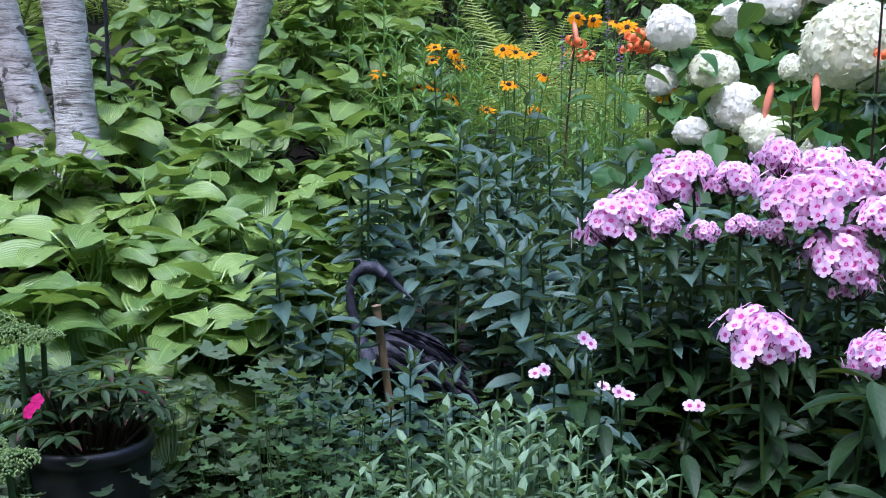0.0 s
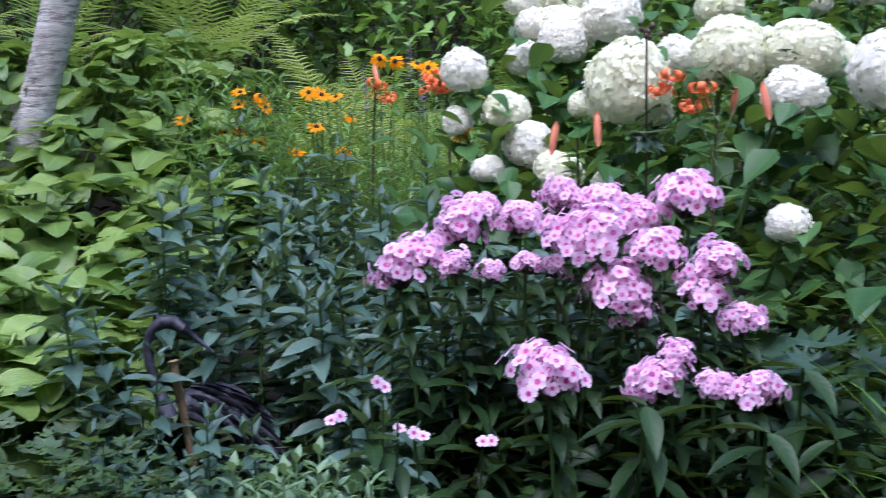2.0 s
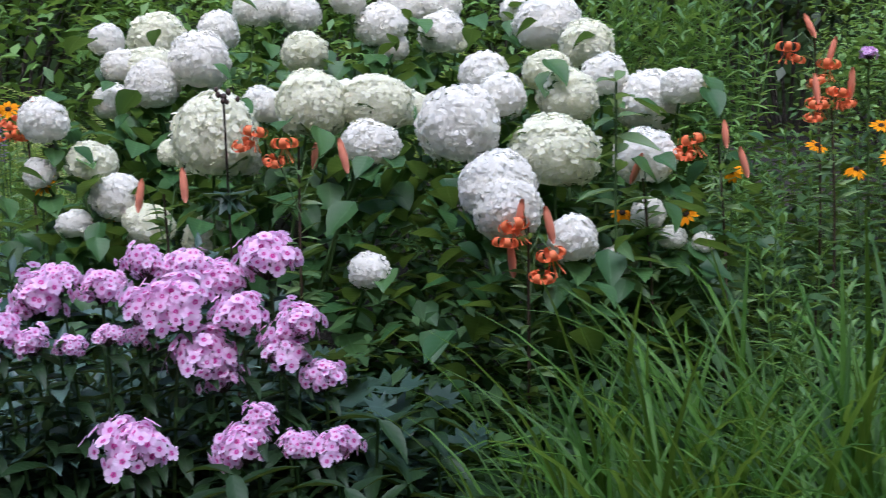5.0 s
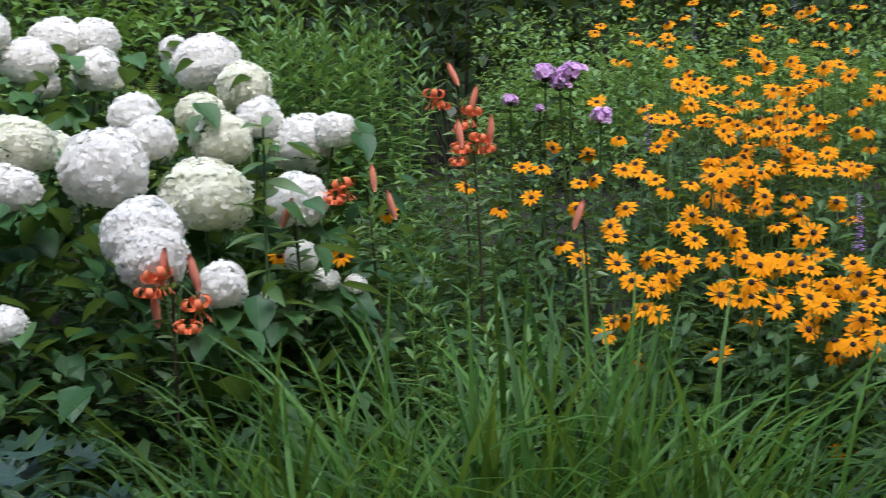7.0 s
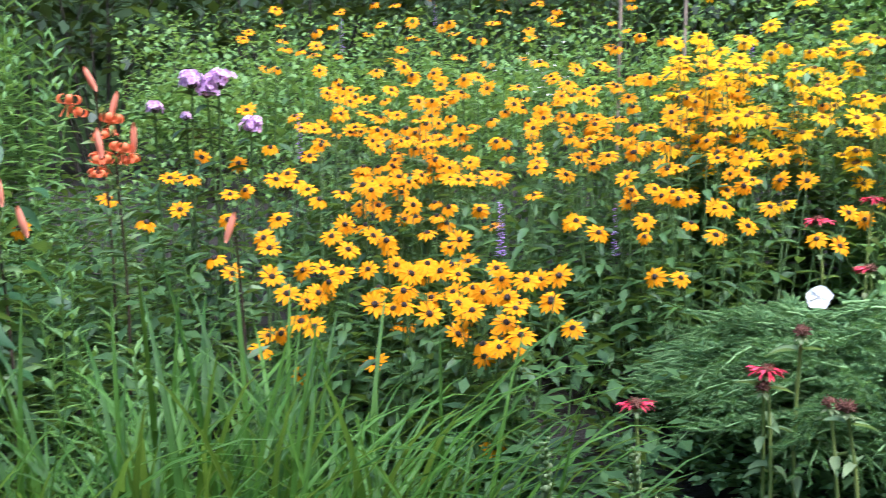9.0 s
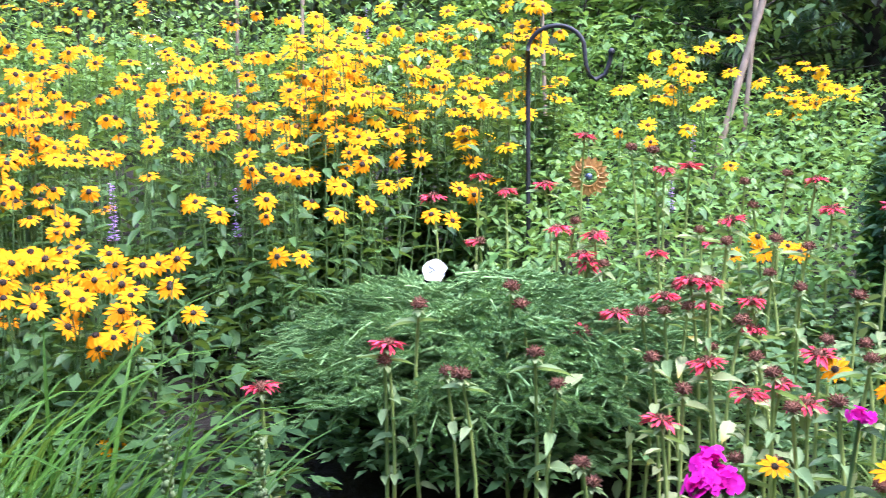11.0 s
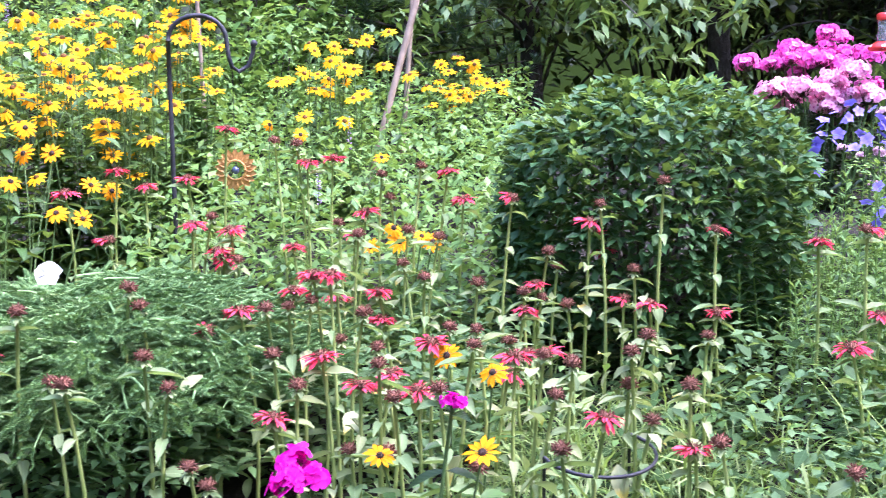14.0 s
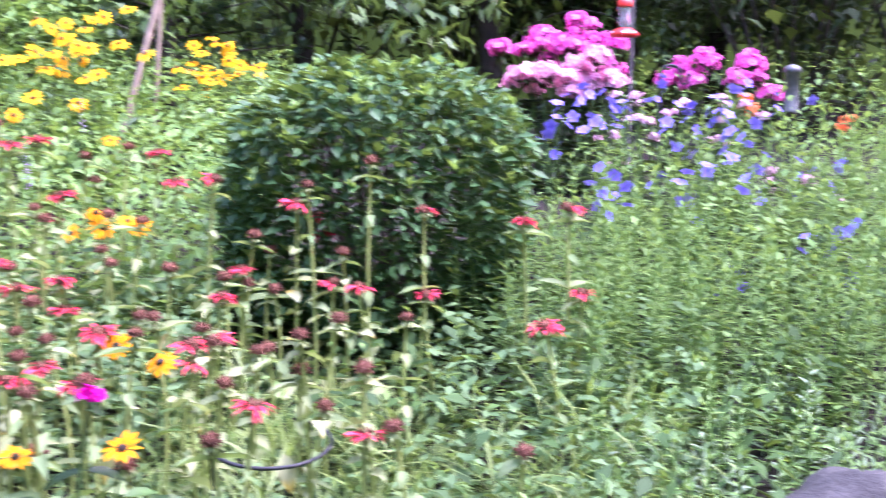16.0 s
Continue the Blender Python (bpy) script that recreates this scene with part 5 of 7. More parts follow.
def bee_balm(x, y, z, kind):
    px, py = x + RNG.normal(0, 0.02), y + RNG.normal(0, 0.02)
    base = np.array(on_ground(px, py))
    label = ("bee balm with a spent brown seedhead on pale stem", "bee balm with a ragged red flower", "bee balm with red petals round a brown centre")[int(kind)]
    t = thing("bee_balm", label, "bee balm", base, "bee balm stand")
    top = np.array((x, y, z)) - base
    q = arc((0, 0, -0.03), top, 0, 6, 0.03)
    part("stem", Geo().add(tube(q, np.linspace(0.006, 0.0038, 6), 5)).mesh("stem", M["pale_stem"]), t)
    g = Geo()
    k = 5
    for i in range(k):
        f = 0.38 + 0.56 * i / (k - 1)
        p = np.array([np.interp(f, np.linspace(0, 1, 6), q[:, c]) for c in range(3)])
        if RNG.random() < 0.8:
            g.add(BEE_LEAVES[RNG.integers(3)], mats([p, p], [i * 1.57 + uni(-0.3, 0.3), i * 1.57 + 3.14 + uni(-0.3, 0.3)], uni(-0.1, 0.6, 2), uni(-0.5, 0.5, 2), uni(0.6, 1.15, 2)))
    p = q[0] + (q[-1] - q[0]) * 0.3
    g.add(BEE_LEAVES[1], mats(p, uni(0, 6.28), -0.4, 0, 0.9))
    part("foliage", g.mesh("foliage", M["pale_leaf" if RNG.random() < 0.35 else "bee_leaf"]), t, "curled pale green leaves")
    m = mats(top, uni(0, 6.28), uni(-0.2, 0.2), uni(-0.2, 0.2), uni(0.9, 1.15))[0]
    part("seedhead", BEE_SEED, t, m=m)
    if kind:
        tagged(part("corolla", (BEE_PETALS if kind == 1 else BEE_FEW)[RNG.integers(2)], t, m=m), kind="stuff")
    tagged(part("calyx", BRACTS, t, m=mats(top - np.array((0, 0, 0.012)), uni(0, 6.28), 0, 0)[0]), kind="stuff")


BEE_FRONT = [
    (2.868, -0.277, 1.026, 1), (2.865, -0.212, 1.005, 1), (2.864, -0.45, 1.084, 0), (2.806, -0.614, 0.985, 0), (2.774, -0.762, 1.009, 0),
    (2.736, -0.88, 1.014, 0), (2.74, -0.802, 0.942, 0), (2.682, -0.927, 0.906, 0), (2.695, -0.878, 0.89, 1), (2.562, -1.154, 0.874, 0),
    (2.826, -0.184, 0.88, 0), (2.867, -0.081, 1.011, 0), (2.849, 0.179, 1.022, 0), (2.858, 0.226, 1.086, 0), (2.817, 0.376, 1.046, 0),
    (2.795, 0.104, 0.83, 0), (2.815, 0.808, 1.008, 1), (2.899, 0.547, 1.088, 1), (2.89, 0.552, 1.055, 0), (2.928, 0.48, 1.172, 0),
    (2.904, 0.419, 1.029, 0),
]
BEE_MIDDLE = [
    (3.586, -0.68, 1.315, 2), (3.531, -0.887, 1.25, 2), (3.53, -0.914, 1.301, 0), (3.486, -1.079, 1.365, 0), (3.424, -1.207, 1.237, 2),
    (3.314, -1.444, 1.213, 1), (3.264, -1.55, 1.251, 2), (3.21, -1.572, 1.033, 1), (3.013, -1.385, 1.002, 1), (3.384, -1.204, 1.016, 1),
    (3.449, -1.035, 1.032, 2), (3.472, -0.97, 1.045, 2), (3.479, -0.998, 1.125, 0), (3.539, -0.739, 1.079, 1), (3.509, -0.82, 1.027, 0),
    (3.529, -0.753, 1.044, 0), (3.375, -0.547, 1.12, 0), (3.395, -0.41, 1.135, 0), (3.214, -0.163, 1.178, 1), (3.214, -0.123, 1.179, 1),
    (3.398, -0.293, 1.097, 1), (3.195, -0.24, 1.09, 0), (3.203, -0.118, 1.12, 0), (3.2, -0.062, 1.109, 0),
]
BEE_REST = [
    (3.197, -0.01, 1.107, 0), (3.193, 0.048, 1.101, 1), (3.177, 0.126, 1.06, 2), (3.176, 0.296, 1.169, 0), (3.171, 0.273, 1.126, 0),
    (3.362, -0.471, 1.009, 0), (3.283, -0.612, 0.986, 0), (3.265, -0.66, 0.954, 0), (3.238, -0.763, 0.939, 0), (3.155, -1.085, 1.012, 0),
]
BEE_BACK = [
    (3.977, -0.473, 1.378, 0), (3.966, -0.556, 1.36, 1), (3.985, -0.352, 1.353, 0), (3.977, -0.376, 1.283, 0), (3.951, -0.602, 1.273, 1),
    (3.763, -0.408, 1.209, 0), (3.769, -0.075, 1.164, 1), (3.723, 0.429, 1.202, 2), (4.22, 0.259, 1.328, 1), (4.192, 0.471, 1.357, 1),
    (4.201, 0.388, 1.306, 1), (3.761, 0.205, 1.236, 1), (3.768, 0.098, 1.217, 1), (3.755, 0.115, 1.135, 1), (4.241, 0.13, 1.485, 1),
    (4.245, -0.128, 1.372, 1), (4.245, -0.212, 1.386, 1), (4.249, -0.094, 1.437, 0), (4.248, -0.021, 1.447, 0), (3.778, -0.287, 1.26, 1),
    (4.155, 0.628, 1.292, 1),
]
for row in BEE_FRONT + BEE_MIDDLE + BEE_REST + BEE_BACK:
    bee_balm(*row)
for i in range(42):
    x, y = polar(uni(89, 112), uni(2.1, 3.5))
    bee_balm(x, y, float(ground_z(x, y)) + uni(0.38, 0.60), RNG.choice([0, 0, 0, 0, 1, 2]))

# ---- low cover between the plants ----
def scatter(n, az0, az1, r0, r1, h0, h1):
    az, r = uni(az0, az1, n), np.sqrt(uni(r0 * r0, r1 * r1, n))
    x, y = polar(az, r)
    return np.stack([x, y, ground_z(x, y) + h0 + (h1 - h0) * uni(0, 1, n) ** 1.2], 1)


def cover(name, label, category, material, shape, *stretches, tilt=0.6):
    g = Geo()
    for n, az0, az1, r0, r1, h0, h1 in stretches:
        p = scatter(n, az0, az1, r0, r1, h0, h1)
        g.add(shape, mats(p, uni(0, 6.28, n), uni(-tilt, tilt, n), uni(-0.4, 0.4, n), uni(0.7, 1.3, n)))
    return tagged(new(name, g.mesh(name, M[material])), label, category, kind="stuff")


DIAMOND = (np.array([(0, 0, 0), (0.5, 0.45, 0.06), (0, 1.0, -0.1), (-0.5, 0.45, 0.06), (0, 0.5, -0.03)]), np.array([(0, 0), (1, 0.5), (0, 1), (-1, 0.5), (0, 0.5)]), [(0, 1, 4), (1, 2, 4), (2, 3, 4), (3, 0, 4)], [])
FLAT = (DIAMOND[0][:4], DIAMOND[1][:4], [], [(0, 1, 2, 3)])


def small_leaf(L, W):
    return (FLAT[0] * np.array((W, L, L)), *FLAT[1:])


OVAL, SMALL = small_leaf(0.062, 0.028), small_leaf(0.035, 0.023)
cover("undergrowth", "dense low mixed leaves, coloured dark for shade between plants", "undergrowth", "cover", OVAL,
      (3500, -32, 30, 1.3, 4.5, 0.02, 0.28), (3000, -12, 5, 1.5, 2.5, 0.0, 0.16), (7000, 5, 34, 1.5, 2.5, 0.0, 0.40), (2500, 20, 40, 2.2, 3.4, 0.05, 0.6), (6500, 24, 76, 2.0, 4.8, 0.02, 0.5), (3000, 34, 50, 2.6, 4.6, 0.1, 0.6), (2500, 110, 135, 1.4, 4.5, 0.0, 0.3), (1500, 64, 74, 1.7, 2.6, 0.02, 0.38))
cover("bee_balm_undergrowth", "tangle of small leaves under the bee balm", "undergrowth", "bee_under", SMALL, (300, 86, 97, 1.5, 2.3, 0.0, 0.08), (6000, 92, 104, 2.7, 3.9, 0.0, 0.30), (1800, 97, 106, 1.7, 2.6, 0.0, 0.14), (1400, 106, 126, 1.6, 2.6, 0.0, 0.2), (1500, 115, 128, 2.4, 3.4, 0.0, 0.3))
# Dark-coloured leaves stand for the shade under bush and spruce.
cover("shaded_undergrowth", "low leaves coloured dark for the shade of bush and spruce", "undergrowth", "cover", SMALL, (3000, 103, 117, 2.5, 3.7, 0.0, 0.12), (1200, 78, 98, 1.5, 2.2, 0.0, 0.08))
cover("edge_grass", "fine mixed grass along the bed's edge", "grass", "blade_pale", small_leaf(0.16, 0.007), (2600, 103, 128, 1.6, 2.9, 0.0, 0.22), tilt=1.3)
cover("withered_leaves", "pale withered leaves hanging among the bee balm stems", "leaves", "pale_leaf", leaf(0.064, 0.030, 4, 0.42, 0.3, 0.9, 1, 0.1), (95, 89, 113, 2.1, 3.3, 0.18, 0.5), tilt=0.9)
cover("bank_foliage", "bright green foliage covering the upper bank", "undergrowth", "bright", SMALL,
      (11000, 84, 104, 3.3, 6.5, 0.02, 0.5), (9000, 46, 86, 4.6, 7.0, 0.1, 1.05), (1500, 104, 135, 2.6, 5.5, 0.02, 0.3), (4000, 120, 142, 3.4, 7.0, 0.02, 0.5), tilt=1.0)

cover("broad_bank_foliage", "broader mid-green leaves among the bank foliage", "undergrowth", "shrub", OVAL,
      (4200, 84, 104, 3.3, 6.5, 0.0, 0.42), (1800, 50, 84, 4.4, 7.0, 0.05, 0.8), tilt=0.8)

# ---- near edge plants ----
def lobed(R, lobes, cut, cup=0.15):
    """A palmate leaf: a fan of lobes round its stalk, pointing along +y."""
    n = lobes * 2 + 1
    a = np.linspace(-2.5, 2.5, n)
    r = np.where(np.arange(n) % 2 == 1, R, R * cut) * (1 - 0.12 * (a / 2.5) ** 2)
    v = np.vstack([[0, 0, 0], np.stack([np.sin(a) * r, np.cos(a) * r, cup * r + 0.12 * R * ((np.arange(n) % 2) - 0.5)], 1)])
    v[:, 1] += R * 0.15
    u = np.vstack([[0, 0], np.stack([np.sin(a), r / R], 1)])
    return v, u, [(0, i + 2, i + 1) for i in range(n - 1)], []


def leaf_clump(name, label, category, group, place, shape, material, n, spread, h0, h1, size=1.0):
    """A low plant: leaf blades on thin stalks from one crown."""
    t = thing(name, label, category, place, group, uni(0, 6.28))
    d = RNG.normal(0, spread * 0.5, (n, 2))
    d = np.clip(d, -spread, spread)
    z = uni(h0, h1, n) * (1 - 0.35 * (np.hypot(d[:, 0], d[:, 1]) / spread) ** 2)
    p = np.column_stack([d, z])
    g = Geo()
    g.add(shape, mats(p, uni(0, 6.28, n), uni(-0.45, 0.3, n), uni(-0.4, 0.4, n), size * uni(0.7, 1.25, n)))
    part("foliage", g.mesh("foliage", M[material]), t)
    g = Geo()
    for q in p[::6]:
        g.add(tube([(q[0] * 0.3, q[1] * 0.3, -0.02), (q[0] * 0.8, q[1] * 0.8, q[2] * 0.6), q], 0.0009, 3, False))
    part("stalk_tuft", g.mesh("stalk_tuft", M["stem"]), t)
    return t


def repeat_at(originals, places, size=(0.85, 1.15)):
    for i, p in enumerate(places):
        m = spin(p, uni(0, 6.28), uni(*size))
        if i < len(originals):
            originals[i].matrix_basis = m
        else:
            copy_thing(originals[i % len(originals)], m)


CRANES = [leaf_clump("cranesbill", "low cranesbill with small deeply lobed green leaves", "cranesbill", "cranesbill at the bed's edge", (0, 0, 0), lobed(0.0120, 5, 0.66), "lobed", 480, 0.17, 0.08, 0.42) for i in range(3)]
repeat_at(CRANES, [on_ground(*polar(az, r)) for az, r in ((-19, 1.55), (-14, 1.5), (-9, 1.55), (-16, 1.72), (-11, 1.72), (-6, 1.7), (-8, 1.88), (-13, 1.95), (-3.5, 1.55), (-2, 1.75), (-5, 1.42), (-5, 1.95), (-11, 1.4), (-16, 1.95))], (0.95, 1.2))
CORAL = [leaf_clump("coral_bells", "grey-green coral bells with scalloped lobed leaves", "coral bells", "coral bells below the hostas", (0, 0, 0), lobed(0.026, 6, 0.75), "grey_leaf", 130, 0.17, 0.2, 0.5) for i in range(2)]
repeat_at(CORAL, [on_ground(*polar(az, r)) for az, r in ((-27, 2.25), (-23.5, 2.2), (-20, 2.25), (-16.5, 2.2), (-29, 2.05), (-25, 2.02))])
HELL = [leaf_clump("delphinium", "dark blue-green delphinium foliage with jagged leaves", "delphinium", "jagged dark foliage beside the phlox", (0, 0, 0), lobed(0.052, 8, 0.62), "blue_leaf", 60, 0.16, 0.25, 0.55) for i in range(2)]
repeat_at(HELL, [on_ground(*polar(az, r)) for az, r in ((19.6, 2.0), (22.0, 2.08), (20.5, 2.25), (17.5, 2.2))], (1.0, 1.2))
for az, r in ((67, 1.9), (70, 2.05), (69, 2.3)):
    copy_thing(STEMS[RNG.integers(3)], spin(on_ground(*polar(az, r)), uni(0, 6.28), uni(0.85, 1.1)))


def shoot(L, W, h, nodes, material):
    """A short upright shoot with paired leaves and a tuft at its tip."""
    g = Geo()
    g.add(tube([(0, 0, 0), (0.006, 0.004, h * 0.5), (0, 0, h)], (0.003, 0.0025, 0.002), 4, False))
    for i in range(nodes):
        s = 0.2 + 0.8 * i / (nodes - 1)
        g.add(leaf(L, W, 3, 0.42, 0.25, 0.5), mats([(0, 0, h * s)] * 2, [i * 1.57 + uni(-0.3, 0.3), i * 1.57 + 3.14], 0.25 + 0.75 * s ** 4 + uni(-0.2, 0.2, 2), 0, (1.15 - 0.5 * s) * uni(0.85, 1.15)))
    return g.mesh("shoot", M[material])


def shoot_bush(name, label, category, place, shoots, n, rx, ry, h_edge, turn=0.0, group="", kind=""):
    t = thing(name, label, category, place, group, turn)
    for i in range(n):
        a, r = i * 2.39996, math.sqrt((i + 0.5) / n)
        ob = part("shoot", shoots[i % len(shoots)], t, m=mats((rx * r * math.cos(a), ry * r * math.sin(a), -0.06 - h_edge * r * r), uni(0, 6.28), uni(-0.25, 0.25) * r, uni(-0.25, 0.25) * r, uni(0.85, 1.12))[0])
        if kind:
            tagged(ob, kind=kind)
    return t


SAGE_SHOOTS = [shoot(0.044, 0.018, h, 18, "sage") for h in (0.46, 0.49, 0.43)]
shoot_bush("sage_bush", "pale grey-green sage with narrow soft leaves", "sage", on_ground(0.39, 1.75, 0.15), SAGE_SHOOTS, 125, 0.215, 0.16, 0.14)
GREEN_SHOOTS = [shoot(0.098, 0.024, h, 18, "shrub") for h in (0.95, 1.02, 0.9)]
shoot_bush("willow_leaved_shrub", "dense mid-green perennial with narrow willow-like leaves", "perennial", on_ground(3.2, 3.5, 0.24), GREEN_SHOOTS, 95, 0.42, 0.36, 0.12)
TALL_SHOOTS = [shoot(0.05, 0.010, h, 20, "bright") for h in (0.52, 0.58, 0.46)]
for x, y, n in ((3.62, -1.66, 40), (3.48, -1.92, 40), (3.22, -1.7, 30), (3.97, -2.0, 36), (3.85, -2.3, 36), (3.2, -2.05, 34), (4.25, -2.65, 36), (3.3, -2.5, 34), (2.95, -2.3, 30), (3.7, -2.75, 34), (4.1, -3.15, 34)):
    shoot_bush("balloon_flower_foliage", "upright bright green perennial stems with narrow leaves", "perennial", on_ground(x, y), TALL_SHOOTS, n, 0.3, 0.3, 0.12, group="upright green perennials")
LOW_SHOOTS = [shoot(0.042, 0.013, h, 13, k) for h, k in ((0.30, "sage"), (0.36, "shrub"), (0.25, "sedum_leaf"), (0.40, "shrub"))]
for x, y, n in ((2.75, -1.55, 34), (2.45, -1.35, 28), (2.9, -1.95, 34), (2.5, -1.85, 24), (3.2, -1.65, 28)):
    shoot_bush("catmint", "low soft green catmint along the edge", "catmint", on_ground(x, y), LOW_SHOOTS, n, 0.24, 0.22, 0.08, group="catmint at the edge", kind="stuff")


FILL_SHOOTS = [shoot(0.07, 0.018, h, 14, "shrub") for h in (0.6, 0.7, 0.52)]
for x, y, n in ((2.75, 2.75, 22), (2.95, 2.45, 20), (2.5, 2.1, 18), (3.1, 3.0, 22), (3.45, 2.95, 20), (2.35, 1.85, 16), (0.75, 3.95, 18), (1.05, 4.2, 18), (0.95, 3.6, 16), (0.22, 3.75, 16), (0.48, 3.7, 16), (0.62, 4.15, 16), (0.32, 4.15, 16), (0.88, 4.45, 16), (0.08, 4.05, 14), (0.5, 4.5, 16), (1.25, 4.6, 16), (1.6, 4.9, 16), (0.95, 4.85, 14)):
    shoot_bush("leafy_perennial", "mid-green leafy perennial filling the bed", "perennial", on_ground(x, y), FILL_SHOOTS, n, 0.24, 0.22, 0.1, group="leafy fillers")


GRASS = [Geo().add(leaf(L, 0.004, 6, 0.3, 0.1, b), mats(RNG.normal(0, 0.04, (26, 3)) * np.array((1, 1, 0)), uni(0, 6.28, 26), uni(0.7, 1.4, 26), 0, uni(0.7, 1.2, 26))).mesh("tuft", M["blade_pale"]) for L, b in ((0.34, 1.4), (0.4, 1.9))]
for i in range(30):
    x, y = polar(uni(101, 126), uni(1.9, 3.2))
    t = thing("grass_tuft", "fine pale green grass tuft", "grass", on_ground(x, y), "grass tufts at the edge", uni(0, 6.28))
    tagged(part("tuft", GRASS[i % 2], t), kind="stuff")


def pot_plant():
    place = (-0.31, 1.97, 0.45)
    t = thing("plant_pot", "round black plastic plant pot with a rolled rim", "plant pot", place)
    prof = [(r * 0.7, z * 1.0) for r, z in ((0.001, 0), (0.105, 0), (0.11, 0.02), (0.142, 0.36), (0.142, 0.385), (0.153, 0.387), (0.156, 0.40), (0.152, 0.412), (0.142, 0.412), (0.138, 0.40), (0.135, 0.37))]
    part("body", Geo().add(lathe(prof, 40)).mesh("body", M["pot"]), t)
    part("potting_soil", Geo().add(lathe([(0.096, 0.375), (0.05, 0.385), (0.001, 0.385)], 24)).mesh("potting_soil", M["soil"]), t)
    p = thing("impatiens", "bushy impatiens with dark pointed leaves in the pot", "impatiens", (place[0], place[1], place[2] + 0.38))
    g, st = Geo(), Geo()
    for i in range(46):
        a, r = i * 2.4, 0.125 * math.sqrt((i + 0.5) / 46)
        c = np.array((r * math.cos(a), r * math.sin(a), uni(0.06, 0.15)))
        st.add(tube([(c[0] * 0.4, c[1] * 0.4, 0), c], 0.003, 4, False))
        k = 7
        g.add(leaf(0.048, 0.015, 4, 0.42, 0.3, 0.7), mats(np.repeat(c[None], k, 0), np.arange(k) * 0.9 + uni(0, 1), uni(-0.3, 0.5, k), 0, uni(0.7, 1.1, k)))
    part("foliage", g.mesh("foliage", M["imp_leaf"]), p)
    part("stem_tuft", st.mesh("stem_tuft", M["red_stem"]), p)
    fl = Geo().add(floret_shape(5, 0.014, 0.013, 4, 0.1, 0.3, 0.66)).mesh("flower", M["fuchsia"])
    for x, y, z in ((-0.353, 1.9, 0.931), (-0.36, 1.885, 0.92), (-0.214, 2.004, 0.927)):
        part("flower", fl, p, "magenta flower", mats((x - place[0], y - place[1] - 0.03, z - place[2] - 0.36), uni(-0.5, 0.5), 1.1, 0)[0])


pot_plant()


def sedum(heads, label):
    h = np.array(heads)
    c = h[:, :2].mean(0)
    base = np.array(on_ground(*c))
    t = thing("sedum", label, "sedum", base, "sedums at the edge")
    d = dome(380, 0.25)
    pos = d * np.array([0.5, 0.5, 0.25])
    bead = Geo().add(ball(0.026, 4, 3), mats(pos + RNG.normal(0, 0.014, pos.shape), 0, 0, 0, uni(0.6, 1.2, 380)))
    head = bead.mesh("flower_head", M["sedum_head"])
    for x, y, z, w in heads:
        top = np.array((x, y, z)) - base
        q = arc((top[0] * 0.4, top[1] * 0.4, -0.03), top, 0, 5, 0.02)
        part("stem", Geo().add(tube(q, 0.005, 5)).mesh("stem", M["sedum_leaf"]), t)
        g = Geo()
        for i in range(9):
            p = q[0] + (q[-1] - q[0]) * (0.2 + 0.08 * i)
            g.add(leaf(0.06, 0.034, 4, 0.55, 0.2, 0.4), mats(p, i * 2.2, uni(0.1, 0.6), 0, uni(0.8, 1.1)))
        part("foliage", g.mesh("foliage", M["sedum_leaf"]), t)
        part("flower_head", head, t, m=mats(top, 0, uni(-0.15, 0.15), uni(-0.15, 0.15), w)[0])


sedum([(-0.395, 1.92, 1.035, 0.10), (-0.36, 1.925, 1.035, 0.07), (-0.46, 1.95, 1.05, 0.09), (-0.5, 1.9, 1.02, 0.09), (-0.43, 1.85, 0.99, 0.08)], "sedum with flat pale green flower heads")
sedum([(-0.30, 1.635, 0.925, 0.09), (-0.345, 1.63, 0.90, 0.08), (-0.27, 1.60, 0.88, 0.06), (-0.37, 1.7, 0.93, 0.08)], "low sedum with unopened green heads")

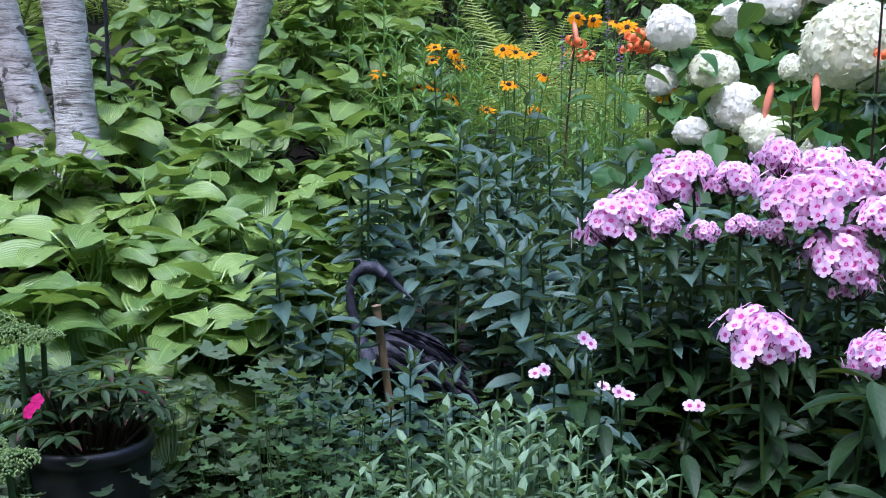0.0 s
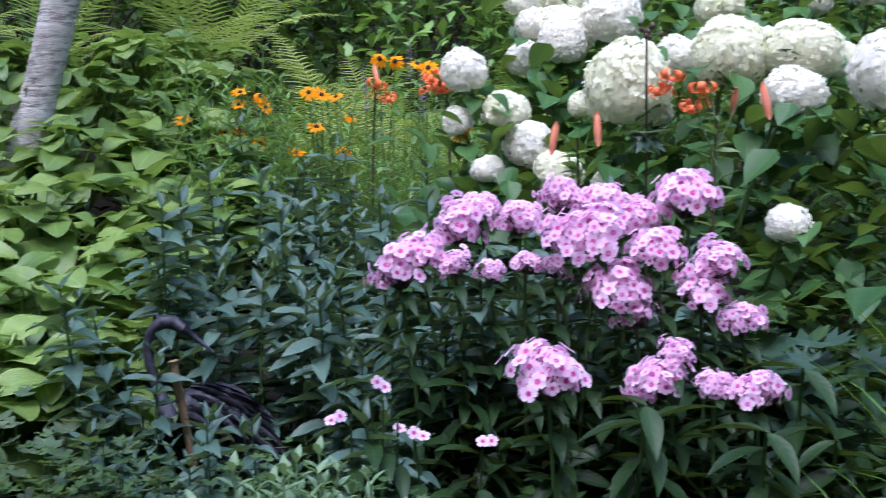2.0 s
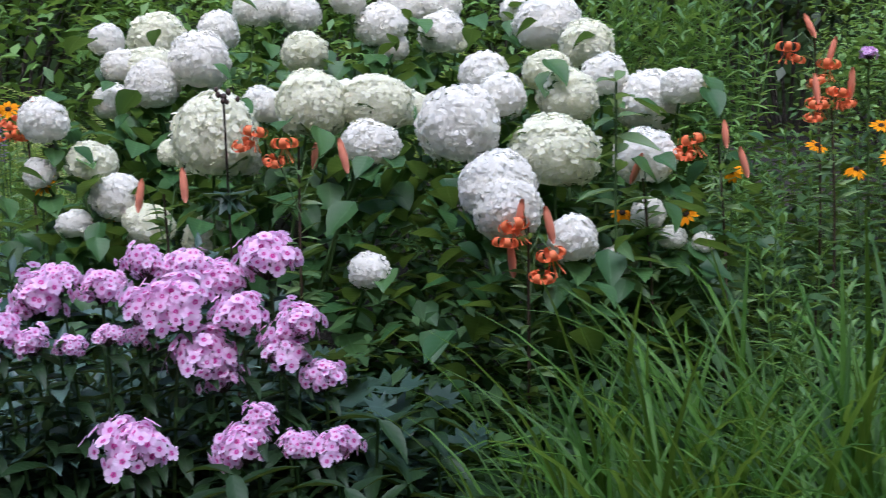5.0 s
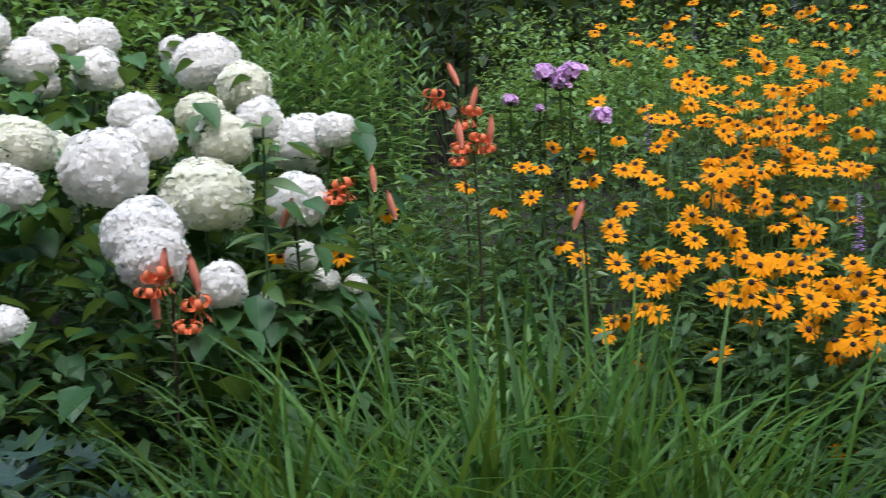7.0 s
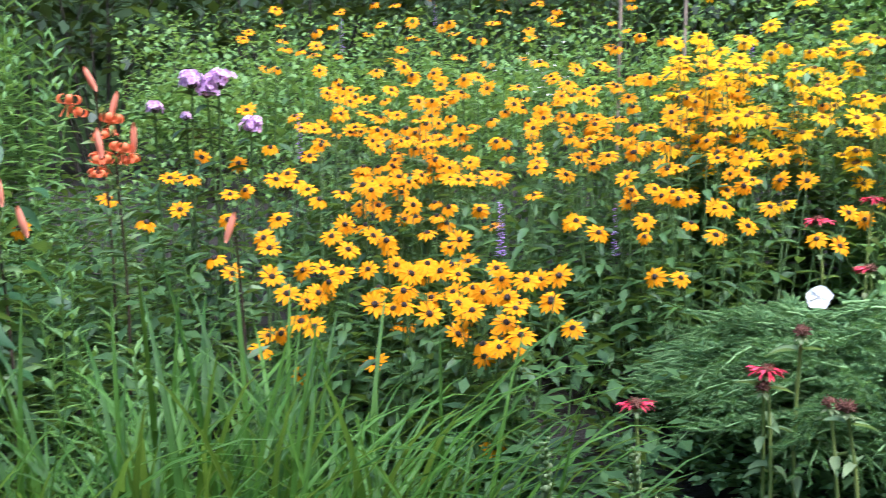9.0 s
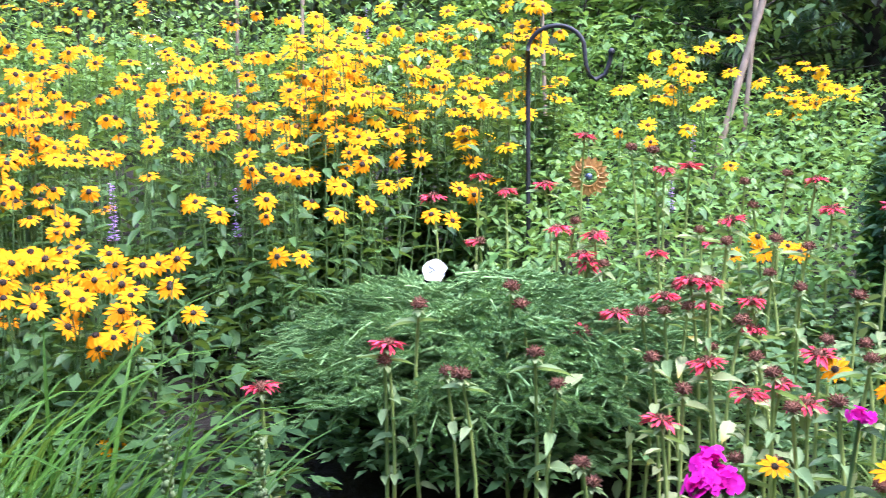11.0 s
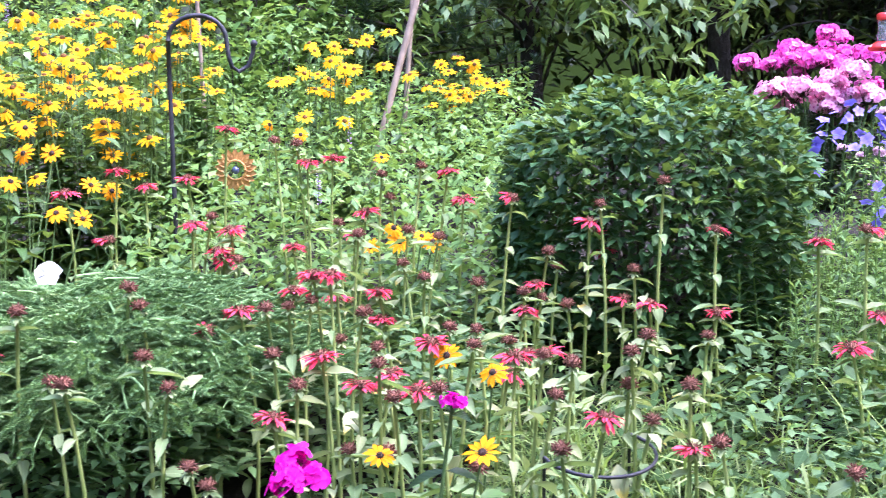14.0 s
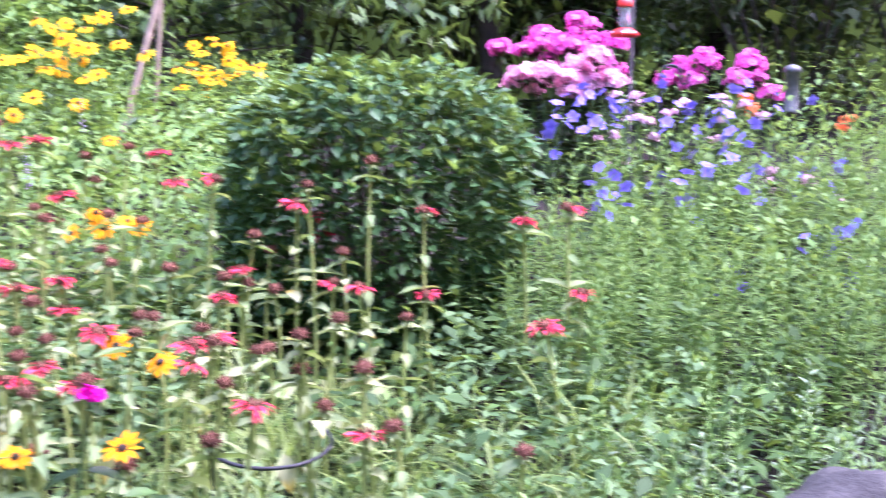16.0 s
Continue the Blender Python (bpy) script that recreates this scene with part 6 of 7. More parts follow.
# ---- heron figure ----
def heron():
    g = Geo()
    neck = [(0.122, 2.422, 0.873), (0.101, 2.435, 0.931), (0.086, 2.445, 0.983), (0.082, 2.452, 1.024), (0.093, 2.459, 1.052), (0.113, 2.463, 1.066), (0.135, 2.465, 1.065), (0.157, 2.464, 1.05)]
    g.add(tube(neck, (0.020, 0.012, 0.010, 0.009, 0.010, 0.015, 0.016, 0.010), 12))
    g.add(tube([neck[-1], (0.188, 2.451, 1.025), (0.219, 2.438, 1.0)], (0.0095, 0.006, 0.001), 8))
    g.add(tube([neck[-3], tuple(np.array(neck[-3]) + np.array((-0.01, 0.01, 0.016))), tuple(np.array(neck[-3]) + np.array((-0.04, 0.02, 0.012)))], (0.005, 0.004, 0.0008), 6))
    body = [(0.12, 2.493, 0.867), (0.162, 2.498, 0.873), (0.217, 2.498, 0.86), (0.267, 2.49, 0.825), (0.297, 2.479, 0.784)]
    g.add(tube(body, (0.022, 0.050, 0.054, 0.040, 0.010), 14))
    for i in range(9):
        k = i / 8 * 3.6
        c = np.array([np.interp(k, range(5), [q[j] for q in body]) for j in range(3)])
        r = np.interp(k, range(5), (0.025, 0.055, 0.06, 0.045, 0.012))
        for j in range(9):
            a = -0.3 + 3.74 * (j + 0.5 * (i % 2)) / 8.5
            p = c + r * np.array((0, math.cos(a), math.sin(a)))
            g.add(leaf(0.065 + 0.006 * i, 0.022, 4, 0.55, 0.5, 0.25), mats(p, -1.571 + 0.25 * math.cos(a) + uni(-0.1, 0.1), -0.25 - 0.1 * k + uni(-0.1, 0.1), 1.4 * math.cos(a)))
    for s in (-0.02, 0.02):
        g.add(tube([(0.217, 2.498 + s, 0.82), (0.237, 2.498 + s, 0.64), (0.217, 2.498 + s, 0.50)], (0.012, 0.008, 0.008), 8))
    z0 = float(ground_z(0.217, 2.498))
    g.add(tube([(0.217, 2.498 - 0.02, 0.52), (0.217, 2.498 - 0.02, z0 - 0.03)], 0.009, 8))
    g.add(tube([(0.217, 2.498 + 0.02, 0.52), (0.217, 2.498 + 0.02, z0 - 0.03)], 0.009, 8))
    tagged(new("heron_statue", g.mesh("heron_statue", M["heron"])), "dark bronze heron statue half hidden among leafy stems", "statue")


heron()


def cane(a, b, r, label, material="bamboo", group="garden canes"):
    """A cane pushed into the ground, with its nodes."""
    a, b = np.array(a, float), np.array(b, float)
    d = (a - b) / np.linalg.norm(a - b)
    k = (b[2] - float(ground_z(*b[:2])) + 0.05) / max(d[2], 0.2)
    foot = b - d * k
    L = np.linalg.norm(a - foot)
    s = np.linspace(0, 1, 40)
    rad = r * (1 + 0.22 * (np.abs((s * 8) % 1 - 0.5) > 0.45))
    t = thing("garden_cane", label, "cane", foot, group)
    part("rod", Geo().add(tube((a - foot) * s[:, None], rad, 8)).mesh("rod", M[material]), t)


cane((0.148, 2.33, 1.012), (0.165, 2.335, 0.87), 0.0085, "short bamboo stake beside the heron statue", group="")
top = np.array((6.058, -0.703, 2.042)) + (np.array((6.058, -0.703, 2.042)) - np.array((5.884, -0.494, 1.345))) * 0.3
cane(top, (5.884, -0.494, 1.345), 0.017, "leaning weathered cane of a tripod", "grey_cane")
cane((6.28, -0.72, 2.25), (6.178, -0.662, 1.6), 0.013, "thin weathered cane of a tripod", "grey_cane")
cane((5.57, 1.73, 2.5), (5.487, 1.722, 1.853), 0.009, "weathered upright garden cane among coneflowers", "grey_cane")
cane((5.88, 1.50, 2.5), (5.761, 1.486, 1.937), 0.009, "weathered upright garden cane among coneflowers", "grey_cane")
cane((5.83, 0.352, 2.4), (5.741, 0.321, 1.554), 0.010, "weathered upright garden cane behind the hook", "grey_cane")

# ---- shepherd's hook with its ornament ----
def crook(foot, h, w, r, label, side):
    """A shepherd's hook: a straight rod, a round arch and an upturned end."""
    t = thing("shepherds_hook", label, "plant hook", foot, "iron hooks")
    p = [(0, 0, -0.05)] + [(0, 0, h * k / 6) for k in range(1, 7)]
    for k in range(1, 12):
        a = math.pi * (1 - k / 12)
        p.append((w / 2 + w / 2 * math.cos(a), 0, h + w * 0.42 * math.sin(a)))
    p += [(w * 1.02, 0, h - w * 0.25), (w * 1.08, 0, h - w * 0.45), (w * 1.2, 0, h - w * 0.52), (w * 1.36, 0, h - w * 0.42), (w * 1.44, 0, h - w * 0.2), (w * 1.46, 0, h - w * 0.05)]
    p = np.array(p)
    q = np.stack([p[:, 0] * side[0], p[:, 0] * side[1], p[:, 2]], 1)
    part("shaft", Geo().add(tube(q[:7], r, 8)).mesh("shaft", M["iron"]), t)
    part("crook", Geo().add(tube(q[6:], r * 0.98, 8)).mesh("crook", M["iron"]), t)
    part("tip", Geo().add(ball(r * 1.5, 10, 7), mats(q[-1], 0, 0, 0)).mesh("tip", M["iron"]), t)
    return q + np.array(foot)


RIGHT = (-0.156, -0.988)
hk = crook(on_ground(4.48, 0.330), 1.775 - float(ground_z(4.48, 0.330)), 0.20, 0.0085, "tall black iron shepherd's hook in the flower bed", RIGHT)
bend = hk[-5]
crook(on_ground(0.66 - 1.47, 3.67), 1.35, 0.12, 0.006, "thin black iron garden stake by the birches", (0.99, 0.1))
crook(on_ground(4.98, -2.75), 0.52, 0.09, 0.006, "small black iron plant hook", RIGHT)


def spinner(place, hang):
    t = thing("sunflower_ornament", "copper sunflower wind ornament with a glass ball", "garden ornament", place)
    f = mats((0, 0, 0), -1.75, 0, 0)[0]
    copper = solid_material("copper", (0.46, 0.20, 0.05), (0.74, 0.42, 0.15), 60, 0.45, 0.25)
    petal = Geo().add(leaf(0.044, 0.027, 5, 0.42, 0.25, 0.2)).mesh("petal", copper)
    for i in range(18):
        a = i * 6.2832 / 18
        m = np.eye(4)
        m[:3, :3] = np.array([[math.cos(a), 0, math.sin(a)], [0, 1, 0], [-math.sin(a), 0, math.cos(a)]]) @ np.array([[1, 0, 0], [0, 0, -1], [0, 1, 0]])
        m[:3, 3] = m[:3, :3] @ np.array((0, 0.030, 0))
        part("petal", petal, t, m=f @ m)
    ring = [(0.034 * math.cos(a), 0, 0.034 * math.sin(a)) for a in np.linspace(0, 6.2832, 25)]
    part("rim", Geo().add(tube(ring, 0.004, 6)).mesh("rim", copper), t, m=f)
    glass = solid_material("blue_glass", (0.05, 0.07, 0.12), (0.12, 0.14, 0.22), 20, 0.08, 0.2, 0.0)
    part("glass_ball", Geo().add(ball(0.014, 14, 10)).mesh("glass_ball", glass), t, "dark blue glass ball")
    part("pendant", Geo().add(tube([(0, 0, -0.066), (0, 0, -0.10)], 0.0012, 4)).add(ball(0.011, 10, 7), mats((0, 0, -0.11), 0, 0, 0)).mesh("pendant", glass), t)
    up = np.array(hang) - np.array(place)
    part("wire", Geo().add(tube([(0, 0, 0.066), up], 0.0011, 4)).mesh("wire", M["iron"]), t)


spinner((bend[0], bend[1], 1.335), bend)

# ---- feeders ----
def nectar_feeder(place):
    t = thing("hummingbird_feeder", "red and clear hummingbird feeder on a dark pole", "bird feeder", place)
    red = solid_material("red_plastic", (0.55, 0.02, 0.02), (0.66, 0.04, 0.03), 30, 0.3, 0.0, 0.0)
    clear, nt, bsdf = nodes_of("clear_plastic")
    bsdf.inputs["Base Color"].default_value, bsdf.inputs["Roughness"].default_value, bsdf.inputs["Transmission Weight"].default_value = (0.86, 0.9, 0.95, 1), 0.15, 0.75
    part("base", Geo().add(lathe([(0.001, 0), (0.055, 0), (0.066, 0.012), (0.06, 0.022), (0.035, 0.038), (0.03, 0.042)], 24)).mesh("base", red), t)
    part("bottle", Geo().add(lathe([(0.022, 0.04), (0.03, 0.06), (0.024, 0.09), (0.028, 0.12), (0.03, 0.135)], 20)).mesh("bottle", clear), t, "clear bottle")
    part("cap", Geo().add(lathe([(0.033, 0.132), (0.034, 0.155), (0.025, 0.162), (0.001, 0.163)], 20)).mesh("cap", red), t)
    port = Geo().add(ball(0.011, 12, 6, 0.35, 0.0)).mesh("port", M["white_plain"])
    for i in range(6):
        a = i * 1.0472
        part("port", port, t, m=mats((0.058 * math.sin(a), -0.058 * math.cos(a), 0.018), a, 1.1, 0)[0])
    part("hanger", Geo().add(tube([(0, 0, 0.163), (0.01, 0, 0.18), (0, 0, 0.20)], 0.002, 5)).mesh("hanger", M["iron"]), t)


nectar_feeder((5.049, -2.60, 1.76))
PF = on_ground(5.09, -2.66)
t = thing("feeder_pole", "dark metal pole carrying the hummingbird feeder", "pole", PF)
part("rod", Geo().add(tube([(0, 0, -0.05), (0, 0, 1.0), (0, 0, 1.96 - PF[2])], 0.010, 8)).mesh("rod", M["iron"]), t)
part("arm", Geo().add(tube([(0, 0, 1.955 - PF[2]), (-0.02, 0.03, 1.97 - PF[2]), (5.049 - PF[0], -2.60 - PF[1], 1.958 - PF[2])], 0.004, 6)).mesh("arm", M["iron"]), t)


def tube_feeder(place):
    t = thing("bird_feeder", "grey tubular seed feeder on a thin pole", "bird feeder", place)
    grey = solid_material("grey_plastic", (0.08, 0.085, 0.10), (0.15, 0.155, 0.17), 40, 0.4)
    part("body", Geo().add(lathe([(0.001, 0), (0.045, 0.0), (0.032, 0.012), (0.030, 0.17), (0.042, 0.175), (0.03, 0.20), (0.001, 0.21)], 18)).mesh("body", grey), t)
    part("pole", Geo().add(tube([(0, 0, 0), (0, 0, float(ground_z(place[0], place[1])) - place[2] - 0.05)], 0.008, 6)).mesh("pole", M["iron"]), t)


tube_feeder((4.816, -3.31, 1.44))


def plant_ring():
    c = np.array((2.78, -0.70, 0.0))
    z0 = float(ground_z(c[0], c[1]))
    t = thing("plant_support", "black wire half-ring plant support on legs", "plant support", (c[0], c[1], z0))
    q = [(0.12 * math.cos(a), 0.12 * math.sin(a), 0.865 - z0 + 0.012 * math.cos(a)) for a in np.linspace(1.7, 5.4, 20)]
    part("ring", Geo().add(tube(q, 0.004, 6)).mesh("ring", M["iron"]), t)
    for e in (q[0], q[-1]):
        part("leg", Geo().add(tube([e, (e[0], e[1], -0.05)], 0.004, 6)).mesh("leg", M["iron"]), t)


plant_ring()
# a single white blossom caught on the spruce
t = thing("fallen_blossom", "single white papery blossom lying on the spruce", "blossom", (3.30, 0.50, 1.185))
pet = Geo().add(leaf(0.034, 0.036, 5, 0.62, 0.2, 0.5, 1, 0.08)).mesh("petal", M["white_plain"])
for i in range(5):
    part("petal", pet, t, m=mats((0, 0, 0), -1.65, 1.0, 0)[0] @ mats((0, 0, 0), i * 1.2566, 0.2, 0)[0])

# ---- more flowers ----
FAR_MAGENTA = [
    (5.543, -2.292, 1.745, 0.12), (5.511, -2.36, 1.778, 0.12), (5.456, -2.474, 1.795, 0.12), (5.417, -2.553, 1.768, 0.12),
    (5.382, -2.617, 1.811, 0.12), (5.495, -2.398, 1.704, 0.12), (5.439, -2.512, 1.698, 0.12), (5.359, -2.663, 1.754, 0.12),
    (5.399, -2.591, 1.677, 0.12), (5.347, -2.689, 1.677, 0.12), (5.516, -2.352, 1.692, 0.12), (5.209, -3.035, 1.652, 0.13),
    (5.164, -3.11, 1.678, 0.13), (5.117, -3.186, 1.647, 0.13), (5.083, -3.239, 1.634, 0.13), (5.251, -2.964, 1.581, 0.13),
    (5.063, -3.269, 1.567, 0.13),
]
FAR_ROSE = [
    (5.263, -2.186, 1.588, 0.12), (5.243, -2.229, 1.626, 0.12), (5.209, -2.301, 1.581, 0.12), (5.176, -2.37, 1.621, 0.12),
    (5.226, -2.265, 1.546, 0.12), (5.147, -2.425, 1.564, 0.12), (5.114, -2.488, 1.547, 0.12), (5.08, -2.55, 1.54, 0.12), (5.184, -2.352, 1.539, 0.12),
    (5.143, -2.433, 1.625, 0.12), (5.059, -2.589, 1.589, 0.12),
]
BLUE_BELLS = [
    (4.441, -2.044, 1.48), (4.409, -2.098, 1.398), (4.465, -1.991, 1.427), (4.452, -2.001, 1.312), (4.387, -2.148, 1.512), (4.356, -2.2, 1.461),
    (4.327, -2.25, 1.462), (4.307, -2.387, 1.381), (4.255, -2.471, 1.32), (4.186, -2.576, 1.273), (4.138, -2.655, 1.303), (4.116, -2.666, 1.165),
    (4.296, -2.376, 1.183), (4.209, -2.511, 1.117), (4.006, -2.836, 1.254), (3.944, -2.917, 1.252), (4.217, -2.549, 1.508), (4.416, -2.182, 1.426),
    (3.548, -2.607, 1.073), (3.503, -2.642, 0.988), (3.688, -2.376, 0.94), (3.5, -2.673, 1.104), (3.603, -2.524, 1.031),
]
PALE_PINKS = [
    (4.564, -2.331, 1.384, 0.09), (4.567, -2.317, 1.324, 0.09), (4.545, -2.342, 1.218, 0.09), (4.506, -2.446, 1.436, 0.09),
    (4.397, -2.633, 1.417, 0.09), (4.353, -2.704, 1.425, 0.09), (4.371, -2.67, 1.359, 0.09), (4.237, -2.845, 1.163, 0.09),
    (4.133, -2.981, 1.133, 0.09), (4.549, -2.367, 1.461, 0.09), (4.465, -2.519, 1.431, 0.09),
]
LILAC_HEADS = [
    (3.152, 2.293, 1.775, 0.09), (3.202, 2.232, 1.776, 0.1), (3.181, 2.261, 1.742, 0.08), (3.08, 2.379, 1.695, 0.06), (3.141, 2.311, 1.667, 0.045),
    (3.262, 2.164, 1.638, 0.08),
]
MAGENTA_NEAR = [
    (2.35, -0.075, 1.036, 0.06), (2.331, -0.101, 1.011, 0.06), (2.309, -0.066, 1.011, 0.07), (2.602, -0.366, 1.042, 0.045),
]
SPIKES = [
    (3.244, 1.322, 1.331), (3.562, 2.196, 1.589), (3.733, 1.161, 1.277), (3.192, 1.293, 1.337), (0.805, 3.915, 1.667), (0.638, 3.737, 1.567),
    (0.822, 3.717, 1.539), (5.295, -0.321, 1.414), (4.388, -0.165, 1.284), (5.371, 2.628, 2.18), (5.901, 1.198, 1.977), (4.643, 2.711, 2.017),
]


def loosened(heads, k, size, wide):
    """Each big flower mass as k smaller heads close together."""
    return [(x + RNG.normal(0, wide), y + RNG.normal(0, wide), z + RNG.normal(0, wide * 0.8), w * size * uni(0.8, 1.2)) for x, y, z, w in heads for i in range(k)]


FAR_MAGENTA, FAR_ROSE, PALE_PINKS = loosened(FAR_MAGENTA, 2, 0.85, 0.045), loosened(FAR_ROSE, 2, 0.85, 0.045), loosened(PALE_PINKS, 3, 0.45, 0.07)
phlox(FAR_MAGENTA, "tall magenta phlox massed against dark woods", "magenta", dense=6, spread=0.3, group="far phlox")
phlox(FAR_ROSE, "rose pink phlox in front of magenta phlox", "rose", dense=6, spread=0.3, group="far phlox")
phlox(PALE_PINKS, "pale pink flower clusters among balloon flowers", "pink", dense=4, group="far phlox")
LILAC_HEADS = [(x, y, z, w * 0.8) for x, y, z, w in LILAC_HEADS]
phlox(LILAC_HEADS, "lilac phlox behind the coneflowers", "lilac", dense=10, group="lilac phlox")
MAGENTA_NEAR = [(x, y, z, w * 0.8) for x, y, z, w in MAGENTA_NEAR]
phlox(MAGENTA_NEAR, "vivid magenta phlox heads at the bed's edge", "vivid", dense=6, group="near magenta phlox")
BELL = Geo().add(floret_shape(5, 0.027, 0.022, 3, 0.35, 0.5, 0.5)).mesh("flower", M["blue"])
for i in range(16):
    x, y = polar(uni(119.5, 129), uni(3.6, 5.0))
    BLUE_BELLS.append((x, y, float(ground_z(x, y)) + uni(0.42, 0.62)))
for x, y, z in BLUE_BELLS:
    base = on_ground(x, y)
    t = thing("balloon_flower", "blue-violet balloon flowers on a slender stem", "balloon flower", base, "balloon flowers")
    h = z - base[2]
    part("stem", Geo().add(tube(arc((0, 0, -0.03), (0, 0, h), 0, 5, 0.03), 0.0028, 4, False)).mesh("stem", M["stem"]), t)
    g = Geo()
    n = 16
    s = uni(0.2, 0.95, n)
    g.add(leaf(0.05, 0.018, 4, 0.4, 0.2, 0.5), mats(np.stack([0 * s, 0 * s, s * h], 1), uni(0, 6.28, n), uni(0, 0.8, n), 0, uni(0.7, 1.1, n)))
    part("foliage", g.mesh("foliage", M["bright"]), t)
    for i in range(RNG.integers(2, 6)):
        part("flower", BELL, t, m=mats((RNG.normal(0, 0.045), RNG.normal(0, 0.045), h + 0.04 - 0.03 * i), uni(0, 6.28), uni(0.3, 1.2), 0, uni(0.85, 1.15))[0])
for x, y, z in SPIKES:
    base = on_ground(x, y)
    t = thing("salvia", "slender purple flower spike on a leafy stem", "salvia", base, "purple spikes")
    h = z - base[2]
    part("stem", Geo().add(tube([(0, 0, -0.03), (0, 0, h + 0.05)], 0.002, 4, False)).mesh("stem", M["stem"]), t)
    n = 60
    s = uni(0, 1, n)
    g = Geo().add(leaf(0.014, 0.009, 2, 0.5, 0.2, 0.4), mats(np.stack([0 * s, 0 * s, h - 0.07 + 0.15 * s], 1), uni(0, 6.28, n), uni(0, 0.6, n), 0, 1.2 - 0.6 * s))
    part("flower_spike", g.mesh("flower_spike", M["purple"]), t)
    n = 20
    s = uni(0.1, 0.85, n)
    g = Geo().add(leaf(0.06, 0.018, 4, 0.4, 0.2, 0.6), mats(np.stack([0 * s, 0 * s, s * h], 1), uni(0, 6.28, n), uni(0, 0.7, n), 0, uni(0.7, 1.1, n)))
    part("foliage", g.mesh("foliage", M["rud_leaf"]), t)


def monkshood():
    """A dark bare stalk with seed pods and a jagged leaf ruff, in front of the hydrangeas."""
    base = np.array(on_ground(1.107, 2.343))
    t = thing("monkshood", "dark seed stalk with a ruff of jagged blue-green leaves", "monkshood", base)
    h = 1.62 - base[2]
    part("stem", Geo().add(tube([(0, 0, -0.03), (0.004, 0, h * 0.5), (0.013, 0.003, h)], (0.004, 0.003, 0.0022), 6)).mesh("stem", M["red_stem"]), t)
    g = Geo().add(lobed(0.055, 4, 0.35, -0.1), mats(np.tile((0.008, 0, 1.425 - base[2]), (6, 1)), np.arange(6) * 1.05, uni(-0.95, -0.35, 6), 0, uni(0.95, 1.25, 6)))
    part("leaf_ruff", g.mesh("leaf_ruff", M["blue_leaf"]), t)
    g = Geo().add(ball(0.006, 6, 5, 1.2), mats(np.array((0.013, 0.003, h)) + RNG.normal(0, 0.012, (9, 3)), 0, 0, 0, uni(0.7, 1.1, 9)))
    part("seed_cluster", g.mesh("seed_cluster", M["red_stem"]), t)


monkshood()

leafy_stem(on_ground(1.98, 2.16), 1.55 - float(ground_z(1.98, 2.16)) + 0.08, "lily_leaf", 0.105, 0.030, 24, "tall leafy stem rising in front of the hydrangeas", "leafy_perennial", "perennial", "tall single stems")


def seed_spike(x, y, z):
    base = on_ground(x, y)
    h = z - base[2]
    t = thing("seed_spike", "pale green seed spike on a stiff stem", "perennial", base, "pale seed spikes")
    part("stem", Geo().add(tube(arc((0, 0, -0.03), (0, 0, h), 0, 5, 0.02), 0.0035, 5)).mesh("stem", M["pale_stem"]), t)
    n = 70
    s = uni(0, 1, n)
    g = Geo().add(ball(0.007, 5, 4, 1.2), mats(np.stack([0.008 * np.cos(s * 90), 0.008 * np.sin(s * 90), h - 0.16 + 0.17 * s], 1), 0, 0, 0, uni(0.6, 1.1, n) * (1.15 - 0.6 * s)))
    part("spike", g.mesh("spike", M["bee_leaf"]), t)


seed_spike(2.329, 0.822, 1.058)
seed_spike(2.331, 0.660, 1.057)


def white_daisies():
    """A cloud of tiny white flowers high on the bank."""
    t = thing("fleabane", "airy cloud of tiny white daisies on the bank", "fleabane", on_ground(5.181, 1.978))
    fl = Geo().add(floret_shape(6, 0.009, 0.006, 2, 0.1, 0.2)).mesh("flower", M["white_plain"])
    z0 = 1.850 - float(ground_z(5.181, 1.978))
    st = Geo()
    for i in range(40):
        p = (RNG.normal(0, 0.12), RNG.normal(0, 0.12), z0 + RNG.normal(0, 0.06))
        part("flower", fl, t, m=mats(p, uni(0, 6.28), uni(0, 0.9), 0, uni(0.8, 1.2))[0])
        st.add(tube([(p[0] * 0.3, p[1] * 0.3, -0.02), p], 0.0009, 3, False))
    tagged(part("stem_tuft", st.mesh("stem_tuft", M["stem"]), t), kind="stuff")


white_daisies()


def dark_stone(place, size):
    """A rough edging stone."""
    v, u, tris, quads = ball(1.0, 22, 15)
    lump = np.array([1 + 0.22 * noise.noise(Vector(p) * 1.3) + 0.08 * noise.noise(Vector(p) * 4) for p in v])
    rock = solid_material("dark_stone", (0.02, 0.02, 0.022), (0.06, 0.058, 0.06), 14, 0.85, relief=0.7, depth=0.01)
    ob = new("edging_stone", Geo().add((v * lump[:, None] * np.array(size), u, tris, quads)).mesh("edging_stone", rock))
    ob.matrix_basis = Matrix.Translation(place)
    tagged(ob, "rough dark grey edging stone by the path", "stone")


dark_stone((2.33, -1.74, float(ground_z(2.33, -1.74)) + 0.12), (0.19, 0.17, 0.19))


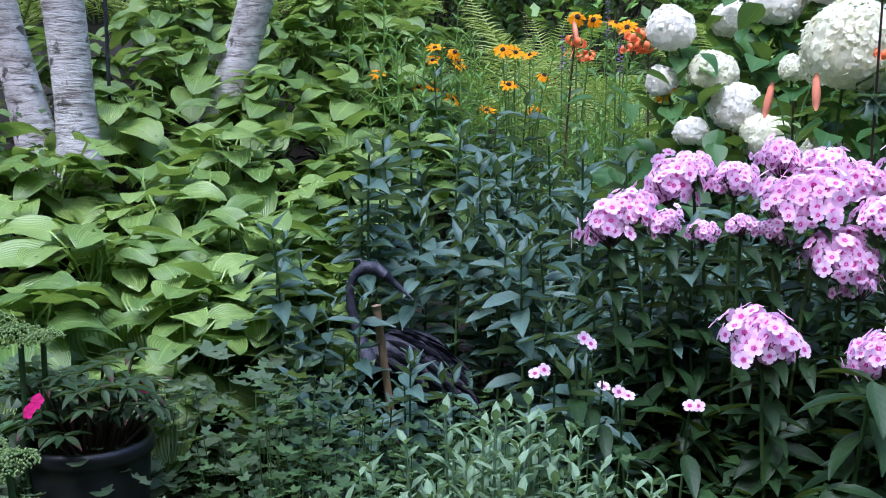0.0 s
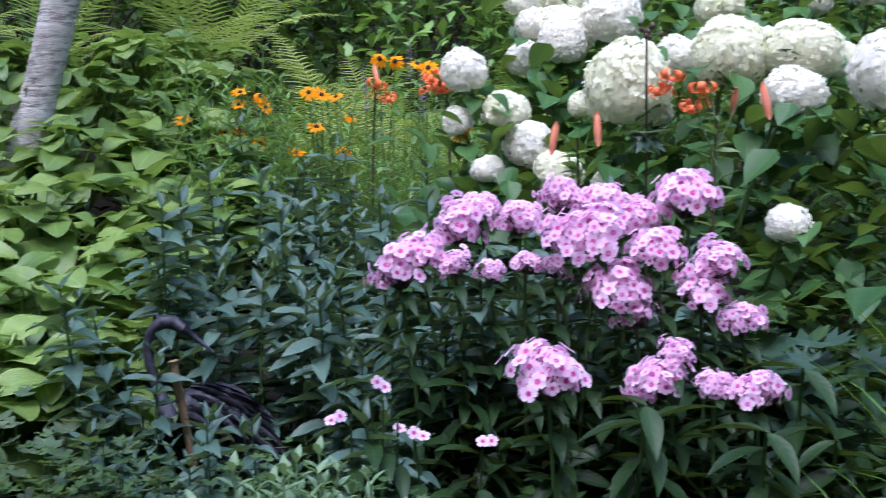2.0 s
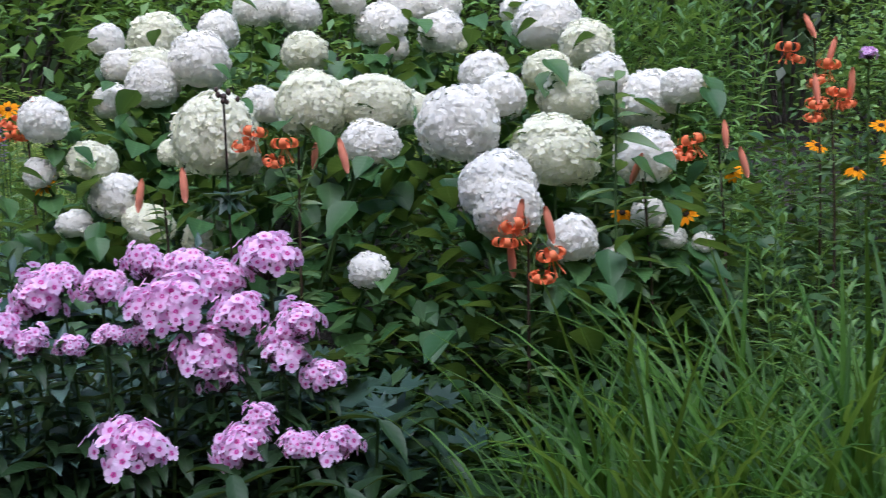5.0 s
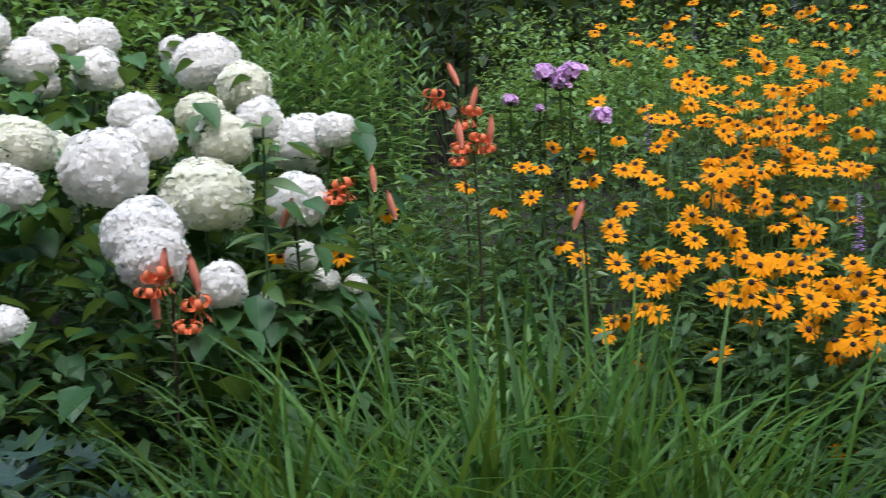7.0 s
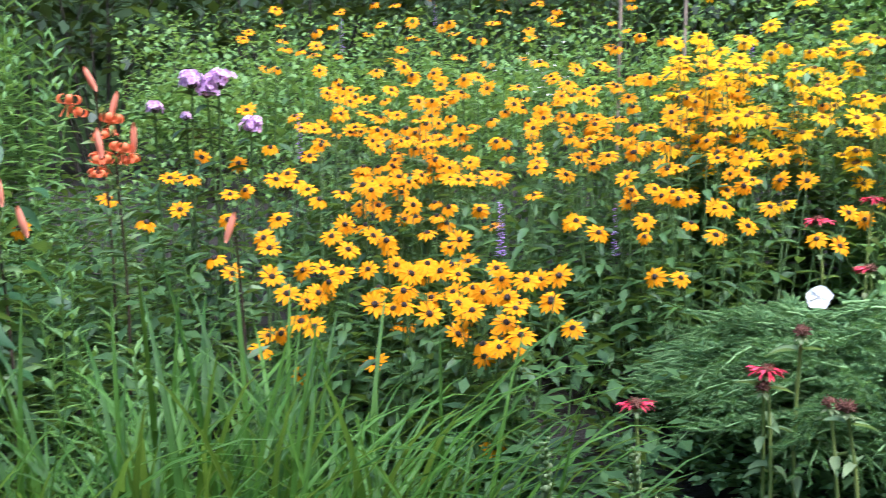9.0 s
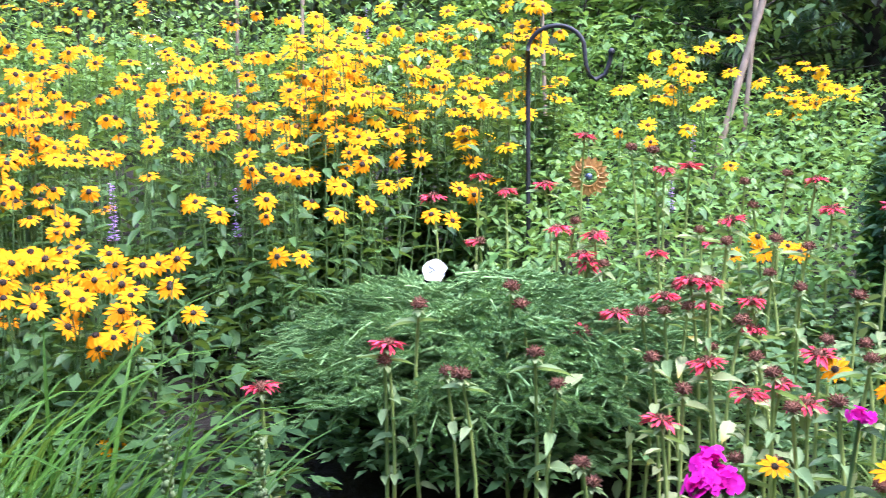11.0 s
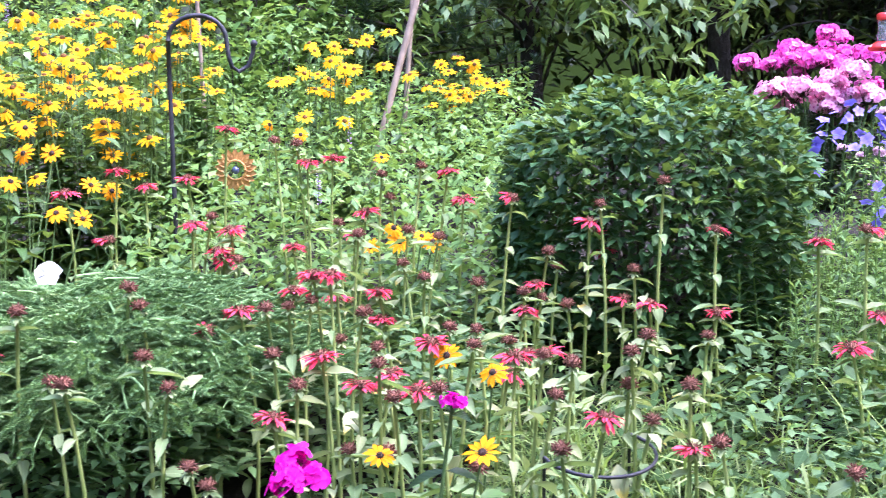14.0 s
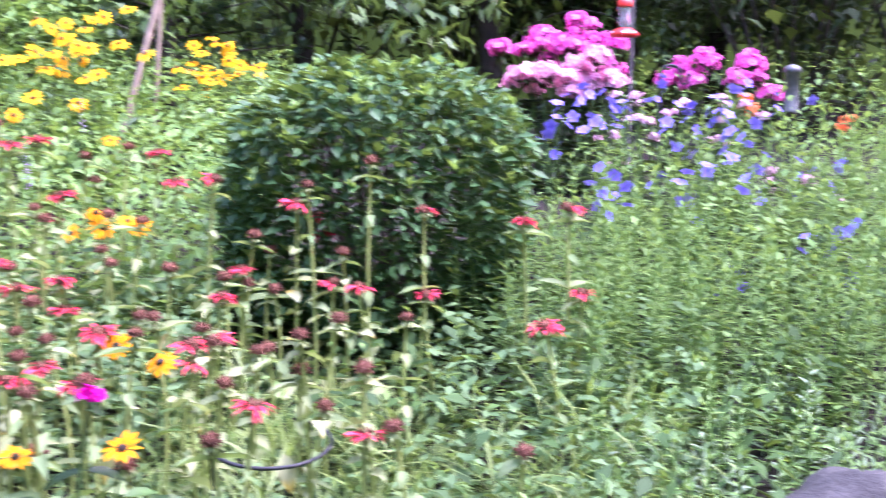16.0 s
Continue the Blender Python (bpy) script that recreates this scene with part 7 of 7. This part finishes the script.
def twig_trough():
    """A low black trough with dry twigs beside the birches."""
    x, y = -1.04, 3.5
    z = 1.10
    t = thing("trough", "low black trough with dried brown twigs", "trough", (x, y, z - 0.45))
    bm = bmesh.new()
    bmesh.ops.create_cube(bm, size=1, matrix=Matrix.Translation((0, 0, 0.24)) @ Matrix.Diagonal((0.26, 0.2, 0.5, 1)))
    top_face = max(bm.faces, key=lambda f: f.calc_center_median().z)
    r = bmesh.ops.inset_region(bm, faces=[top_face], thickness=0.015)
    bmesh.ops.translate(bm, verts=top_face.verts, vec=(0, 0, -0.06))
    bmesh.ops.bevel(bm, geom=[e for e in bm.edges], offset=0.006, segments=1, affect="EDGES")
    me = bpy.data.meshes.new("tray")
    bm.to_mesh(me)
    me.materials.append(M["pot"])
    part("tray", me, t)
    g = Geo()
    for i in range(70):
        a = uni(0, 6.28)
        p = np.array((uni(-0.12, 0.12), uni(-0.09, 0.09), 0.42))
        g.add(tube([p, p + np.array((math.cos(a) * 0.08, math.sin(a) * 0.08, uni(0.04, 0.15)))], 0.0015, 3, False))
    g.add(small_leaf(0.03, 0.014), mats(np.stack([uni(-0.13, 0.13, 80), uni(-0.1, 0.1, 80), uni(0.42, 0.55, 80)], 1), uni(0, 6.28, 80), uni(-0.6, 0.6, 80), 0))
    tagged(part("dry_twigs", g.mesh("dry_twigs", M["dry"]), t, "dried brown twigs"), kind="stuff")


twig_trough()
lily([(4.62, -2.95, 1.50, 0), (4.66, -3.0, 1.46, 0)], "orange lily flowers beyond the balloon flowers")
lily([(4.35, -3.25, 1.42, 0)], "single orange lily flower at the bed's far end")

# ---- background shrubs and woods ----
def shrub(label, material, rx, rz, n, L, W, clumps=26, name="shrub", cat="shrub", group="background shrubs"):
    """A loose shrub: stems fan out of the ground and end in uneven clumps of leaves."""
    t = thing(name, label, cat, (0, 0, 0), group)
    d = dome(clumps, -0.4) * uni(0.55, 1.05, clumps)[:, None]
    c = d * np.array((rx, rx, rz)) + np.array((0, 0, rz * 0.9))
    g = Geo()
    for q in c[::2]:
        g.add(tube(arc((q[0] * 0.12, q[1] * 0.12, -0.05), q, 0.05, 5, 0.06), np.linspace(0.012, 0.003, 5), 5, False))
    part("branching", g.mesh("branching", M["bark"]), t)
    p = np.repeat(c, n // clumps, 0)
    p = p + RNG.normal(0, 0.26, p.shape) * np.array((rx, rx, rz * 0.8)) * 0.75
    k = len(p)
    m = mats(p, uni(0, 6.28, k), uni(-0.9, 0.5, k), uni(-0.5, 0.5, k), uni(0.7, 1.35, k))
    m[:, :3, :3] = m[:, :3, :3] @ np.diag([W, L, L])
    tagged(part("foliage", Geo().add(FLAT, m).mesh("foliage", M[material]), t), kind="stuff")
    return t


GREEN = [shrub("loose green shrub at the back of the bank", "shrub", 0.75, 0.75, 1900, 0.085, 0.042) for i in range(2)]
LIGHT = [shrub("light green leafy shrub on the upper bank", "bright", 0.6, 0.55, 2300, 0.06, 0.032, group="light green shrubs") for i in range(2)]
DARK = [shrub("shrub before the woods, coloured near-black green for shade", "woods", 0.95, 1.1, 1800, 0.09, 0.05, group="shaded shrubs") for i in range(2)]
repeat_at(GREEN, [on_ground(*polar(az, r)) for az, r in ((-27, 6.2), (-20, 6.9), (-12, 7.0), (-4, 7.2), (5, 7.3), (13, 7.4), (21, 7.0), (29, 7.0), (88, 7.0), (94, 7.4))], (0.9, 1.2))
repeat_at(LIGHT, [on_ground(*polar(az, r)) for az, r in ((50, 6.3), (56, 6.5), (62, 6.6), (68, 6.9), (74, 6.6), (80, 7.0), (85, 6.5), (91, 6.4), (16, 4.7), (21, 4.9))], (0.8, 1.05))
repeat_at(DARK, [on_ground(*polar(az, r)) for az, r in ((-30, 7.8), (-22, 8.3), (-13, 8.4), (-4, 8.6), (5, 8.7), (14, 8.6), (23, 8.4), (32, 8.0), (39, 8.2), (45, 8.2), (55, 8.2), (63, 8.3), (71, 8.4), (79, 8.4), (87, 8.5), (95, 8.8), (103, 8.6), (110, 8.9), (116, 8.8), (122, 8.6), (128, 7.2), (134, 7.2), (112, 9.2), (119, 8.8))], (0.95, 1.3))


def pine(place, label):
    t = thing("pine_tree", label, "pine", place)
    part("trunk", Geo().add(tube([(0, 0, -0.1), (0.02, 0, 1.5), (0, 0.03, 3.4)], (0.07, 0.055, 0.02), 10)).mesh("trunk", M["bark"]), t)
    g, st = Geo(), Geo()
    for i in range(64):
        z = 0.15 + 3.0 * (i / 64) ** 1.1
        a, L = i * 2.4, (1.0 - 0.22 * z) * uni(0.75, 1.0)
        e = np.array((L * math.cos(a), L * math.sin(a), z + 0.12 * L))
        st.add(tube([(0, 0, z), e], (0.012, 0.003), 5, False))
        for k in range(8):
            s = 0.3 + 0.7 * k / 7
            n = 26
            c = np.array((0, 0, z)) * (1 - s) + e * s + RNG.normal(0, 0.05, 3)
            m = mats(np.repeat(c[None], n, 0), uni(0, 6.28, n), uni(-0.2, 1.4, n), 0, 1)
            m[:, :3, :3] = m[:, :3, :3] @ np.diag([0.008, 0.085, 0.085])
            g.add(DIAMOND, m)
    part("branching", st.mesh("branching", M["bark"]), t)
    tagged(part("needle_foliage", g.mesh("needle_foliage", M["pine"]), t), kind="stuff")


pine(on_ground(*polar(97.3, 6.9)), "blue-green pine at the edge of the woods")


def leafy_tree(place, h, label, tips, material="branch_leaf"):
    """A tree whose lower boughs hang towards the garden with drooping compound leaves."""
    t = thing("tree", label, "tree", place, "trees at the edge of the woods")
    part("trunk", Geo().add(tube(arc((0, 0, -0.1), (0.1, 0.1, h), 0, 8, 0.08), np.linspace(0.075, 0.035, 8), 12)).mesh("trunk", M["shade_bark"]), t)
    g, st = Geo(), Geo()
    for i in range(tips):
        a, z = uni(0, 6.28), uni(0.4, 1.7)
        L = uni(0.9, 1.9)
        q = arc((0, 0, z), (L * math.cos(a), L * math.sin(a), z + uni(-0.25, 0.35)), 0.25, 7, 0.1)
        st.add(tube(q, np.linspace(0.012, 0.003, 7), 5, False))
        for c in q[2:]:
            for j in range(5):
                yaw = a + math.pi / 2 * (1 if j % 2 else -1) + uni(-0.9, 0.9)
                e = c + np.array((-math.sin(yaw), math.cos(yaw), -0.35)) * uni(0.15, 0.35)
                n = 9
                p = np.repeat(e[None], n, 0) + RNG.normal(0, 0.05, (n, 3))
                m = mats(p, uni(0, 6.28, n), uni(-1.1, 0.0, n), uni(-0.4, 0.4, n), uni(0.7, 1.2, n))
                m[:, :3, :3] = m[:, :3, :3] @ np.diag([0.042, 0.10, 0.10])
                g.add(FLAT, m)
    part("branching", st.mesh("branching", M["bark"]), t)
    tagged(part("crown", g.mesh("crown", M[material]), t), kind="stuff")


leafy_tree(on_ground(*polar(104, 7.4)), 4.6, "broadleaf tree with low hanging leafy boughs", 20)
leafy_tree(on_ground(*polar(113.5, 7.2)), 4.4, "slim broadleaf tree behind magenta phlox", 14)
leafy_tree(on_ground(*polar(124, 8.2)), 4.6, "broadleaf tree at the wood's edge, leaves coloured dark for shade", 26, "woods")


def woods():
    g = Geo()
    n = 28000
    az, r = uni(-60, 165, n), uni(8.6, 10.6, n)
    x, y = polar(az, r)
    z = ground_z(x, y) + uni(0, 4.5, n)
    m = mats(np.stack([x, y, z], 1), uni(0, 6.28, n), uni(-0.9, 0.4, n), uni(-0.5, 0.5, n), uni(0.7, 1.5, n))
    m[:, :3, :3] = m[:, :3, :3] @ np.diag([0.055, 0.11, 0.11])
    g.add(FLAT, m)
    tagged(new("far_woods", g.mesh("far_woods", M["woods"])), "woodland foliage behind the garden, coloured near black for shade", "woods", kind="stuff")
    # Added ring: its dark colour stands for deep shade, its height blocks low sky.
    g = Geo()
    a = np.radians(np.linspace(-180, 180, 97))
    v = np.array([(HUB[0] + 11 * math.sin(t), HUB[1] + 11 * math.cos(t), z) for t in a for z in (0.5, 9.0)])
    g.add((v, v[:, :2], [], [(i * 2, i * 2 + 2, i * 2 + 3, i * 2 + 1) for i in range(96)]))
    tagged(new("backdrop", g.mesh("backdrop", M["woods"])), "plain dark ring standing for shaded woods, blocks low sky", "backdrop", kind="structure")


woods()
